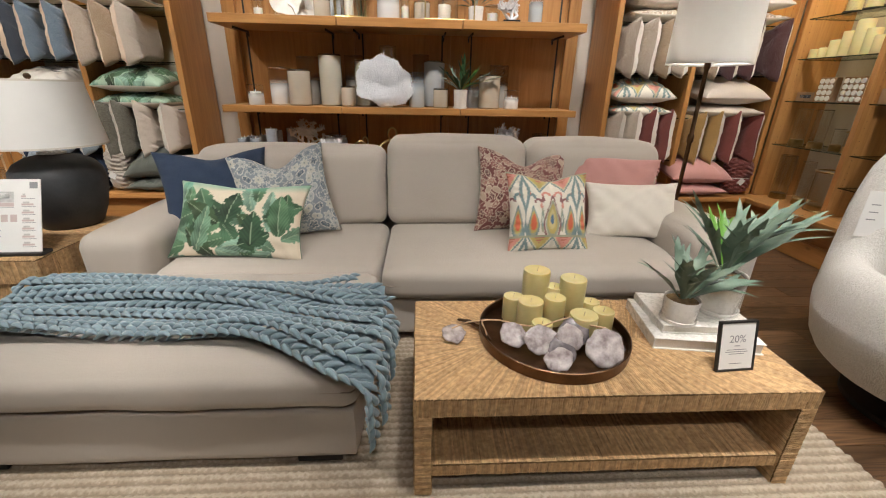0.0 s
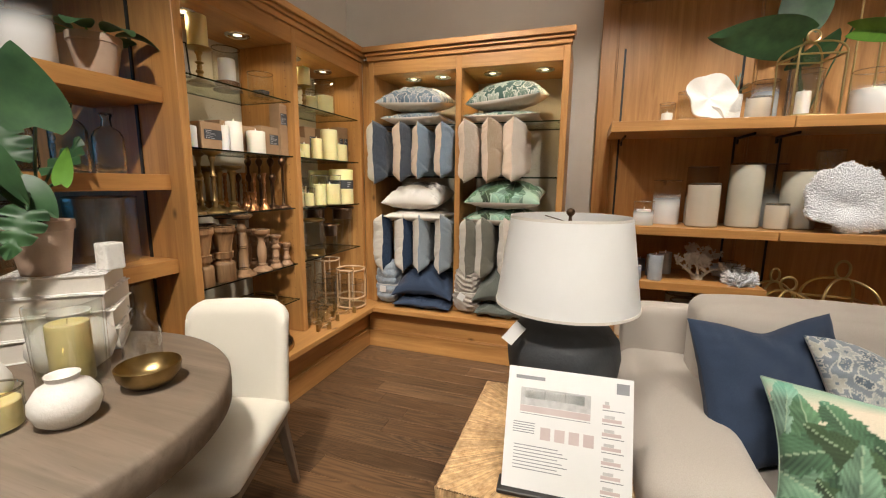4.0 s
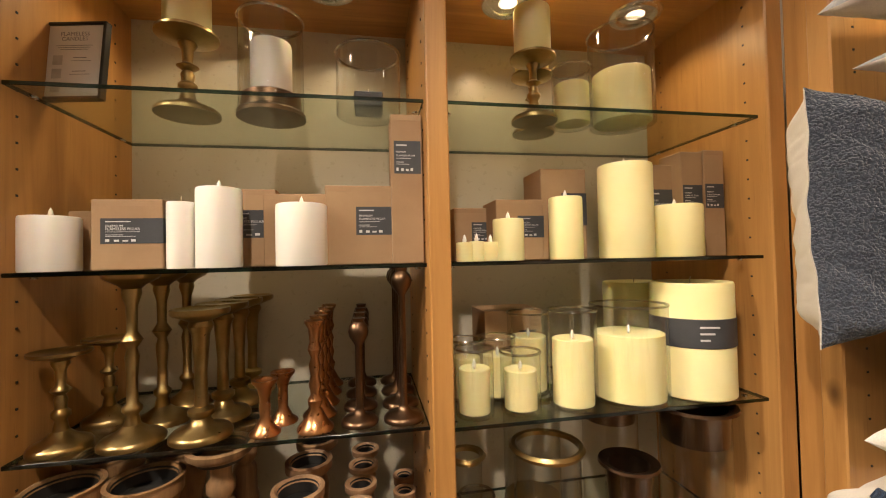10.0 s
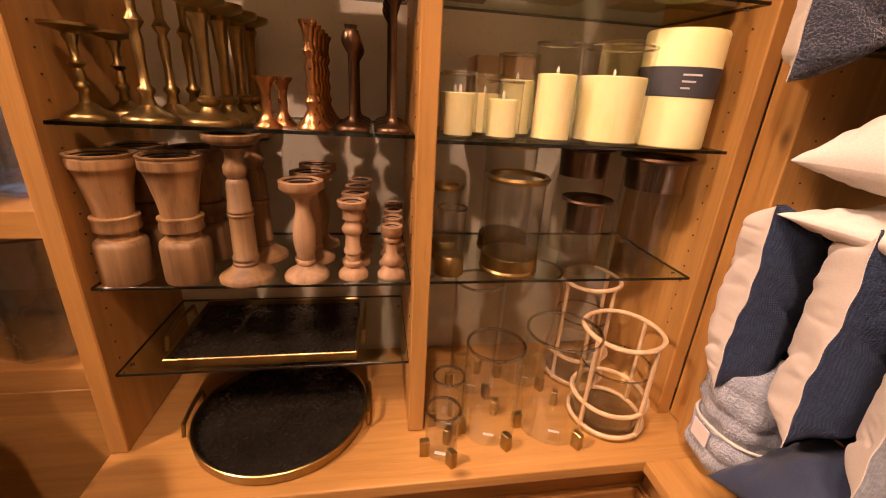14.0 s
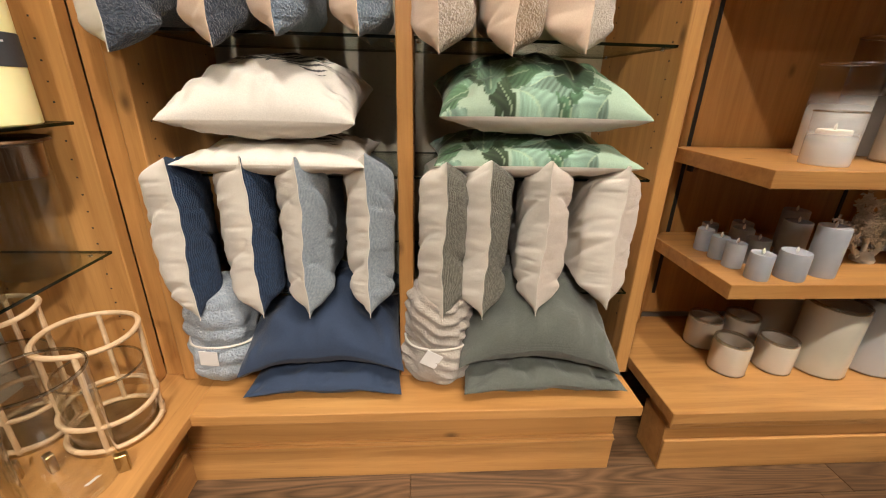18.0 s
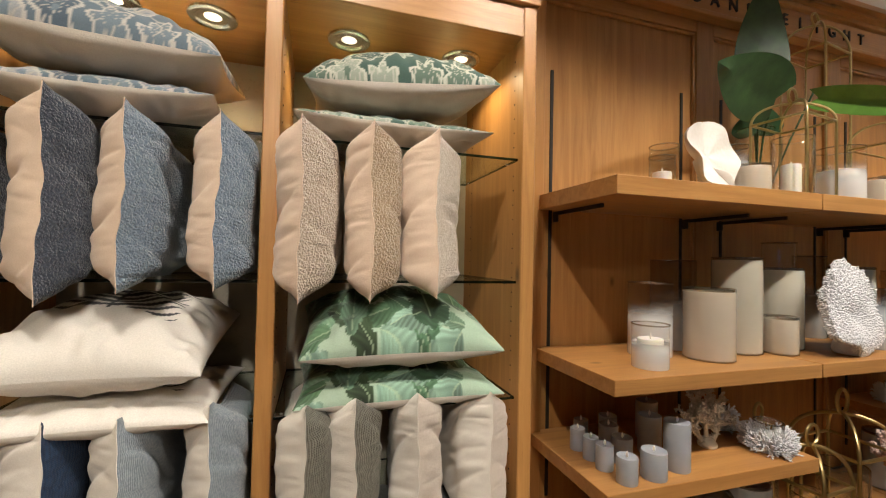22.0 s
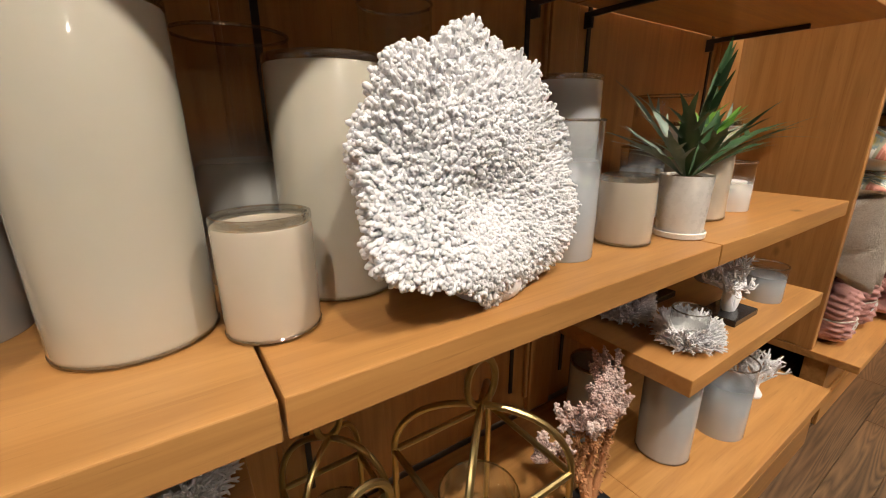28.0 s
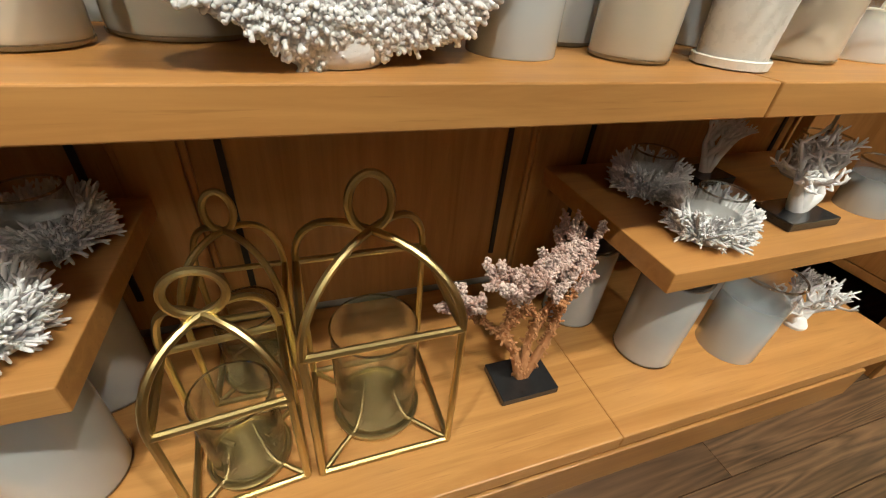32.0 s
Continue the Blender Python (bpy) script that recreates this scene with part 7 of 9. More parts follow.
for a in (box(-0.15, -0.145, -0.23, 0.23, 0.0, 0.026, 0.002), box(0.145, 0.15, -0.23, 0.23, 0.0, 0.026, 0.002), box(-0.1448, 0.1448, -0.23, -0.2255, 0.0, 0.026, 0.002), box(-0.1448, 0.1448, 0.2255, 0.23, 0.0, 0.026, 0.002)):
    part("rim", a, BRASS, tr, "brass rim")
tray_handle(tr, 0, -0.245, 0.09, "x", BRASS)
tray_handle(tr, 0, 0.245, 0.09, "x", BRASS)
rt_ = thing("round_tray", (-3.46, 2.44, GB), "round dark tray with brass rim and side handles", "tray")
part("plate", lathe([(0, 0.004), (0.218, 0.004), (0.222, 0.006), (0.222, 0.014), (0, 0.014)], 64), DARK_TRAY, rt_, smooth=True)
part("rim", lathe([(0.2225, 0.0), (0.23, 0.004), (0.232, 0.03), (0.229, 0.032), (0.224, 0.03), (0.2225, 0.0)], 64), BRASS, rt_, "brass rim", True)
tray_handle(rt_, 0, 0.236, 0.07, "x", BRASS)
tray_handle(rt_, 0, -0.236, 0.07, "x", BRASS)

# ---- left cabinet, second bay (y 2.83 to 3.55) ----
turned("candlestick", (-3.49, 3.055, G1), brass_stick(0.15, 0.052, 0.052), BRASS, SB)
turned("candlestick", (-3.58, 3.09, G1), brass_stick(0.15, 0.052, 0.052), BRASS, SB)
candle((-3.49, 3.055, G1 + 0.147), 0.042, 0.115, WAX_I, "ivory flameless candle on a brass candlestick")
candle((-3.58, 3.09, G1 + 0.147), 0.042, 0.10, WAX_I, "ivory flameless candle on a brass candlestick")
GC = "ivory candle in a clear glass cylinder on the shelf"
jar_candle((-3.52, 3.165, G1), 0.046, 0.142, 0.72, WAX_I, GC, group="glass candles")
jar_candle((-3.50, 3.285, G1), 0.075, 0.225, 0.56, WAX_I, GC, group="glass candles", inset=0.008)
IP = "ivory flameless pillar candle in front of cartons"
for y, r, h in ((2.872, 0.018, 0.04), (2.898, 0.016, 0.042), (2.928, 0.02, 0.04), (2.968, 0.033, 0.088), (3.10, 0.036, 0.135), (3.245, 0.058, 0.208), (3.37, 0.058, 0.117)):
    candle((-3.44, y, G2), r, h, WAX_I, IP, group="ivory pillar candles")
for y, x, w, h in ((2.93, -3.64, 0.10, 0.13), (3.02, -3.56, 0.115, 0.14), (3.135, -3.57, 0.115, 0.215), (3.345, -3.55, 0.14, 0.225)):
    carton((x, y, G2), w, 0.11, h, KB, 90)
carton((-3.50, 3.44, G2), 0.058, 0.075, 0.25, "tall narrow kraft carton with a charcoal label", 90, lz=(0.45, 0.68), lw=(0.05, 0.95))
carton((-3.50, 3.50, G2), 0.056, 0.075, 0.255, "tall narrow kraft carton with a charcoal label", 90, lz=(0.45, 0.68), lw=(0.05, 0.95))
for y, x, r, h in ((2.885, -3.435, 0.04, 0.138), (2.985, -3.435, 0.042, 0.125), (2.89, -3.53, 0.04, 0.138), (2.965, -3.53, 0.042, 0.14), (3.105, -3.435, 0.051, 0.208), (3.05, -3.55, 0.05, 0.19), (3.25, -3.45, 0.082, 0.212)):
    jar_candle((x, y, G3 - 0.008), r, h, 0.70, WAX_I, GC, group="glass candles", inset=0.007)
big = candle((-3.465, 3.425, G3 - 0.008), 0.088, 0.258, WAX_I, "large ivory pillar candle with a charcoal paper band", False)
part("paper_band", lathe([(0.0885, 0.115), (0.0895, 0.116), (0.0895, 0.178), (0.0885, 0.179)], 48), LABEL, big, "charcoal paper band", True)
for k in range(3):
    part("print_line", moved(box(-0.02, 0.02 - 0.01 * k, -0.0902, -0.0896, 0.16 - 0.014 * k, 0.164 - 0.014 * k), pose(0, 0, 0, 0, 0, 72)), INK, big)
candle((-3.64, 3.40, G3 - 0.008), 0.082, 0.25, WAX_I, "large ivory pillar candle at the back of the shelf", False)
carton((-3.66, 3.03, G3 - 0.008), 0.15, 0.13, 0.19, KB, 90, lw=(0.6, 0.9))


def brass_hurricane(at, r, h, foot=True, rim=False, words="clear glass hurricane with a brass base on a glass shelf"):
    t = thing("brass_hurricane", at, words, "hurricane", "brass hurricanes")
    if foot:
        part("base", lathe([(0, 0), (r * 1.06, 0), (r * 1.08, 0.008), (r * 1.03, 0.014), (r * 1.05, 0.02), (r * 1.02, 0.045), (r * 0.9, 0.05), (0, 0.04)], 40), BRASS, t, "stepped brass base", True)
    glass_tube(t, r, h, CLEAR, 0.012)
    if rim:
        part("rim", lathe([(r - 0.004, h + 0.006), (r + 0.006, h + 0.004), (r + 0.010, h + 0.012), (r + 0.004, h + 0.018), (r - 0.004, h + 0.016), (r - 0.004, h + 0.006)], 40), BRASS, t, "brass rim", True)
    return t


G4B = 0.8005
brass_hurricane((-3.44, 2.885, G4B), 0.036, 0.16)
brass_hurricane((-3.55, 2.89, G4B), 0.036, 0.19, rim=True)
brass_hurricane((-3.46, 3.05, G4B), 0.072, 0.235, rim=True)
brass_hurricane((-3.62, 3.08, G4B), 0.072, 0.30, rim=True)
for y, x, r, h in ((3.24, -3.45, 0.05, 0.19), (3.42, -3.46, 0.075, 0.30), (3.30, -3.62, 0.07, 0.30)):
    t = thing("cup_hurricane", (x, y, G4B), "clear glass hurricane with a hanging dark metal cup", "hurricane", "cup hurricanes")
    glass_tube(t, r, h, CLEAR)
    part("cup", lathe([(r + 0.016, h + 0.004), (r + 0.014, h + 0.010), (r - 0.006, h + 0.004), (r - 0.010, h - 0.07), (0, h - 0.072), (0, h - 0.076), (r - 0.006, h - 0.074), (r - 0.002, h), (r + 0.016, h + 0.004)], 40), BRONZE, t, "dark bronze candle cup", True)


def footed_glass(at, r, h, words="clear glass cylinder on small brass feet"):
    t = thing("footed_hurricane", at, words, "hurricane", "footed hurricanes")
    glass_tube(t, r, h, FOOTED, 0.018, lip_r=0.004)
    for k in range(3):
        a = 2 * math.pi * k / 3 + 0.5
        part("foot", moved(box(-0.012, 0.014, -0.009, 0.009, 0.0, 0.05, 0.002), pose(r * math.cos(a), r * math.sin(a), 0, 0, 0, math.degrees(a))), BRASS, t, "angular brass foot")
    part("price_sticker", moved(box(-0.014, 0.014, -0.0004, 0.0004, 0, 0.022), pose(r * 0.55, -r * 0.1, 0.032, 60, 0, 70)), PAPER, t, "small white price sticker")
    return t


footed_glass((-3.28, 2.865, GB), 0.042, 0.13)
footed_glass((-3.38, 2.895, GB), 0.042, 0.15)
footed_glass((-3.345, 3.005, GB), 0.074, 0.27)
footed_glass((-3.35, 3.19, GB), 0.096, 0.30)
footed_glass((-3.54, 3.0, GB), 0.07, 0.36)
footed_glass((-3.57, 3.18, GB), 0.08, 0.38)


def rattan_hurricane(at, r, h):
    t = thing("rattan_hurricane", at, "glass hurricane caged in pale rattan rings and uprights", "hurricane", "rattan hurricanes")
    glass_tube(t, r - 0.010, h * 0.62, CLEAR, 0.01)
    part("base_disc", lathe([(0, 0), (r, 0), (r + 0.002, 0.006), (r, 0.012), (0, 0.012)], 40), BRASS, t, smooth=True)
    for z in (0.018, h * 0.30, h):
        part("ring", tube([(r * math.cos(a), r * math.sin(a), z + 0.002 * math.sin(3 * a)) for a in np.linspace(0, 2 * math.pi, 40, endpoint=False)], 0.0065, 8, True), RATTAN, t, "pale rattan ring", True)
    for k in range(4):
        a = 2 * math.pi * k / 4 + 0.4
        part("upright", tube([(r * math.cos(a), r * math.sin(a), z) for z in (0.01, h * 0.5, h)], 0.006, 8), RATTAN, t, "pale rattan upright", True)
    return t


rattan_hurricane((-3.37, 3.375, GB), 0.105, 0.30)
rattan_hurricane((-3.58, 3.37, GB), 0.095, 0.36)

# ---- corals and plants ----


class Blob:
    """Collects many small rounded pieces for one mesh."""

    def __init__(self):
        self.v, self.f = [], []

    def finger(self, a, b, r0, r1, n=5, tip=1.0):
        d = b - a
        if d.length < 1e-6:
            return
        dn = d.normalized()
        s = dn.cross(Vector((0.31, 0.17, 0.93)))
        s.normalize()
        o = dn.cross(s)
        base = len(self.v)
        for t, r in ((0.0, r0), (0.55, (r0 + r1) / 2), (0.85, r1 * tip), (1.0, r1 * tip * 0.55)):
            c = a + d * t
            for k in range(n):
                q = 2 * math.pi * k / n
                self.v.append(c + (s * math.cos(q) + o * math.sin(q)) * r)
        for j in range(3):
            for k in range(n):
                i = base + j * n + k
                i2 = base + j * n + (k + 1) % n
                self.f.append((i, i2, i2 + n, i + n))
        self.f.append(tuple(base + 3 * n + k for k in range(n)))

    def done(self, name, m, parent, label=""):
        return big_mesh(name, self.v, self.f, m, parent, label)


def plate_coral(at, w, h, words, seed=3, count=4600, rz=0.0, rx=0.0):
    """A fan-shaped coral: a lumpy plate with a hollow, from which blunt knobs and fingers spread on all sides."""
    t = thing("coral_plate", at, words, "coral", rz=rz, rx=rx)
    rg = random.Random(seed)
    cx, cz = 0.028, h * 0.36

    def rim(a):
        c, s = math.cos(a), math.sin(a)
        base = 1.0 + 0.035 * math.sin(3 * a + 1) + 0.035 * math.sin(7 * a + seed) + 0.03 * math.sin(11 * a + 2)
        ex = (w / 2 - 0.03) if c > 0 else (w / 2 - 0.022)
        up = (h - cz - 0.02) if s > 0 else cz - 0.012
        r = base * ex * up / math.sqrt((up * c) ** 2 + (ex * s) ** 2)
        r *= 1.0 - 0.10 * math.exp(-((a - 0.75) / 0.25) ** 2) + 0.10 * math.exp(-((a - 0.05) / 0.3) ** 2) + 0.04 * math.exp(-((a - 1.25) / 0.3) ** 2) + 0.03 * math.exp(-((a - 2.35) / 0.45) ** 2) + 0.10 * math.exp(-((a - 5.55) / 0.3) ** 2)
        return r * (1.0 - 0.20 * math.exp(-((a - 3.98) / 0.38) ** 2) - 0.10 * math.exp(-((a - 5.15) / 0.2) ** 2))

    def front(x, z):
        """How far the lumpy front stands behind the plane of the root."""
        hollow = 0.026 * math.exp(-((x - 0.02) ** 2 / 0.004 + (z - h * 0.41) ** 2 / 0.0026))
        ledge = -0.050 * math.exp(-((z - h * 0.16) / (h * 0.15)) ** 2) * math.exp(-(x / 0.13) ** 2)
        lean = 0.055 * max(0.0, z / h - 0.35)
        return 0.012 + hollow + ledge + lean + 0.014 * math.sin(19 * x + 1) * math.sin(23 * z)

    def thick(q, z):
        return 0.010 + 0.045 * max(0.0, 1 - q * q) * (1.55 - 1.2 * z / h)

    b = Blob()
    for i in range(count):
        q = math.sqrt((i + 0.5) / count)
        a = (i * 2.399963 + rg.uniform(-0.04, 0.04)) % (2 * math.pi)
        q = max(0.0, min(1.0, q + rg.uniform(-0.015, 0.015)))
        r = rim(a) * q
        x, z = cx + r * math.cos(a), cz + r * math.sin(a)
        p = Vector((x, front(x, z) + rg.uniform(-0.003, 0.003), z))
        out = Vector((math.cos(a), 0, math.sin(a)))
        flat_q = min(1.0, q * 1.15) ** 1.3
        d = (out * (0.05 + 1.0 * flat_q) + Vector((0, -1, 0)) * (1.15 - 0.75 * flat_q) + Vector([rg.uniform(-0.3, 0.3) for _ in range(3)])).normalized()
        ln = (0.0050 + 0.0070 * flat_q) * rg.uniform(0.5, 1.5)
        tip = 0.0029 * rg.uniform(0.8, 1.35)
        b.finger(p - d * 0.005, p + d * ln, 0.0031, tip, 6, 1.15)
        for _ in range(rg.choice((0, 1, 1, 2)) if q > 0.25 else 0):
            side = (d + Vector([rg.uniform(-0.9, 0.9) for _ in range(3)])).normalized()
            s0 = p + d * ln * rg.uniform(0.2, 0.8)
            b.finger(s0, s0 + side * 0.0075, 0.0028, 0.0027, 5, 1.15)
        if i % 3 == 0 and q > 0.3:
            pb = p + Vector((0, thick(q, z), 0))
            db = (out * 0.9 + Vector((0, 0.8, 0)) + Vector([rg.uniform(-0.3, 0.3) for _ in range(3)])).normalized()
            b.finger(pb - db * 0.004, pb + db * 0.013, 0.005, 0.004, 5, 1.1)
        if q > 0.93:
            for _ in range(3):
                e0 = p + Vector((0, rg.uniform(0, thick(q, z) + 0.012), 0))
                ed = (out + Vector([rg.uniform(-0.5, 0.5) for _ in range(3)])).normalized()
                b.finger(e0 - ed * 0.006, e0 + ed * rg.uniform(0.005, 0.014), 0.0042, 0.0034, 6, 1.15)
    b.done("coral_growth", CORAL, t)["kind"] = "stuff"
    pts = []
    for a in np.linspace(0, 2 * math.pi, 65)[:-1]:
        row = []
        for k, q in enumerate(list(np.linspace(0.02, 0.97, 12)) + list(np.linspace(0.95, 0.02, 9))):
            r = rim(a) * q
            x, z = cx + r * math.cos(a), cz + r * math.sin(a)
            row.append((x, front(x, z) if k < 12 else front(x, z) + thick(q, z), z))
        pts.append(row)
    part("plate", grid_mesh(pts, True), CORAL, t, smooth=True, sharp=2.0)
    part("root", lathe([(0, 0), (0.052, 0), (0.058, 0.006), (0.062, 0.02), (0.056, 0.045), (0.045, 0.07), (0, 0.09)], 20, 0.035, 0.035), CORAL, t, "cut stem of the coral", True)
    return t


def tree_coral(at, h, words, m, seed=1, levels=4, spread=0.75, r0=0.016, block=True, knobs=0, flat=0.45, rz=0.0, lean=0.0, root=0.12, group="", tips=None, turn=0.0, blk=(0.13, 0.10)):
    """A branching coral, on a small dark stone block or on its own root."""
    t = thing("branch_coral", at, words, "coral", group, rz=rz)
    rg = random.Random(seed)
    z0 = 0.0
    if block:
        part("block", box(-blk[0] / 2, blk[0] / 2, -blk[1] / 2, blk[1] / 2, 0, 0.022, 0.002), MARBLE, t, "polished black stone block")
        z0 = 0.021
    b, kn, ki = Blob(), Blob(), Blob()

    def grow(p, d, ln, r, level):
        e = p + d * ln
        b.finger(p, e, r, r * 0.75, 6, 1.0)
        if knobs:
            for _ in range(knobs):
                q = p + d * ln * rg.random()
                nd = Vector([rg.gauss(0, 1) for _ in range(3)]).normalized()
                (kn if level < levels - 3 else ki).finger(q, q + nd * (r + 0.007 * rg.uniform(0.5, 1.4)), 0.0029, 0.0027, 5, 1.2)
        if level == 0:
            return
        for k in range(rg.choice((2, 2, 3) if knobs else (2, 3, 3))):
            v = Vector((rg.uniform(-1, 1), rg.uniform(-1, 1) * flat, rg.uniform(-0.2, 0.9))) * spread
            grow(e - d * r * 0.5, (d * 0.8 + v).normalized(), ln * rg.uniform(0.62, 0.9), r * 0.68, level - 1)

    trunk = h * 0.27
    for k in range(3):
        grow(Vector((0.006 * k - 0.006, 0, z0 - 0.002)), Vector((lean + (k - 1) * 0.45 * spread, 0.1 * (k % 2), 1)).normalized(), trunk, r0, levels)
    b.done("branching", m, t)["kind"] = "stuff"
    if knobs:
        kn.done("knobbly_coat", tips or m, t)["kind"] = "stuff"
        ki.done("knobbly_core", m, t)["kind"] = "stuff"
    if not block:
        part("root", lathe([(0, 0), (root * 0.28, 0), (root * 0.3, 0.01), (root * 0.2, 0.03), (0, 0.04)], 14), m, t, smooth=True)
    return t


def cup_glass(parent, r, h, z, wall=0.0035):
    """A drinking-glass cup with a heavy base."""
    prof = [(0, z), (r - 0.006, z), (r - 0.001, z + 0.004), (r, z + 0.012), (r, z + h - 0.002), (r - wall / 2, z + h), (r - wall, z + h - 0.002), (r - wall, z + 0.022), (r - 0.010, z + 0.014), (0, z + 0.012)]
    g = part("cup", lathe(prof, 44), CUP_GLASS, parent, "clear glass cup", True, sharp=0.9)
    g.visible_shadow = False
    lip = part("lip", tube([((r - wall / 2) * math.cos(a), (r - wall / 2) * math.sin(a), z + h) for a in np.linspace(0, 2 * math.pi, 44, endpoint=False)], 0.0022, 6, True), LIP, g, "rounded glass lip", True)
    lip.visible_shadow = False
    return g


def coral_votive(at, r, words, seed=1, m=None):
    """A clear votive glass ringed by spiky coral."""
    t = thing("coral_votive", at, words, "votive holder", "coral votives")
    rg = random.Random(seed)
    b = Blob()
    for i in range(520):
        a = rg.uniform(0, 2 * math.pi)
        k = rg.random()
        p = Vector((r * 0.66 * math.cos(a), r * 0.66 * math.sin(a), 0.006 + 0.05 * k))
        d = Vector((math.cos(a) * rg.uniform(0.5, 1.2), math.sin(a) * rg.uniform(0.5, 1.2), rg.uniform(-0.2, 0.9) + 0.7 * k)).normalized()
        ln = r * rg.uniform(0.26, 0.56)
        b.finger(p, p + d * ln, 0.0046, 0.0026, 5, 1.1)
        for _ in range(rg.choice((0, 1, 1, 2))):
            s = (d + Vector([rg.uniform(-0.8, 0.8) for _ in range(3)])).normalized()
            b.finger(p + d * ln * 0.6, p + d * ln * 0.6 + s * r * rg.uniform(0.14, 0.24), 0.0028, 0.0019, 5, 1.1)
    b.done("spiky_coat", m or CORAL, t)["kind"] = "stuff"
    part("coral_base", lathe([(0, 0), (r * 0.62, 0), (r * 0.74, 0.012), (r * 0.72, 0.05), (r * 0.62, 0.058), (r * 0.6, 0.02), (0, 0.018)], 24), m or CORAL, t, smooth=True)
    cup_glass(t, r * 0.57, 0.088, 0.02)
    return t


def strip_leaf(points, widths, fold=0.25, n=5):
    """A leaf blade along points with its midrib sunk."""
    pts = [Vector(p) for p in points]
    rows = []
    for i, p in enumerate(pts):
        d = (pts[min(i + 1, len(pts) - 1)] - pts[max(i - 1, 0)]).normalized()
        s = d.cross(Vector((0, 0, 1)))
        if s.length < 0.08:
            s = d.cross(Vector((0, 1, 0.2)))
        s.normalize()
        u = s.cross(d).normalized()
        rows.append([p + s * widths[i] * k + u * abs(k) * widths[i] * fold for k in np.linspace(-1, 1, n)])
    return grid_mesh(rows)


def arc_points(base, direction, length, droop, n=9, curl=0.0):
    pts, p, d = [], Vector(base), Vector(direction).normalized()
    for i in range(n):
        pts.append(p.copy())
        d = (d + Vector((0, 0, -droop / n)) + Vector((curl / n, 0, 0))).normalized()
        p = p + d * (length / (n - 1))
    return pts


def staghorn(at, words, pot_r, pot_h, fronds, seed=1, saucer=True, square=False):
    """A potted staghorn fern: forked grey-green fronds from a white pot."""
    t = thing("potted_fern", at, words, "plant")
    part("pot", lathe([(0, 0.0), (pot_r * 0.86, 0), (pot_r * 0.88, 0.004), (pot_r, pot_h - 0.003), (pot_r * 0.985, pot_h), (pot_r * 0.93, pot_h - 0.002), (pot_r * 0.91, pot_h - 0.014), (0, pot_h - 0.014)], 36), CERAMIC, t, "white ceramic pot", True)
    if saucer:
        part("saucer", lathe([(pot_r * 0.88, 0.0), (pot_r * 1.0, 0.002), (pot_r * 1.02, 0.014), (pot_r * 0.98, 0.016), (pot_r * 0.93, 0.008)], 36), CERAMIC, t, smooth=True)
    part("moss", lathe([(0, pot_h - 0.004), (pot_r * 0.5, pot_h - 0.003), (pot_r * 0.9, pot_h - 0.012), (0, pot_h - 0.0135)], 20), SOIL, t, "brown dried moss", True)
    rg = random.Random(seed)
    for i, (dx, dy, dz, ln, wd, m) in enumerate(fronds):
        base = Vector((dx * 0.01, dy * 0.01, pot_h - 0.01))
        mid = arc_points(base, (dx, dy, dz), ln * 0.74, 0.35, 10)
        w = [wd * k for k in (0.16, 0.22, 0.32, 0.5, 0.75, 0.98, 0.95, 0.72, 0.62, 0.42)]
        bm = strip_leaf(mid, w, 0.3)
        for at_i, s, k in ((5, -1, 0.30), (6, 1, 0.34), (7, -1, 0.28), (8, 1, 0.22), (9, -0.35, 0.26), (9, 0.35, 0.20)):
            d = (mid[at_i] - mid[at_i - 1]).normalized()
            side = d.cross(Vector((0, 0, 1)))
            side = (side if side.length > 0.08 else d.cross(Vector((0, 1, 0.2)))).normalized()
            p0 = mid[at_i] - d * 0.012 + side * s * w[at_i] * 0.55
            tipp = arc_points(p0, d + side * s * 0.62 + Vector((0, 0, rg.uniform(-0.15, 0.3))), ln * k * rg.uniform(0.85, 1.15), 0.35, 6)
            bm = join(bm, strip_leaf(tipp, [wd * 0.36, wd * 0.34, wd * 0.27, wd * 0.2, wd * 0.12, wd * 0.02], 0.2))
        part("frond", bm, m, t, "forked green frond" if m is FERN else "fresh green frond", True, sharp=2.0)
    return t


def split_leaf(parent, stalk, centre, along, across, length, width, m, cuts=5, label="split monstera leaf", blunt=0.0, fold=0.10):
    """A heart-shaped leaf with deep cuts between its ribs, cupped a little, on a curved stalk."""
    c, d, sd = Vector(centre), Vector(along).normalized(), Vector(across).normalized()
    up = d.cross(sd).normalized()
    top = c - d * length * 0.42
    part("stem", tube([Vector(stalk), Vector(stalk).lerp(top, 0.5) + Vector((0, 0, 0.06)), top - d * 0.02 + Vector((0, 0, 0.03)), top], 0.0045, 6), LEAF, parent, "green leaf stalk", True)
    rows_l = []
    for i in range(41):
        k = i / 40
        w = width * math.sin(math.pi * (0.06 + 0.94 * k) ** (0.62 + 0.2 * blunt)) ** (0.8 - 0.35 * blunt)
        gap = 0.5 + 0.5 * math.cos(k * cuts * 2 * math.pi)
        edge_w = w * (1 - 0.55 * (gap ** 6) * (0.12 < k < 0.93) * (cuts > 0))
        row = []
        for q in np.linspace(-1, 1, 13):
            x = (edge_w if abs(q) > 0.45 else w) * q
            row.append(top + d * (length * k - 0.10 * length * abs(q) * (1 - k) + 0.16 * (1 - blunt) * length * abs(q) ** 1.5 * k) + sd * x + up * (-fold * abs(x) + 0.008 * math.sin(k * cuts * 2 * math.pi) * abs(q) - 0.25 * length * (k - 0.4) ** 2))
        rows_l.append(row)
    part("leaf", grid_mesh(rows_l), m, parent, label, True, sharp=2.0)


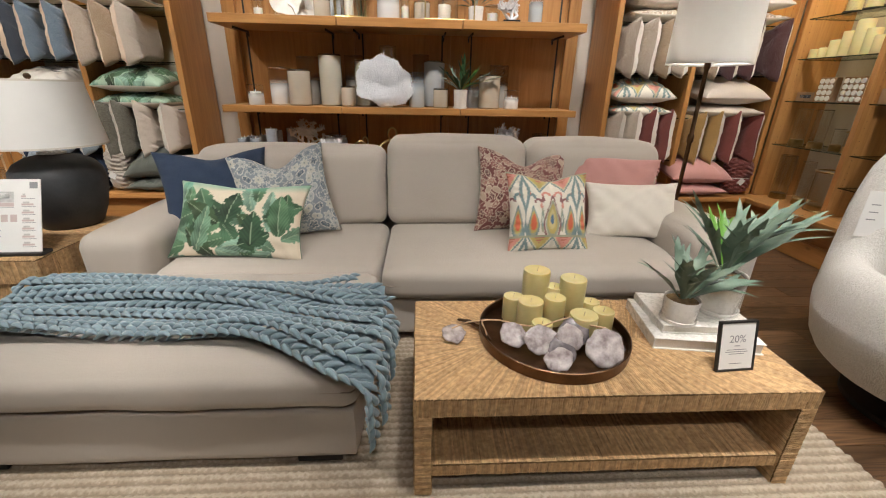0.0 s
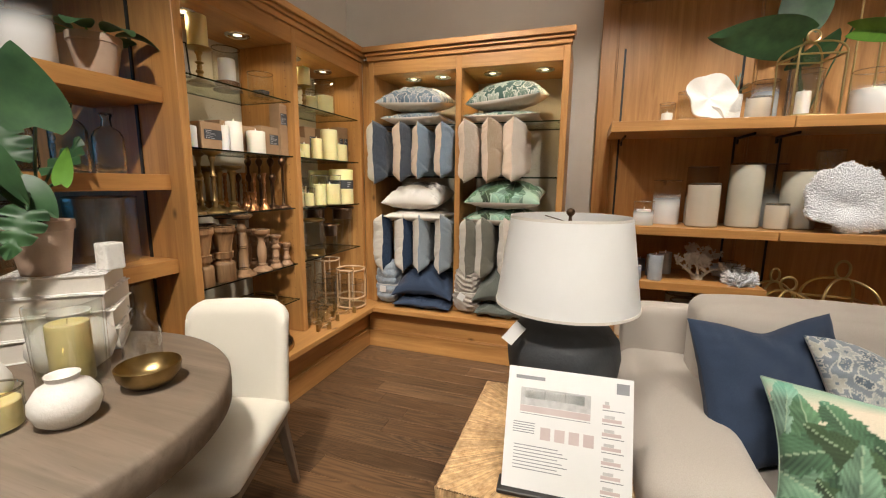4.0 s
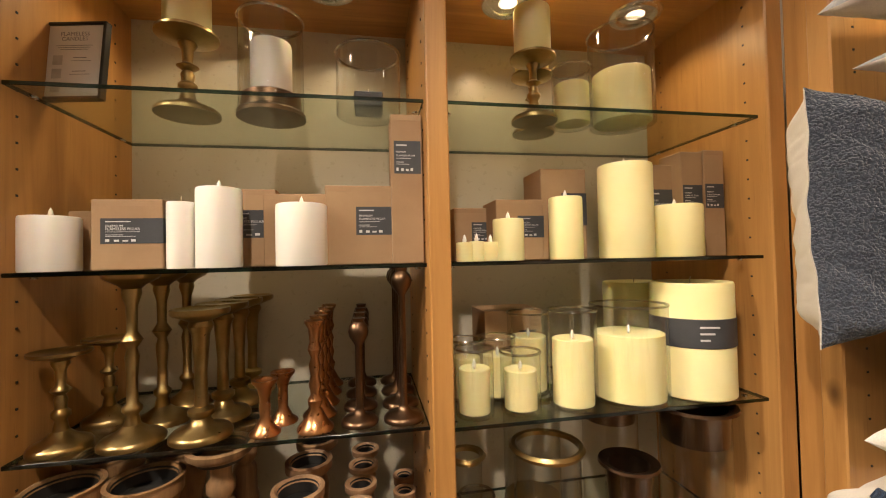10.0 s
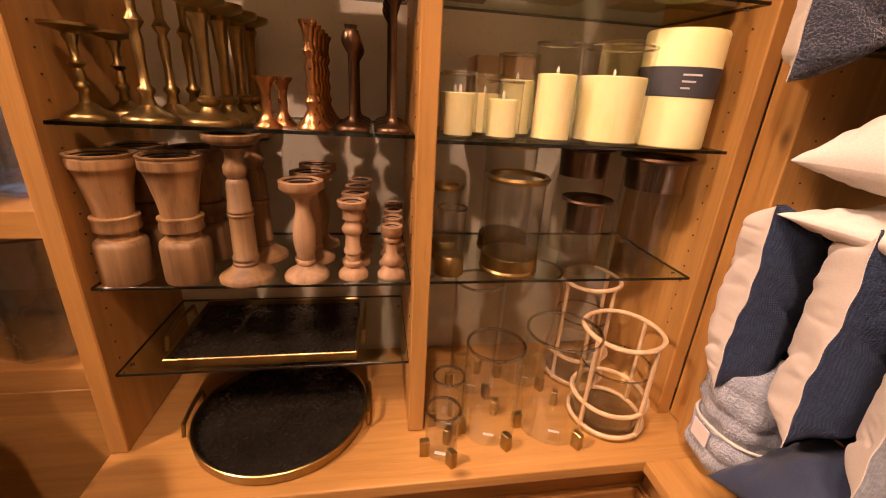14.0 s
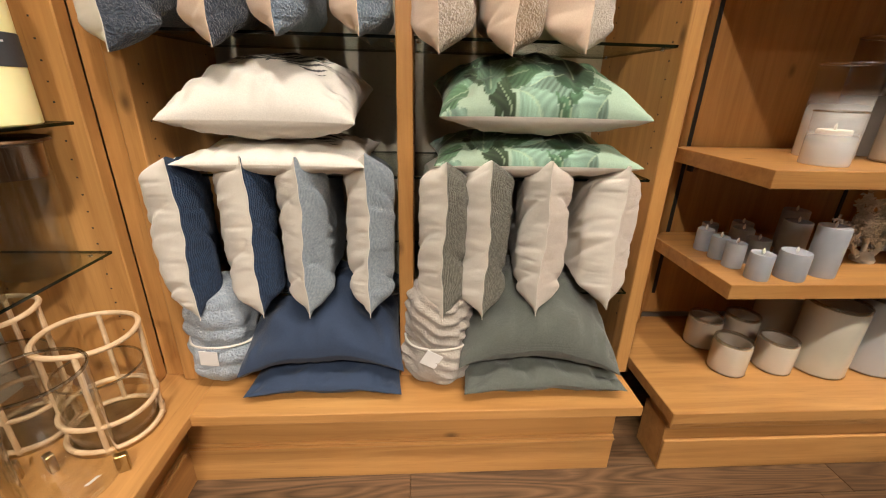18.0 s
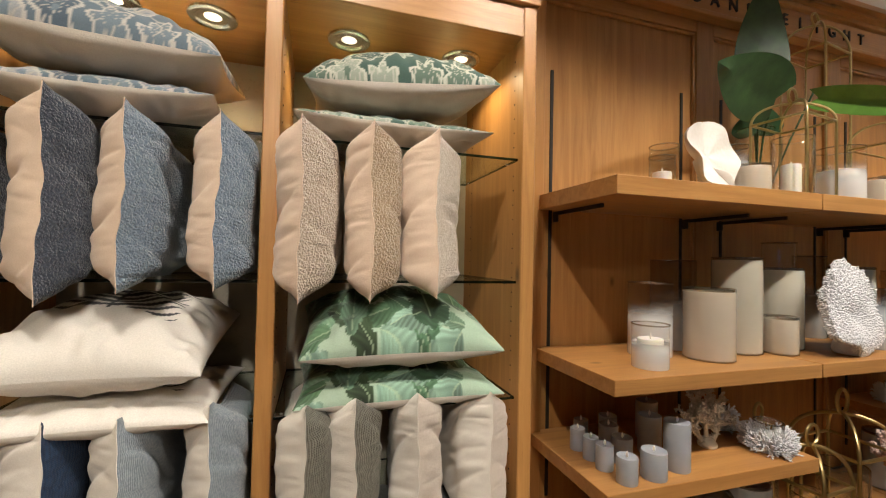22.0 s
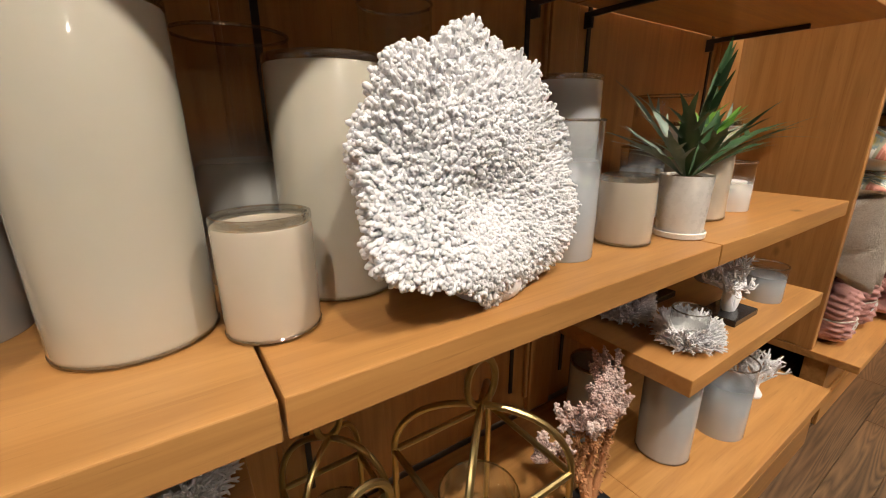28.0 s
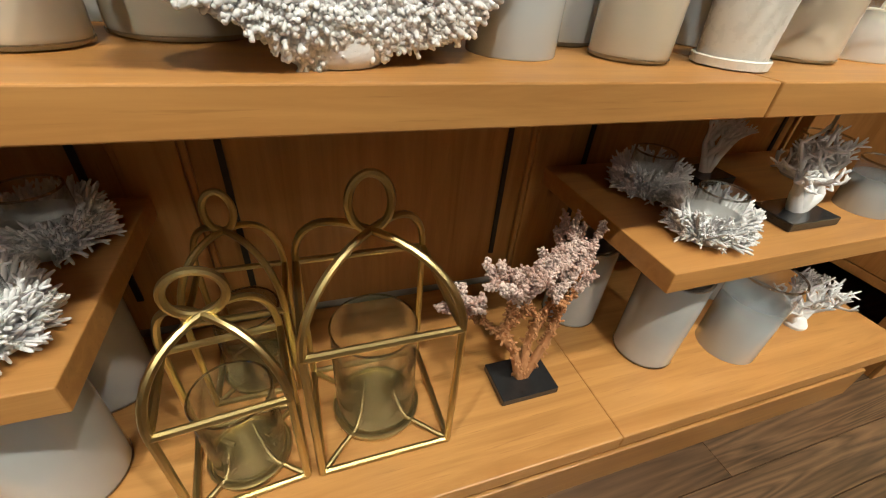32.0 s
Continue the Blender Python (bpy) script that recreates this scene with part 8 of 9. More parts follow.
def broad_leaf(parent, base, direction, length, width, m, droop=0.5, stem=0.1, lobes=0, label="broad glossy leaf", curl=0.0):
    st = arc_points(base, direction, stem, droop * 0.3, 5)
    part("stem", tube(st, 0.004, 6), LEAF_L, parent, "green leaf stalk", True)
    d = (st[-1] - st[-2]).normalized()
    n = 16
    pts = arc_points(st[-1], d, length, droop, n, curl)
    ws = []
    for i in range(n):
        k = i / (n - 1)
        w = width * (math.sin(math.pi * min(1, k * 0.93 + 0.05)) ** 0.65) * (1.1 - 0.35 * k)
        if lobes:
            w *= 1 - 0.35 * (0.5 + 0.5 * math.sin(k * lobes * 2 * math.pi)) * (0.25 < k < 0.95)
        ws.append(max(w, 0.002))
    return part("leaf", strip_leaf(pts, ws, 0.12, 9), m, parent, label, True, sharp=2.0)


# ---- middle shelving wall: the middle shelf ----
MZ = MS + 0.0005
jar_candle((-1.338, 3.638, MZ), 0.061, 0.152, 0.66, WAX_W, "white flameless candle in a cloudy ombre glass", OMBRE_W, inset=0.018)
jar_candle((-1.185, 3.80, MZ), 0.082, 0.288, 0.47, WAX_W, "white candle in a tall smoky ombre glass", OMBRE_W, inset=0.03)
TG = "cased taupe glass hurricane on a wooden shelf"
vase_glass((-0.995, 3.70, MZ), 0.090, 0.275, TAN_GLASS, TG, solid=True)
vase_glass((-0.752, 3.775, MZ), 0.092, 0.40, STONE_GLASS, "tall cased stone-coloured glass hurricane on a wooden shelf", solid=True)
vase_glass((-0.965, 3.90, MZ), 0.09, 0.38, OMBRE_T, "tall smoky ombre glass hurricane at the back")
vase_glass((-0.600, 3.700, MZ), 0.061, 0.158, TAN_GLASS, "small cased taupe glass votive on a wooden shelf", solid=True)
vase_glass((-0.46, 3.805, MZ), 0.094, 0.36, STONE_GLASS, "cased grey glass hurricane behind the coral", solid=True)
vase_glass((-0.57, 3.93, MZ), 0.085, 0.40, OMBRE_T, "tall smoky ombre glass hurricane at the back")
vase_glass((-0.28, 3.92, MZ), 0.07, 0.48, CLEAR, "tall clear glass cylinder at the back of the shelf")
plate_coral((-0.315, 3.592, MZ), 0.498, 0.40, "large white fan-shaped coral standing on the wooden shelf", 3, 5600, rz=9)
jar_candle((-0.03, 3.695, MZ), 0.066, 0.27, 0.6, WAX_W, "white candle in a grey-blue ombre glass", OMBRE_B, inset=0.016)
vase_glass((0.12, 3.845, MZ), 0.09, 0.37, GREY_GLASS, "tall cased grey glass hurricane on a wooden shelf", solid=True)
vase_glass((0.005, 3.96, MZ), 0.07, 0.42, OMBRE_T, "tall smoky ombre glass hurricane at the back")
vase_glass((0.172, 3.682, MZ), 0.062, 0.155, TAN_GLASS, "small cased taupe glass votive on a wooden shelf", solid=True)
fern_rng = random.Random(77)
fern_fronds = [(0.08, -0.1, 1.0, 0.33, 0.030, LEAF), (1.0, -0.1, 0.55, 0.46, 0.017, LEAF), (0.9, 0.1, 0.75, 0.36, 0.015, FERN)]
for k in range(15):
    a = 2.399963 * k
    tip_up = fern_rng.uniform(0.45, 1.3)
    fern_fronds.append((math.cos(a) * fern_rng.uniform(0.5, 1.0), math.sin(a) * 0.6, tip_up, fern_rng.uniform(0.20, 0.31), fern_rng.uniform(0.013, 0.022), (LEAF, FERN, LEAF, LEAF_L, FERN)[k % 5]))
staghorn((0.335, 3.635, MZ), "small staghorn fern in a white pot on the shelf", 0.058, 0.148, fern_fronds, 4)
vase_glass((0.47, 3.83, MZ), 0.06, 0.20, OMBRE_B, "grey-blue ombre glass hurricane behind a fern")
vase_glass((0.59, 3.735, MZ), 0.091, 0.27, TAN_GLASS, TG, solid=True)
vase_glass((0.70, 3.92, MZ), 0.085, 0.35, OMBRE_T, "tall smoky ombre glass hurricane at the back")
jar_candle((0.782, 3.715, MZ), 0.062, 0.15, 0.6, WAX_W, "white flameless candle in a cloudy ombre glass", OMBRE_W, inset=0.016)

# ---- the upper shelf ----
UZ = US + 0.0005
jar_candle((-1.25, 3.68, UZ), 0.045, 0.115, 0.5, WAX_W, "small white candle in a clear glass", CLEAR, inset=0.012)
vase_glass((-1.12, 3.80, UZ), 0.055, 0.2, CLEAR, "clear glass cylinder on the upper shelf")
sh = thing("shell_sculpture", (-0.955, 3.635, UZ), "white clam-shell sculpture standing on the upper shelf", "sculpture", rz=18)
for sx, sz, sc, tilt, turn in ((-0.065, 0.01, 0.142, -14, -10), (0.085, 0.0, 0.112, -42, 24)):
    rows = []
    for a in np.linspace(0, 2 * math.pi, 41)[:-1]:
        row = []
        for q in np.linspace(0.0, 1.0, 9):
            r = sc * (1 + 0.07 * math.sin(5 * a + 1) + 0.05 * math.sin(3 * a)) * q
            row.append((r * math.cos(a) * 0.95, -0.25 * sc * (1 - q * q) * -1 + 0.012 * math.sin(5 * a) * q, sc + r * math.sin(a)))
        for q in np.linspace(0.99, 0.0, 7):
            r = sc * (1 + 0.07 * math.sin(5 * a + 1) + 0.05 * math.sin(3 * a)) * q
            row.append((r * math.cos(a) * 0.95, 0.012 + 0.40 * sc * (1 - q * q) + 0.012 * math.sin(5 * a) * q, sc + r * math.sin(a)))
        rows.append(row)
    part("valve", moved(grid_mesh(rows, True), pose(sx, 0, sz, tilt, 0, turn)), PLASTER, sh, "rough white shell half", True, sharp=2.0)
SMALL_FERN = [(0.1, -0.2, 1.0, 0.17, 0.012, FERN), (-0.7, -0.1, 0.8, 0.14, 0.010, FERN), (0.7, 0.1, 0.8, 0.15, 0.011, LEAF), (0.0, 0.5, 0.9, 0.14, 0.010, FERN), (-0.3, -0.5, 0.8, 0.12, 0.010, LEAF), (0.5, -0.4, 0.8, 0.13, 0.010, FERN), (1.0, 0.0, 0.5, 0.14, 0.010, FERN), (-1.0, 0.1, 0.5, 0.13, 0.010, LEAF)]
staghorn((-0.87, 3.80, UZ), "small green succulent in a white pot on the upper shelf", 0.05, 0.17, SMALL_FERN, 5, False)
vase_glass((-0.765, 3.70, UZ), 0.064, 0.135, TAN_GLASS, "small cased taupe glass votive on the upper shelf", solid=True)
vase_glass((-0.69, 3.85, UZ), 0.07, 0.25, OMBRE_B, "grey-blue ombre glass hurricane on the upper shelf")


def cage_lantern(at, w, d, post, h, words, rz=0.0, ring=0.032, r=0.0055, cup=True, m=None, cup_r=0.06, cup_h=0.2, squash=1.0):
    """A birdcage lantern of round rod: a box frame, gothic arches to a ring, a glass on a plate within."""
    m = m or GOLD
    t = thing("cage_lantern", at, words, "lantern", "cage lanterns", rz=rz)
    cs = [(-w / 2, -d / 2), (w / 2, -d / 2), (w / 2, d / 2), (-w / 2, d / 2)]
    apex = h - 2 * ring
    for i, (x, y) in enumerate(cs):
        x2, y2 = cs[(i + 1) % 4]
        part("base_rod", tube([(x, y, r), (x2, y2, r)], r, 8), m, t, smooth=True)
        part("top_rod", tube([(x, y, post), (x2, y2, post)], r, 8), m, t, smooth=True)
        part("post", tube([(x, y, r), (x, y, post)], r, 8), m, t, smooth=True)
        arch = []
        for k in np.linspace(0, 1, 12):
            q = math.sin(k * math.pi / 2)
            f = 1 - k ** 1.9
            arch.append((x * f, y * f, post + (apex - post) * q ** 0.95))
        part("arch", tube(arch, r, 8), m, t, smooth=True)
        part("diagonal_rod", tube([(x, y, r), (x * 0.3, y * 0.3, r + 0.004)], r * 0.8, 8), m, t, smooth=True)
    part("ring", tube([(squash * ring * math.cos(a), 0, apex + ring + ring * math.sin(a)) for a in np.linspace(0, 2 * math.pi, 32, endpoint=False)], r, 8, True), m, t, "gold hanging ring", True)
    if cup:
        part("plate", lathe([(0, 0.006), (cup_r * 1.08, 0.006), (cup_r * 1.12, 0.02), (cup_r * 1.06, 0.021), (cup_r * 1.03, 0.011), (0, 0.011)], 40), m, t, "round gold plate", True)
        cup_glass(t, cup_r, cup_h, 0.0115)
    return t


LW = "gold wire birdcage lantern with a glass cup"
cage_lantern((-0.545, 3.69, UZ), 0.23, 0.20, 0.33, 0.48, LW, 8, cup_r=0.075, cup_h=0.25)
candle((-0.555, 3.69, UZ + 0.0205), 0.035, 0.13, WAX_W, "white candle inside a gold lantern")
cage_lantern((-0.10, 3.87, UZ), 0.24, 0.18, 0.78, 1.0, "tall gold wire birdcage lantern at the back of the shelf", 8, cup_r=0.06, cup_h=0.2)
jar_candle((-0.25, 3.69, UZ), 0.088, 0.245, 0.6, WAX_W, "white candle in a cloudy ombre glass", OMBRE_W, inset=0.02)
jar_candle((-0.12, 3.71, UZ), 0.038, 0.145, 0.7, WAX_W, "white candle in a narrow clear glass", CLEAR, inset=0.01)
vase_glass((0.015, 3.69, UZ), 0.062, 0.138, TAN_GLASS, "small cased taupe glass votive on the upper shelf", solid=True)
cage_lantern((0.22, 3.70, UZ), 0.38, 0.24, 0.30, 0.50, "wide gold wire birdcage lantern on the upper shelf", 4, cup_r=0.08, cup_h=0.16)
candle((0.19, 3.70, UZ + 0.0205), 0.05, 0.10, WAX_W, "white candle inside a gold lantern")
staghorn((0.44, 3.68, UZ), "small green fern in a white pot on the upper shelf", 0.06, 0.112, [(a * 1.6, b, c, d * 1.5, e * 1.2, f) for a, b, c, d, e, f in SMALL_FERN], 6)
jar_candle((0.575, 3.69, UZ), 0.057, 0.125, 0.55, WAX_W, "small white candle in a clear glass", CLEAR, inset=0.016)
tree_coral((0.72, 3.655, UZ), 0.235, "white branching coral on a black stone block", CORAL, 21, 5, 2.4, 0.015, flat=0.95, lean=0.1)
vase_glass((0.92, 3.69, UZ), 0.055, 0.215, OMBRE_B, "grey-blue ombre glass hurricane on the upper shelf")
bp_ = thing("leaf_vase", (-0.50, 3.88, UZ), "large green banana leaves in a tall clear glass vase", "plant")
glass_tube(bp_, 0.075, 0.36, CLEAR)
BL = "broad dark green leaf"
split_leaf(bp_, (0, 0, 0.02), (-0.27, -0.18, 0.47), (-1.0, -0.25, 0.05), (0.1, -0.62, 0.75), 0.46, 0.13, LEAF, 0, BL)
split_leaf(bp_, (0.01, 0, 0.02), (-0.05, -0.06, 0.72), (0.1, 0.05, 1.0), (1.0, -0.35, 0.0), 0.46, 0.125, LEAF, 0, BL)
split_leaf(bp_, (0.02, 0, 0.02), (0.06, 0.03, 0.40), (0.5, 0.3, 0.5), (0.7, -0.7, 0.0), 0.30, 0.10, LEAF, 0, BL)
split_leaf(bp_, (0.03, -0.02, 0.02), (0.225, -0.32, 0.42), (0.40, -0.85, -0.32), (0.15, 0.42, -0.88), 0.41, 0.060, LEAF_L, 0, "bright green drooping leaf", 0.8, 0.45)

# ---- the lower shelves and the base ----
LZ = LS + 0.0005
GCN = "grey-blue wax pillar candle on a wooden shelf"
for x, y, r, h in ((-1.482, 3.582, 0.034, 0.085), (-1.37, 3.585, 0.042, 0.09), (-1.245, 3.61, 0.043, 0.165), (-1.495, 3.675, 0.030, 0.085), (-1.495, 3.75, 0.028, 0.08), (-1.495, 3.83, 0.028, 0.08), (-1.40, 3.70, 0.036, 0.09), (-1.37, 3.81, 0.036, 0.09), (-1.30, 3.90, 0.036, 0.085), (-1.24, 3.74, 0.042, 0.14), (-1.15, 3.85, 0.042, 0.15), (-1.43, 3.90, 0.028, 0.08)):
    candle((x, y, LZ), r, h, WAX_G, GCN, True, group="grey-blue pillar candles", n=28)
tree_coral((-0.975, 3.72, LZ), 0.26, "bone-coloured branching coral on the lower shelf", CORAL_D, 12, 5, 1.9, 0.0125, False, 9, flat=0.25)
coral_votive((-0.765, 3.635, LZ), 0.088, "spiky white coral votive holder with a glass cup", 2)
coral_votive((-0.765, 3.865, LZ), 0.09, "spiky white coral votive holder with a glass cup", 3)
coral_votive((0.485, 3.635, LZ), 0.086, "spiky white coral votive holder with a glass cup", 4)
coral_votive((0.50, 3.85, LZ), 0.09, "spiky white coral votive holder with a glass cup", 5)
tree_coral((0.79, 3.65, LZ), 0.26, "white branching coral on a black stone block", CORAL, 21, 5, 2.0, 0.019, flat=0.7, lean=0.3, blk=(0.17, 0.11))
tree_coral((0.74, 3.88, LZ), 0.22, "white branching coral on a black stone block", CORAL, 23, 4, 1.0, 0.013, flat=0.6)
vase_glass((1.045, 3.645, LZ), 0.062, 0.13, OMBRE_B, "grey-blue ombre glass votive on the lower shelf")
vase_glass((1.09, 3.83, LZ), 0.062, 0.13, OMBRE_B, "grey-blue ombre glass votive on the lower shelf")

BZ = BS + 0.0005
for x, y in ((-1.395, 3.672), (-1.212, 3.678), (-1.385, 3.84), (-1.22, 3.85)):
    vase_glass((x, y, BZ), 0.063, 0.13, TAN_GLASS, "small cased taupe glass votive on the base shelf", solid=True)
for x, y, r, h, m in ((-1.035, 3.68, 0.092, 0.28, STONE_GLASS), (-0.83, 3.685, 0.092, 0.30, GREY_GLASS), (-1.03, 3.89, 0.09, 0.28, STONE_GLASS), (-0.82, 3.90, 0.085, 0.28, GREY_GLASS)):
    vase_glass((x, y, BZ), r, h, m, "tall cased stone-grey glass hurricane on the base shelf", solid=True)
cage_lantern((-0.513, 3.638, BZ), 0.20, 0.175, 0.262, 0.490, LW, 5, 0.042, 0.0072, cup_r=0.072, cup_h=0.20)
cage_lantern((-0.243, 3.684, BZ), 0.267, 0.258, 0.355, 0.600, LW, 0, 0.052, 0.0074, cup_r=0.088, cup_h=0.262, squash=0.68)
cage_lantern((-0.50, 3.86, BZ), 0.182, 0.165, 0.262, 0.50, LW, 0, 0.042, 0.0068, cup_r=0.072, cup_h=0.20, squash=0.6)
tree_coral((0.125, 3.655, BZ), 0.46, "pink-brown knobbly branching coral on a black stone block", CORAL_P, 31, 5, 0.72, 0.0135, True, 34, 0.42, tips=CORAL_T, blk=(0.155, 0.115))
for x, y, r, h in ((0.53, 3.668, 0.082, 0.29), (0.79, 3.612, 0.081, 0.27), (0.40, 3.86, 0.082, 0.28), (0.98, 3.83, 0.08, 0.27)):
    vase_glass((x, y, BZ), r, h, OMBRE_B if x > 0.6 else GREY_GLASS, "grey-blue ombre glass hurricane on the base shelf", solid=x < 0.6)
tree_coral((1.10, 3.62, BZ), 0.26, "white branching coral on the base shelf", CORAL, 27, 4, 1.4, 0.016, False, flat=0.9)

# ---- right cabinet ----
def right(x_in, along, z):
    """A place in the cabinet across the room: depth from its front, distance from its far corner."""
    return (3.05 + x_in, 3.56 - along, z)


YC = "yellow-lit ivory pillar candle in the far cabinet"
for al, r, h in ((0.10, 0.035, 0.07), (0.18, 0.035, 0.075), (0.27, 0.045, 0.12), (0.36, 0.045, 0.17), (0.45, 0.05, 0.235), (0.53, 0.045, 0.17), (0.60, 0.045, 0.12), (0.66, 0.035, 0.09), (0.80, 0.05, 0.1), (0.92, 0.05, 0.14), (1.05, 0.05, 0.1), (1.2, 0.05, 0.15), (1.33, 0.05, 0.1)):
    candle(right(0.10, al, 1.4805), r, h, WAX_I, YC, False, group="far ivory candles", n=24)
for al in (0.27, 0.42, 0.57):
    candle(right(0.14, al, 1.7705 + 0.02), 0.045, 0.17 if al != 0.42 else 0.08, WAX_I, YC, False, group="far ivory candles", n=24)
    t = thing("candle_plate", right(0.14, al, 1.7705), "small black iron candle plate on a glass shelf", "candle holder", "far candle plates")
    part("plate", lathe([(0, 0), (0.06, 0), (0.062, 0.02), (0.058, 0.02), (0.056, 0.006), (0, 0.006)], 20), BLACK, t, smooth=True)
    if al != 0.42:
        glass_tube(t, 0.054, 0.25, CLEAR, 0.006)
for al in (0.95, 1.2):
    candle(right(0.14, al, 1.7705), 0.06, 0.14, WAX_I, YC, False, group="far ivory candles", n=24)
for al, cols, rows_n in ((0.28, 3, 4), (0.50, 4, 4), (0.97, 5, 4), (1.2, 4, 4), (1.36, 3, 4)):
    w = cols * 0.042
    t = thing("tealight_pack", right(0.12, al, 1.1605), "carton window-pack of white tealights on a glass shelf", "tealights", "tealight packs")
    part("carton", box(0.0, 0.05, -w / 2 - 0.006, w / 2 + 0.006, 0, rows_n * 0.042 + 0.012, 0.002), KRAFT, t)
    for i in range(cols):
        for j in range(rows_n):
            d_ = lathe([(0, 0), (0.018, 0), (0.018, 0.008), (0.0, 0.008)], 12)
            part("tealight", moved(d_, pose(-0.0005, -w / 2 + 0.021 + 0.042 * i, 0.027 + 0.042 * j, 0, -90, 0)), WAX_W, t, smooth=True)
carton(right(0.12, 0.12, 1.1605), 0.08, 0.08, 0.07, KB, -90)
carton(right(0.12, 0.80, 1.1605), 0.10, 0.10, 0.10, KB, -90)
candle(right(0.12, 0.65, 1.1605), 0.045, 0.29, WAX_I, YC, False, n=24)
for al, z, r, h in ((0.15, 0.8105, 0.05, 0.28), (0.33, 0.8105, 0.05, 0.28), (0.5, 0.8105, 0.035, 0.15), (0.63, 0.8105, 0.055, 0.14), (0.14, 0.3485, 0.06, 0.36), (0.35, 0.3485, 0.045, 0.34), (0.56, 0.3485, 0.10, 0.30)):
    brass_hurricane(right(0.14, al, z), r, h, True, al > 0.5, "clear glass hurricane with a dark base in the far cabinet")
for al, z, r in ((1.0, 0.58, 0.2), (1.05, 0.3485, 0.22), (1.1, 0.8105, 0.2)):
    t = thing("black_tray", right(0.21, al, z), "round black metal tray in the far cabinet", "tray", "far black trays")
    part("dish", lathe([(0, 0.004), (r * 0.8, 0.004), (r, 0.05), (r * 0.98, 0.052), (r * 0.79, 0.009), (0, 0.009)], 36), BLACK, t, smooth=True)
glass_shelf(bpy.data.objects["glass_shelf_cabinet.001"], 0.744, 1.418, 0.022, 0.394, 0.579)
tagged(part("cornice_return", box(3.50, 3.72, 3.30, 3.56, 2.281, 2.42, 0.004), WOOD_Y), "end of another wooden cornice above the cabinet", "trim", kind="structure")

# ---- on the coffee table ----
CZ = CT + 0.0005
ty = thing("round_tray", (0.465, 1.215, CZ), "round bronze tray filled with candles and shells", "tray")
part("plate", lathe([(0, 0), (0.245, 0), (0.25, 0.004), (0.25, 0.008), (0, 0.008)], 64), BRONZE, ty, smooth=True)
part("rim", lathe([(0.25, 0.0), (0.256, 0.002), (0.258, 0.04), (0.255, 0.042), (0.251, 0.04), (0.25, 0.0)], 64), BRONZE, ty, "upright bronze rim", True)
OW = "olive-yellow pillar candle on a bronze tray"
for x, y, r, h in ((0.455, 1.43, 0.052, 0.155), (0.582, 1.375, 0.050, 0.145), (0.345, 1.33, 0.038, 0.095), (0.395, 1.275, 0.046, 0.105), (0.492, 1.30, 0.039, 0.105), (0.563, 1.20, 0.048, 0.09), (0.648, 1.235, 0.038, 0.085), (0.42, 1.20, 0.036, 0.06), (0.655, 1.36, 0.034, 0.055), (0.52, 1.40, 0.034, 0.10)):
    candle((x, y, CZ + 0.0085), r, h, WAX_Y, OW, False, group="olive pillar candles", n=32)


def shell_disc(at, r, m, words, rx, ry, rz, seed):
    t = thing("capiz_shell", at, words, "shell", "shells on the tray")
    rg = random.Random(seed)
    rows = []
    p = [rg.uniform(0, 6) for _ in range(4)]
    for a in np.linspace(0, 2 * math.pi, 33)[:-1]:
        row = []
        for q in list(np.linspace(0, 1, 8)) + list(np.linspace(1, 0, 6)):
            rr = r * (1 + 0.06 * math.sin(2 * a + p[0]) + 0.04 * math.sin(5 * a + p[1]) + 0.03 * math.sin(9 * a + p[2])) * q
            k = len(row)
            row.append((rr * math.cos(a), rr * math.sin(a), 0.006 * (1 - q * q) + 0.003 * math.sin(2 * a + p[3]) * q + 0.0015 * math.sin(7 * a + p[1]) * q * q + (0.0 if k < 8 else -0.004) + 0.002 * math.sin(22 * q)))
        rows.append(row)
    part("shell", moved(grid_mesh(rows, True), pose(0, 0, 0, rx, ry, rz)), m, t, smooth=True, sharp=2.0)
    return t


WS, DS = "pearly white flat shell strung on twine", "dark pearly flat shell strung on twine"
for x, y, z, r, m, rx, ry in ((0.115, 1.215, 0.022, 0.052, SHELL, 10, 8), (0.315, 1.165, 0.045, 0.055, SHELL, 35, 5), (0.395, 1.115, 0.055, 0.062, SHELL, 45, -10), (0.455, 1.075, 0.045, 0.058, SHELL_D, 40, 12), (0.485, 1.105, 0.07, 0.055, SHELL, 50, 20), (0.515, 1.15, 0.06, 0.06, SHELL_D, 45, -5), (0.585, 1.06, 0.06, 0.075, SHELL, 48, 6), (0.62, 1.10, 0.05, 0.06, SHELL_D, 35, 15), (0.43, 1.04, 0.035, 0.05, SHELL, 30, -20)):
    shell_disc((x, y, CZ + z), r * 0.84, m, WS if m is SHELL else DS, rx, ry, 0, int(x * 1000))
tw = thing("shell_twine", (0.3, 1.2, CZ), "knotted twine joining the shells on the tray", "twine")
part("strand", tube([(-0.19, 0.03, 0.03), (-0.13, 0.07, 0.03), (-0.06, 0.06, 0.045), (-0.02, 0.04, 0.055), (0.04, 0.0, 0.06), (0.10, -0.04, 0.075), (0.16, -0.02, 0.085), (0.22, 0.0, 0.09), (0.27, -0.05, 0.085), (0.32, -0.06, 0.08)], 0.0028, 6), RATTAN, tw, smooth=True)
part("strand", tube([(-0.11, 0.08, 0.02), (-0.09, 0.05, 0.035), (-0.08, 0.09, 0.03), (-0.07, 0.0, 0.02)], 0.003, 6), RATTAN, tw, smooth=True)
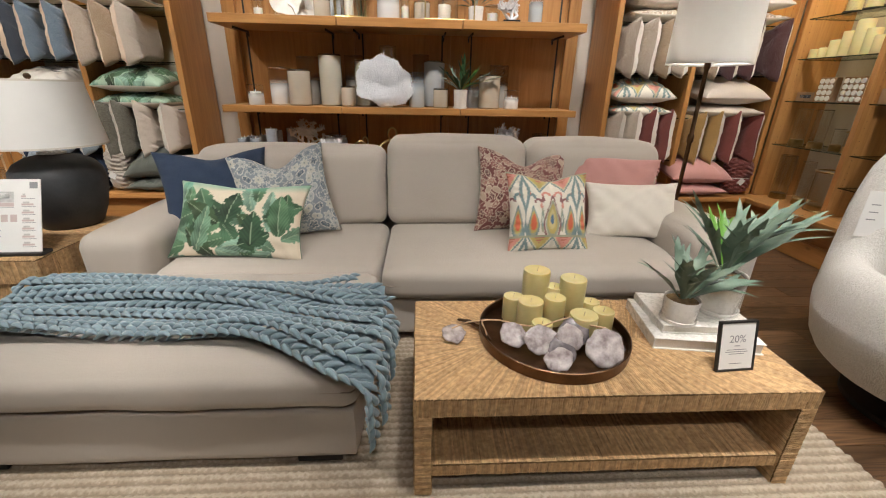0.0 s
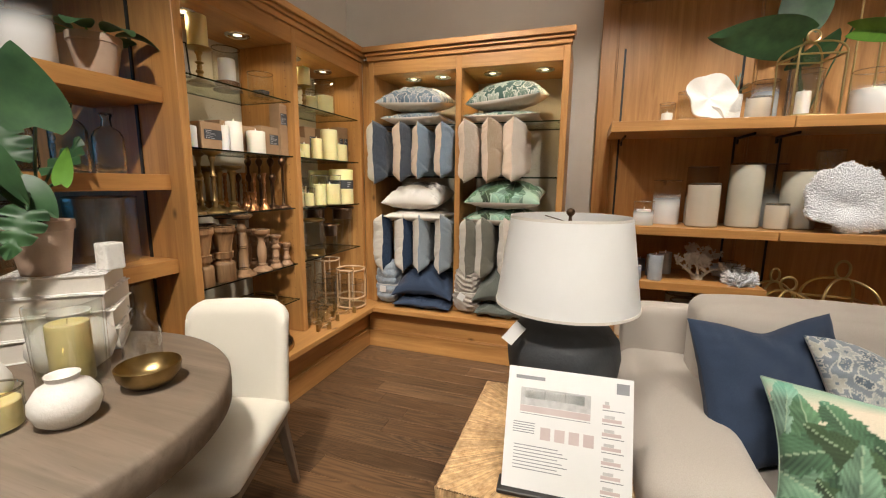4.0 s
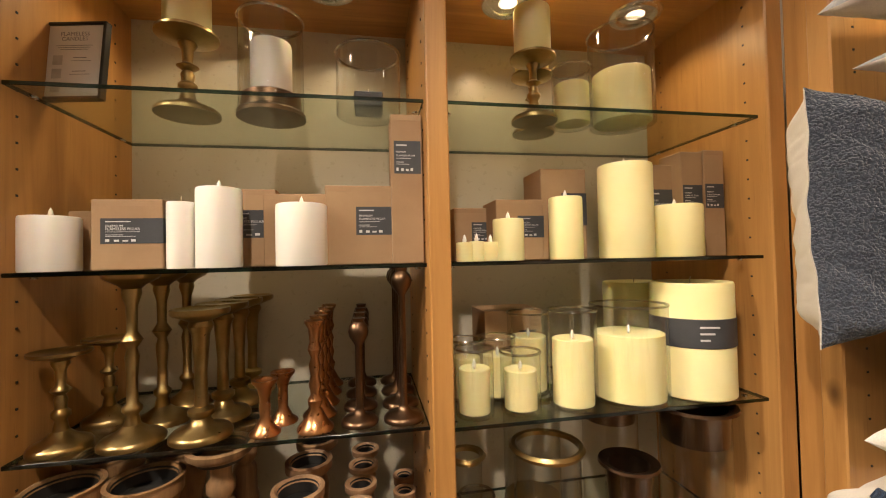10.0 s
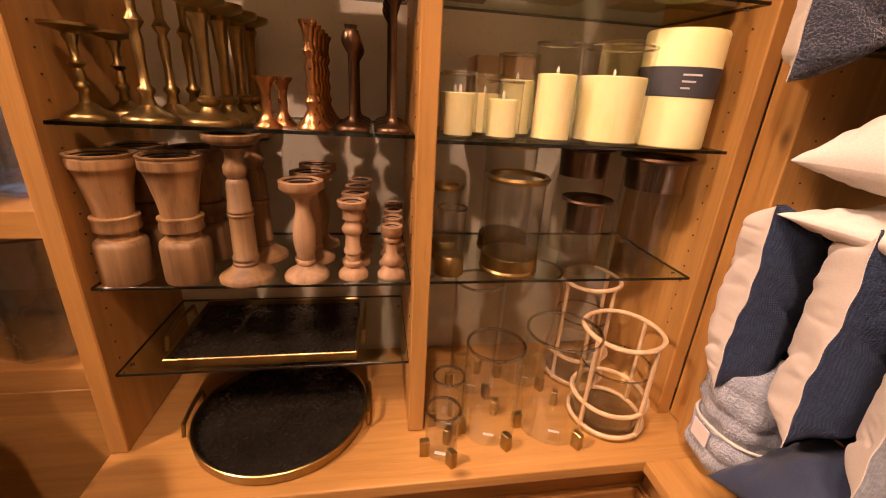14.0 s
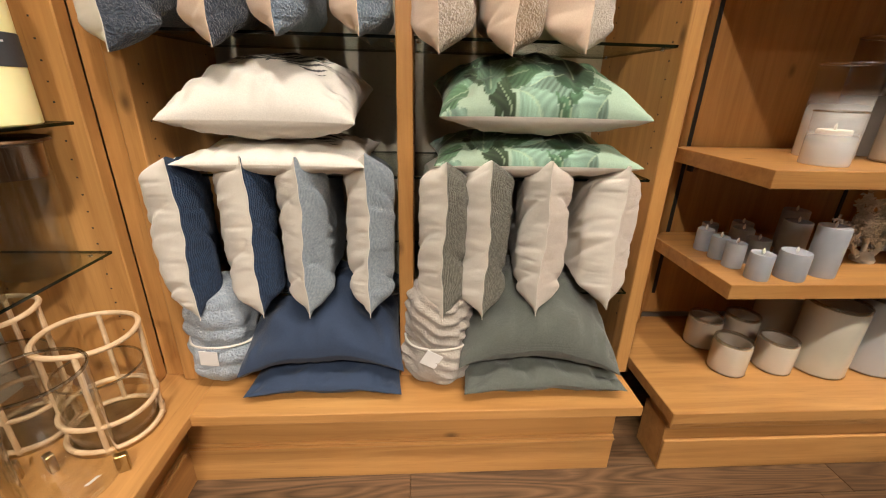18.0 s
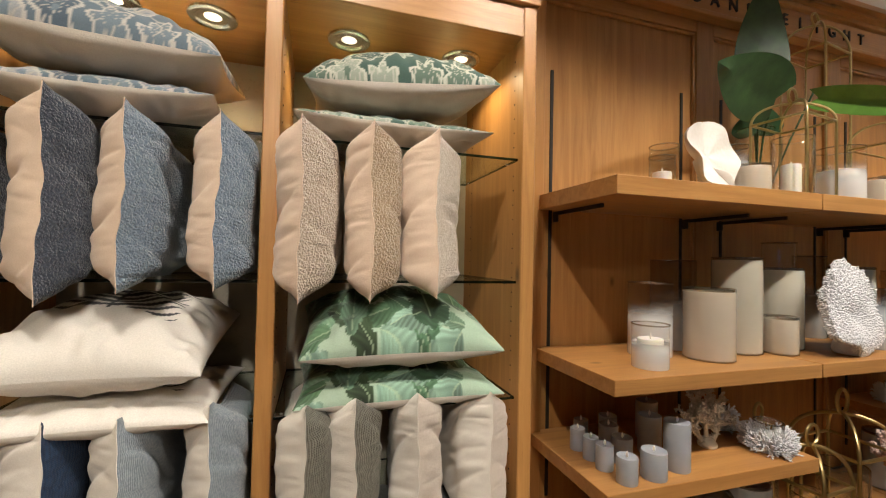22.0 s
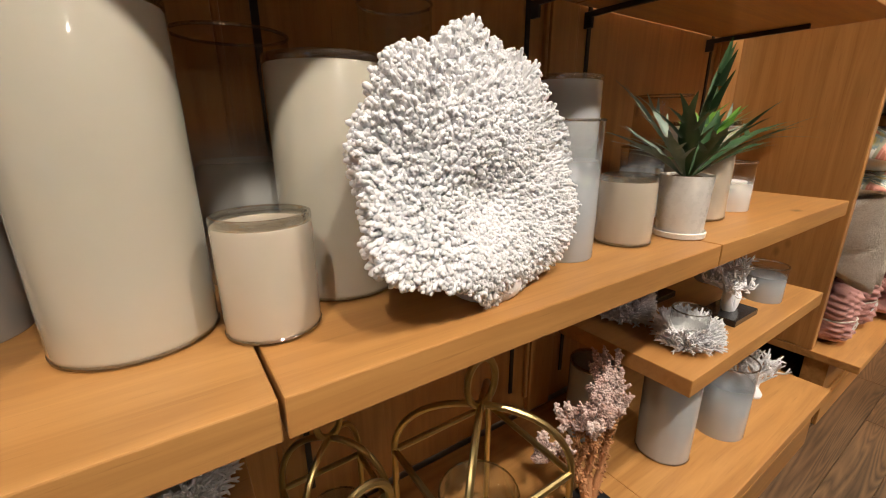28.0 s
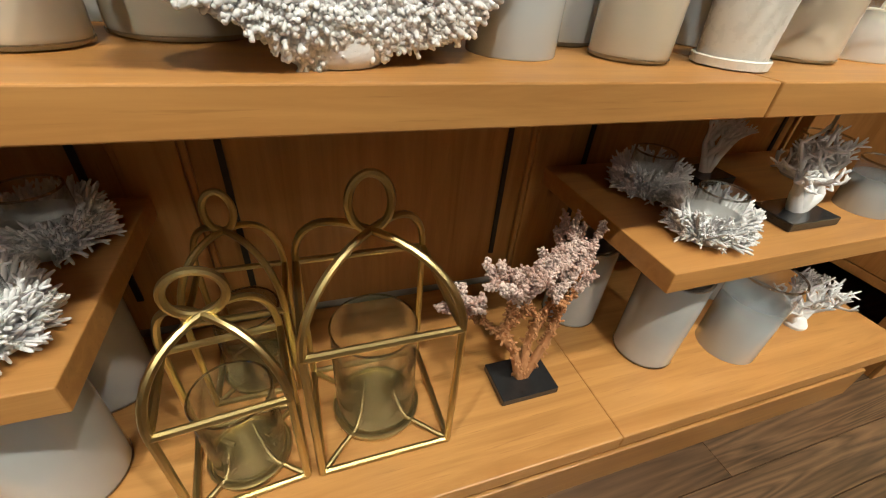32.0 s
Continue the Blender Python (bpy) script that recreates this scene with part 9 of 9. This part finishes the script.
part("driftwood", tube([(-0.16, 0.12, 0.012), (-0.12, 0.09, 0.02), (-0.08, 0.04, 0.02), (-0.06, -0.02, 0.012)], [0.004, 0.008, 0.009, 0.004], 7), BRONZE, tw, "short dark twig", True)


def book(at, w, d, h, words, rz=0.0):
    t = thing("book", at, words, "book", "stacked books", rz=rz)
    part("page_block", box(-w / 2 + 0.006, w / 2 - 0.006, -d / 2 + 0.006, d / 2, 0.004, h - 0.004), LINEN, t, "cream page block")
    part("cover", join(box(-w / 2, w / 2, -d / 2, d / 2 + 0.004, 0, 0.0038, 0.001), box(-w / 2, w / 2, -d / 2, d / 2 + 0.004, h - 0.0038, h, 0.001), box(-w / 2, -w / 2 + 0.004, -d / 2, d / 2 + 0.004, 0.0039, h - 0.0039)), CERAMIC, t, "white cloth cover")
    return t


book((0.99, 1.25, CZ), 0.36, 0.28, 0.042, "large white cloth-bound book lying on the coffee table", -8)
book((1.0, 1.27, CZ + 0.0425), 0.32, 0.24, 0.032, "white cloth-bound book lying on another book", -5)
BT = CZ + 0.075
staghorn((0.90, 1.20, BT), "staghorn fern in a low white pot on books", 0.058, 0.088,
         [(-0.85, -0.1, 1.0, 0.27, 0.026, FERN), (-0.3, -0.3, 1.0, 0.24, 0.036, FERN), (0.1, -0.4, 1.0, 0.22, 0.039, FERN), (0.5, -0.3, 0.9, 0.23, 0.042, FERN), (1.0, -0.1, 0.6, 0.28, 0.036, FERN), (-0.1, 0.3, 1.0, 0.25, 0.034, FERN), (0.4, 0.3, 1.0, 0.22, 0.031, FERN)], 11)
staghorn((1.085, 1.275, BT), "large staghorn fern in a tall white pot on books", 0.076, 0.145,
         [(-0.55, 0.0, 1.1, 0.39, 0.035, FERN), (-0.15, -0.25, 1.0, 0.28, 0.038, FERN), (0.12, -0.25, 1.0, 0.29, 0.042, FERN), (0.45, -0.1, 1.0, 0.37, 0.046, FERN), (0.85, 0.0, 0.9, 0.42, 0.042, FERN), (0.65, 0.3, 0.9, 0.39, 0.038, FERN), (-0.2, 0.3, 1.0, 0.28, 0.023, LEAF_L), (0.05, 0.4, 1.0, 0.28, 0.025, LEAF_L), (0.25, 0.3, 1.0, 0.30, 0.034, FERN), (-0.5, 0.35, 0.9, 0.24, 0.027, FERN)], 12)
sg = thing("framed_sign", (0.99, 1.015, CZ), "small black-framed sale sign standing on the coffee table", "sign", rz=4, rx=-12)
part("frame", join(box(-0.065, -0.058, -0.006, 0.006, 0, 0.165, 0.001), box(0.058, 0.065, -0.006, 0.006, 0, 0.165, 0.001), box(-0.0578, 0.0578, -0.006, 0.006, 0, 0.007, 0.001), box(-0.0578, 0.0578, -0.006, 0.006, 0.158, 0.165, 0.001)), BLACK, sg)
part("card", box(-0.058, 0.058, -0.003, 0.005, 0.0072, 0.1578), PAPER, sg, "white printed card")
fc = bpy.data.curves.new("print", "FONT")
fc.body, fc.size, fc.extrude, fc.align_x = "20%", 0.034, 0.0002, "CENTER"
fc.materials.append(GREYINK)
tx = new("print", fc)
tx.parent, tx.location, tx.rotation_euler = sg, (0, -0.0036, 0.095), (radians(90), 0, 0)
for k, (a, b) in enumerate(((0.010, 0.004), (0.034, 0.003), (0.038, 0.003), (0.026, 0.003), (0.022, 0.003))):
    z = (0.082, 0.070, 0.063, 0.056, 0.024)[k]
    part("print_line", box(-a, a, -0.0036, -0.003, z, z + b * 0.7), GREYINK, sg)

# ---- on the end table ----
EZ = 0.5305
sb_ = thing("product_sign", (-1.715, 1.655, EZ), "white printed product card leaning on a black stand", "sign", rz=3)
part("stand", box(-0.165, 0.165, -0.03, 0.03, 0, 0.014, 0.003), BLACK, sb_, "black stand")
tilt = pose(0, -0.012, 0.012, -21, 0, 0)
part("card", moved(box(-0.155, 0.155, -0.002, 0.002, 0, 0.30), tilt), PAPER, sb_, "white card")


def on_card(x0, x1, z0, z1, m, name="print_block"):
    part(name, moved(box(x0, x1, -0.0026, -0.002, z0, z1), tilt), m, sb_)


on_card(-0.135, -0.06, 0.270, 0.279, GREYINK)
on_card(-0.12, 0.055, 0.205, 0.249, SHADE_INK)
for k in range(3):
    on_card(-0.108 + 0.051 * k, -0.060 + 0.051 * k, 0.222, 0.245, PAPER)
on_card(-0.12, 0.055, 0.188, 0.204, PINKINK)
on_card(-0.12, 0.055, 0.183, 0.1845, GREYINK)
for k in range(4):
    on_card(-0.065 + 0.035 * k, -0.04 + 0.035 * k, 0.125, 0.155, PINKINK)
for k in range(7):
    on_card(0.083, 0.128 if k else 0.10, 0.225 - 0.033 * k, 0.233 - 0.033 * k, PINKINK)
    on_card(0.088, 0.112 if k else 0.098, 0.2335 - 0.033 * k, 0.241 - 0.033 * k, SHADE_INK)
    on_card(0.083, 0.135, 0.219 - 0.033 * k, 0.221 - 0.033 * k, GREYINK)
for k in range(8):
    on_card(-0.13, -0.02 + 0.012 * (k % 3), 0.105 - 0.008 * k, 0.107 - 0.008 * k, GREYINK, "print_line")
on_card(0.115, 0.145, 0.262, 0.288, GREYINK)
for k in range(5):
    on_card(-0.135, -0.08, 0.160 - 0.006 * k, 0.162 - 0.006 * k, GREYINK, "print_line")
tg = thing("price_tag_stand", (-1.80, 1.50, 0), "white price card on a thin black floor stand", "price tag")
part("pole", tube([(0, 0, 0.005), (0, 0, 0.50)], 0.005, 8), BLACK, tg, smooth=True)
part("foot", lathe([(0, 0), (0.05, 0), (0.05, 0.006), (0, 0.008)], 20), BLACK, tg, smooth=True)
part("card", moved(box(-0.07, 0.07, -0.002, 0.002, -0.19, 0), pose(0.0, -0.01, 0.43, -4, 0, -4)), PAPER, tg, "white price card")
part("clip", box(-0.05, 0.035, -0.008, -0.004, 0.44, 0.485, 0.001), CHROME, tg, "grey plastic clip")
for k in range(3):
    part("print_line", moved(box(-0.05, 0.01 - 0.015 * k, -0.0026, -0.002, -0.035 - 0.014 * k, -0.031 - 0.014 * k), pose(0.0, -0.01, 0.43, -4, 0, -4)), GREYINK, tg)
ch_tag = thing("chaise_tag", (-1.45, 0.985, 0.0), "white price tag hanging from the chaise", "price tag")
part("card", moved(box(-0.04, 0.04, -0.001, 0.001, 0.02, 0.17), pose(0, 0, 0.02, 6, 0, 6)), PAPER, ch_tag, "white card")
part("string", tube([(0, 0.02, 0.26), (0.0, -0.005, 0.2), (0, 0, 0.18)], 0.0012, 5), BLACK, ch_tag)
ct_ = thing("chair_tag", (1.80, 1.46, 0.53), "white price tag hanging from the boucle chair", "price tag", rz=-20)
part("card", box(-0.05, 0.05, -0.001, 0.001, 0.15, 0.335), PAPER, ct_, "white card")
part("string", tube([(0, 0.0, 0.335), (0.012, 0.02, 0.40), (0.02, 0.075, 0.46)], 0.0015, 5), BLACK, ct_)
for k in range(3):
    part("print_line", box(-0.03, 0.0, -0.0016, -0.001, 0.28 - 0.03 * k, 0.284 - 0.03 * k), GREYINK, ct_)

# ---- on the dining table ----
DZ = 0.7505
bw = thing("brass_bowl", (-2.81, 1.43, DZ), "small hammered brass bowl on the dining table", "bowl")
part("bowl", lathe([(0, 0), (0.03, 0), (0.055, 0.012), (0.073, 0.035), (0.078, 0.062), (0.075, 0.064), (0.069, 0.036), (0.05, 0.015), (0, 0.006)], 40), BRASS, bw, smooth=True)


def plaster_vase(at, r, h, words):
    t = thing("plaster_vase", at, words, "vase")
    part("body", lathe([(0, 0), (r * 0.55, 0), (r * 0.85, h * 0.14), (r, h * 0.38), (r * 0.97, h * 0.55), (r * 0.75, h * 0.76), (r * 0.48, h * 0.85), (r * 0.44, h * 0.9), (r * 0.50, h), (r * 0.46, h), (r * 0.38, h * 0.88), (0, h * 0.6)], 44), PLASTER, t, smooth=True)


plaster_vase((-2.817, 1.243, DZ), 0.067, 0.118, "small round white plaster vase on the dining table")
plaster_vase((-3.12, 1.43, DZ), 0.105, 0.175, "round white plaster vase on the dining table")
plaster_vase((-3.06, 1.20, DZ), 0.06, 0.14, "small white plaster bud vase on the dining table")
hu = thing("glass_hurricane", (-2.97, 1.345, DZ), "clear squarish glass hurricane holding a yellow candle", "hurricane")
block = []
for i in range(48):
    a = 2 * math.pi * i / 48
    q = 0.066 / (abs(math.cos(a)) ** 5 + abs(math.sin(a)) ** 5) ** 0.2
    block.append([(k * q * (1 + 0.012 * math.sin(z * 90 + 3 * a)) * math.cos(a), k * q * (1 + 0.012 * math.sin(z * 90 + 3 * a)) * math.sin(a), z) for k, z in ((0, 0.001), (0.9, 0.001), (0.93, 0.012), (0.95, 0.06), (0.97, 0.12), (0.99, 0.18), (1, 0.238), (0.98, 0.245), (0.94, 0.242), (0.92, 0.18), (0.89, 0.08), (0.86, 0.0255), (0, 0.025))])
g_ = part("glass", moved(grid_mesh(block, True), pose(0, 0, 0, 0, 0, 20)), CLEAR, hu, "square clear glass", True)
g_.visible_shadow = False
candle((-2.97, 1.345, DZ + 0.0265), 0.046, 0.162, WAX_Y, "thick yellow pillar candle inside a glass hurricane", False)
bo = thing("glass_bottle", (-2.955, 1.515, DZ), "short clear glass bottle with a narrow neck", "bottle")
g_ = part("glass", lathe([(0, 0.002), (0.046, 0.002), (0.051, 0.01), (0.051, 0.10), (0.043, 0.125), (0.022, 0.145), (0.016, 0.165), (0.024, 0.19), (0.022, 0.191)], 36), CLEAR_WAVY, bo, smooth=True)
g_.visible_shadow = False
vt = jar_candle((-2.925, 1.165, DZ), 0.052, 0.095, 0.7, WAX_Y, "lit yellow candle in a short glass tumbler", CLEAR, wick=False)
part("flame", lathe([(0, 0.068), (0.006, 0.075), (0.007, 0.083), (0.003, 0.095), (0, 0.10)], 10), glowing("candle_flame", (1.0, 0.72, 0.2), 6.0), vt, "glowing candle flame", True)
BW = "white cloth-bound book in a stack on the dining table"
zb_ = DZ
for w_, d_, h_, turn_ in ((0.30, 0.24, 0.07, 50), (0.30, 0.24, 0.065, 46), (0.29, 0.23, 0.06, 40), (0.28, 0.22, 0.06, 44)):
    book((-3.33, 1.54, zb_), w_, d_, h_, BW, turn_)
    zb_ += h_ + 0.0005
mo = thing("potted_monstera", (-3.335, 1.50, zb_), "monstera with large split leaves in a clay pot", "plant")
part("pot", lathe([(0, 0), (0.06, 0), (0.08, 0.14), (0.086, 0.142), (0.086, 0.17), (0.08, 0.17), (0.075, 0.145), (0, 0.14)], 36), TERRACOTTA, mo, "pale clay pot", True)


FACE = (0.46, 0.89, 0.0)
for ctr, al, ac, ln, wd, m, cuts in (((0.135, -0.054, 0.525), (0.0, -0.12, 1), FACE, 0.19, 0.088, LEAF, 0), ((0.135, -0.112, 0.165), (0.15, -0.45, -0.8), (0.46, 0.85, -0.25), 0.13, 0.055, LEAF, 4), ((0.10, -0.06, 0.255), (0.35, 0.3, -0.6), (0.4, 0.8, 0.35), 0.12, 0.05, LEAF, 0),
                                     ((0.13, 0.012, 0.325), (0.1, 0.2, 1), (0.46, 0.85, -0.2), 0.10, 0.024, LEAF_L, 0), ((0.13, -0.13, 0.33), (0.1, 0.35, -0.9), (0.46, 0.8, 0.3), 0.16, 0.032, LEAF, 0), ((0.12, -0.215, 0.20), (0.1, -0.2, -0.9), FACE, 0.14, 0.05, LEAF, 4),
                                     ((-0.16, 0.02, 0.42), (-0.4, 0.1, 0.7), (0.3, 0.9, 0.1), 0.18, 0.07, LEAF, 4), ((-0.08, 0.14, 0.36), (-0.2, 0.5, 0.5), (0.9, 0.3, 0.1), 0.16, 0.06, LEAF, 4)):
    split_leaf(mo, (0, 0, 0.14), ctr, al, ac, ln, wd, m, cuts, "heart-shaped green leaf" if cuts == 0 else "ribbed monstera leaf")
wb = thing("white_block", (-3.22, 1.62, zb_), "small white ceramic block vase on books", "vase")
part("body", box(-0.03, 0.03, -0.03, 0.03, 0, 0.09, 0.006, 2), CERAMIC, wb)

# ---- jars on the open shelves ----


def big_jar(at, r, h, words, neck=False):
    t = thing("glass_jar", at, words, "vase", "large glass jars")
    prof = [(0, 0.002), (r * 0.9, 0.002), (r, 0.02), (r, h)] if not neck else [(0, 0.002), (r * 0.9, 0.002), (r, 0.02), (r, h * 0.62), (r * 0.8, h * 0.72), (r * 0.36, h * 0.80), (r * 0.30, h * 0.92), (r * 0.42, h)]
    prof = prof + [(max(0.0, q - 0.006), z + (0.008 if z < 0.01 else -0.0005)) for q, z in reversed(prof)]
    rows = []
    for i in range(40):
        a = 2 * math.pi * i / 40
        rows.append([((q * (1 + 0.025 * math.cos(10 * a) * (q > r * 0.85))) * math.cos(a), (q * (1 + 0.025 * math.cos(10 * a) * (q > r * 0.85))) * math.sin(a), z) for q, z in prof])
    g = part("glass", grid_mesh(rows, True), JAR_GLASS if neck else CLEAR_WAVY, t, smooth=True)
    g.visible_shadow = False
    q = (r * 0.42 if neck else r) - 0.002
    rim = part("rim", tube([(q * math.cos(a), q * math.sin(a), h + 0.001) for a in np.linspace(0, 2 * math.pi, 40, endpoint=False)], 0.0035, 6, True), LIP, t, "rounded glass rim", True)
    rim.visible_shadow = False


OZ = (1.7005, 1.3305, 0.9505, 0.5455)
for z, items in ((OZ[1], ((1.90, 0.055, 0.24), (1.76, 0.06, 0.26), (1.60, 0.055, 0.22), (1.45, 0.06, 0.26))),):
    for y, r, h in items:
        big_jar((-3.60, y, z), r, h, "ribbed clear glass bottle vase on a wooden shelf", True)
for y, r, h in ((1.88, 0.125, 0.28), (1.60, 0.11, 0.27), (1.30, 0.12, 0.28)):
    big_jar((-3.66, y, OZ[2]), r, h, "wide ribbed clear glass jar on a wooden shelf")
big_jar((-3.61, 1.85, OZ[3]), 0.15, 0.325, "large smooth clear glass vase on a wooden shelf")
pc = thing("potted_plant", (-3.58, 1.88, OZ[0]), "green leafy plant in a pale clay pot", "plant")
part("pot", lathe([(0, 0), (0.06, 0), (0.085, 0.13), (0.09, 0.132), (0.09, 0.16), (0.083, 0.16), (0.078, 0.14), (0, 0.135)], 36), TERRACOTTA, pc, "pale clay pot", True)
for k in range(7):
    a = k * 0.9
    broad_leaf(pc, (0, 0, 0.13), (math.cos(a), math.sin(a), 0.9), 0.16, 0.05, LEAF, 1.4, 0.08)
vase_glass((-3.58, 1.66, OZ[0]), 0.08, 0.26, OMBRE_W, "cloudy white ombre glass hurricane on a wooden shelf")
part("end_panel", box(-4.45, -3.771, 2.0442, 2.0595, 0.0, 2.45), WOOD_Z, op, world=True)

# ---- floor vent ----
fv = thing("floor_vent", (-1.95, 3.2, 0.0), "bronze slotted floor vent let into the boards", "vent")
part("frame", join(box(-0.17, 0.17, -0.05, -0.043, 0, 0.003), box(-0.17, 0.17, 0.043, 0.05, 0, 0.003), box(-0.17, -0.163, -0.0429, 0.0429, 0, 0.003), box(0.163, 0.17, -0.0429, 0.0429, 0, 0.003)), BRASS, fv)
for k in range(22):
    part("slat", box(-0.158 + 0.0147 * k, -0.150 + 0.0147 * k, -0.0428, 0.0428, 0, 0.0025), BRASS, fv)

# ---- floor boards ----
BW, boards = 0.128, []
rng = random.Random(77)
board_meshes = {}
for length in (0.9, 1.2, 1.5, 1.8):
    me = bpy.data.meshes.new("floor_plank")
    bm = box(0.0008, length - 0.0008, 0.0008, BW - 0.0008, -0.011, 0.0, 0.0012)
    bm.to_mesh(me)
    bm.free()
    me.materials.append(PLANK)
    board_meshes[length] = me
y = -0.6
count = 0
while y < 3.56:
    x = -3.5 - rng.uniform(0, 0.8)
    while x < 3.3:
        length = rng.choice((0.9, 1.2, 1.5, 1.8))
        ob = new("floor_plank", board_meshes[length])
        ob.parent = floor
        ob.location = (x, y, 0)
        x += length
        count += 1
    y += BW
# plain boards beyond the stretch that is walked
tagged(part("floor_border", box(-8.0, 7.5, -3.2, -0.6, -0.0115, -0.002), PLANK), "dark brown oak boards behind the seating", "floor", kind="structure")
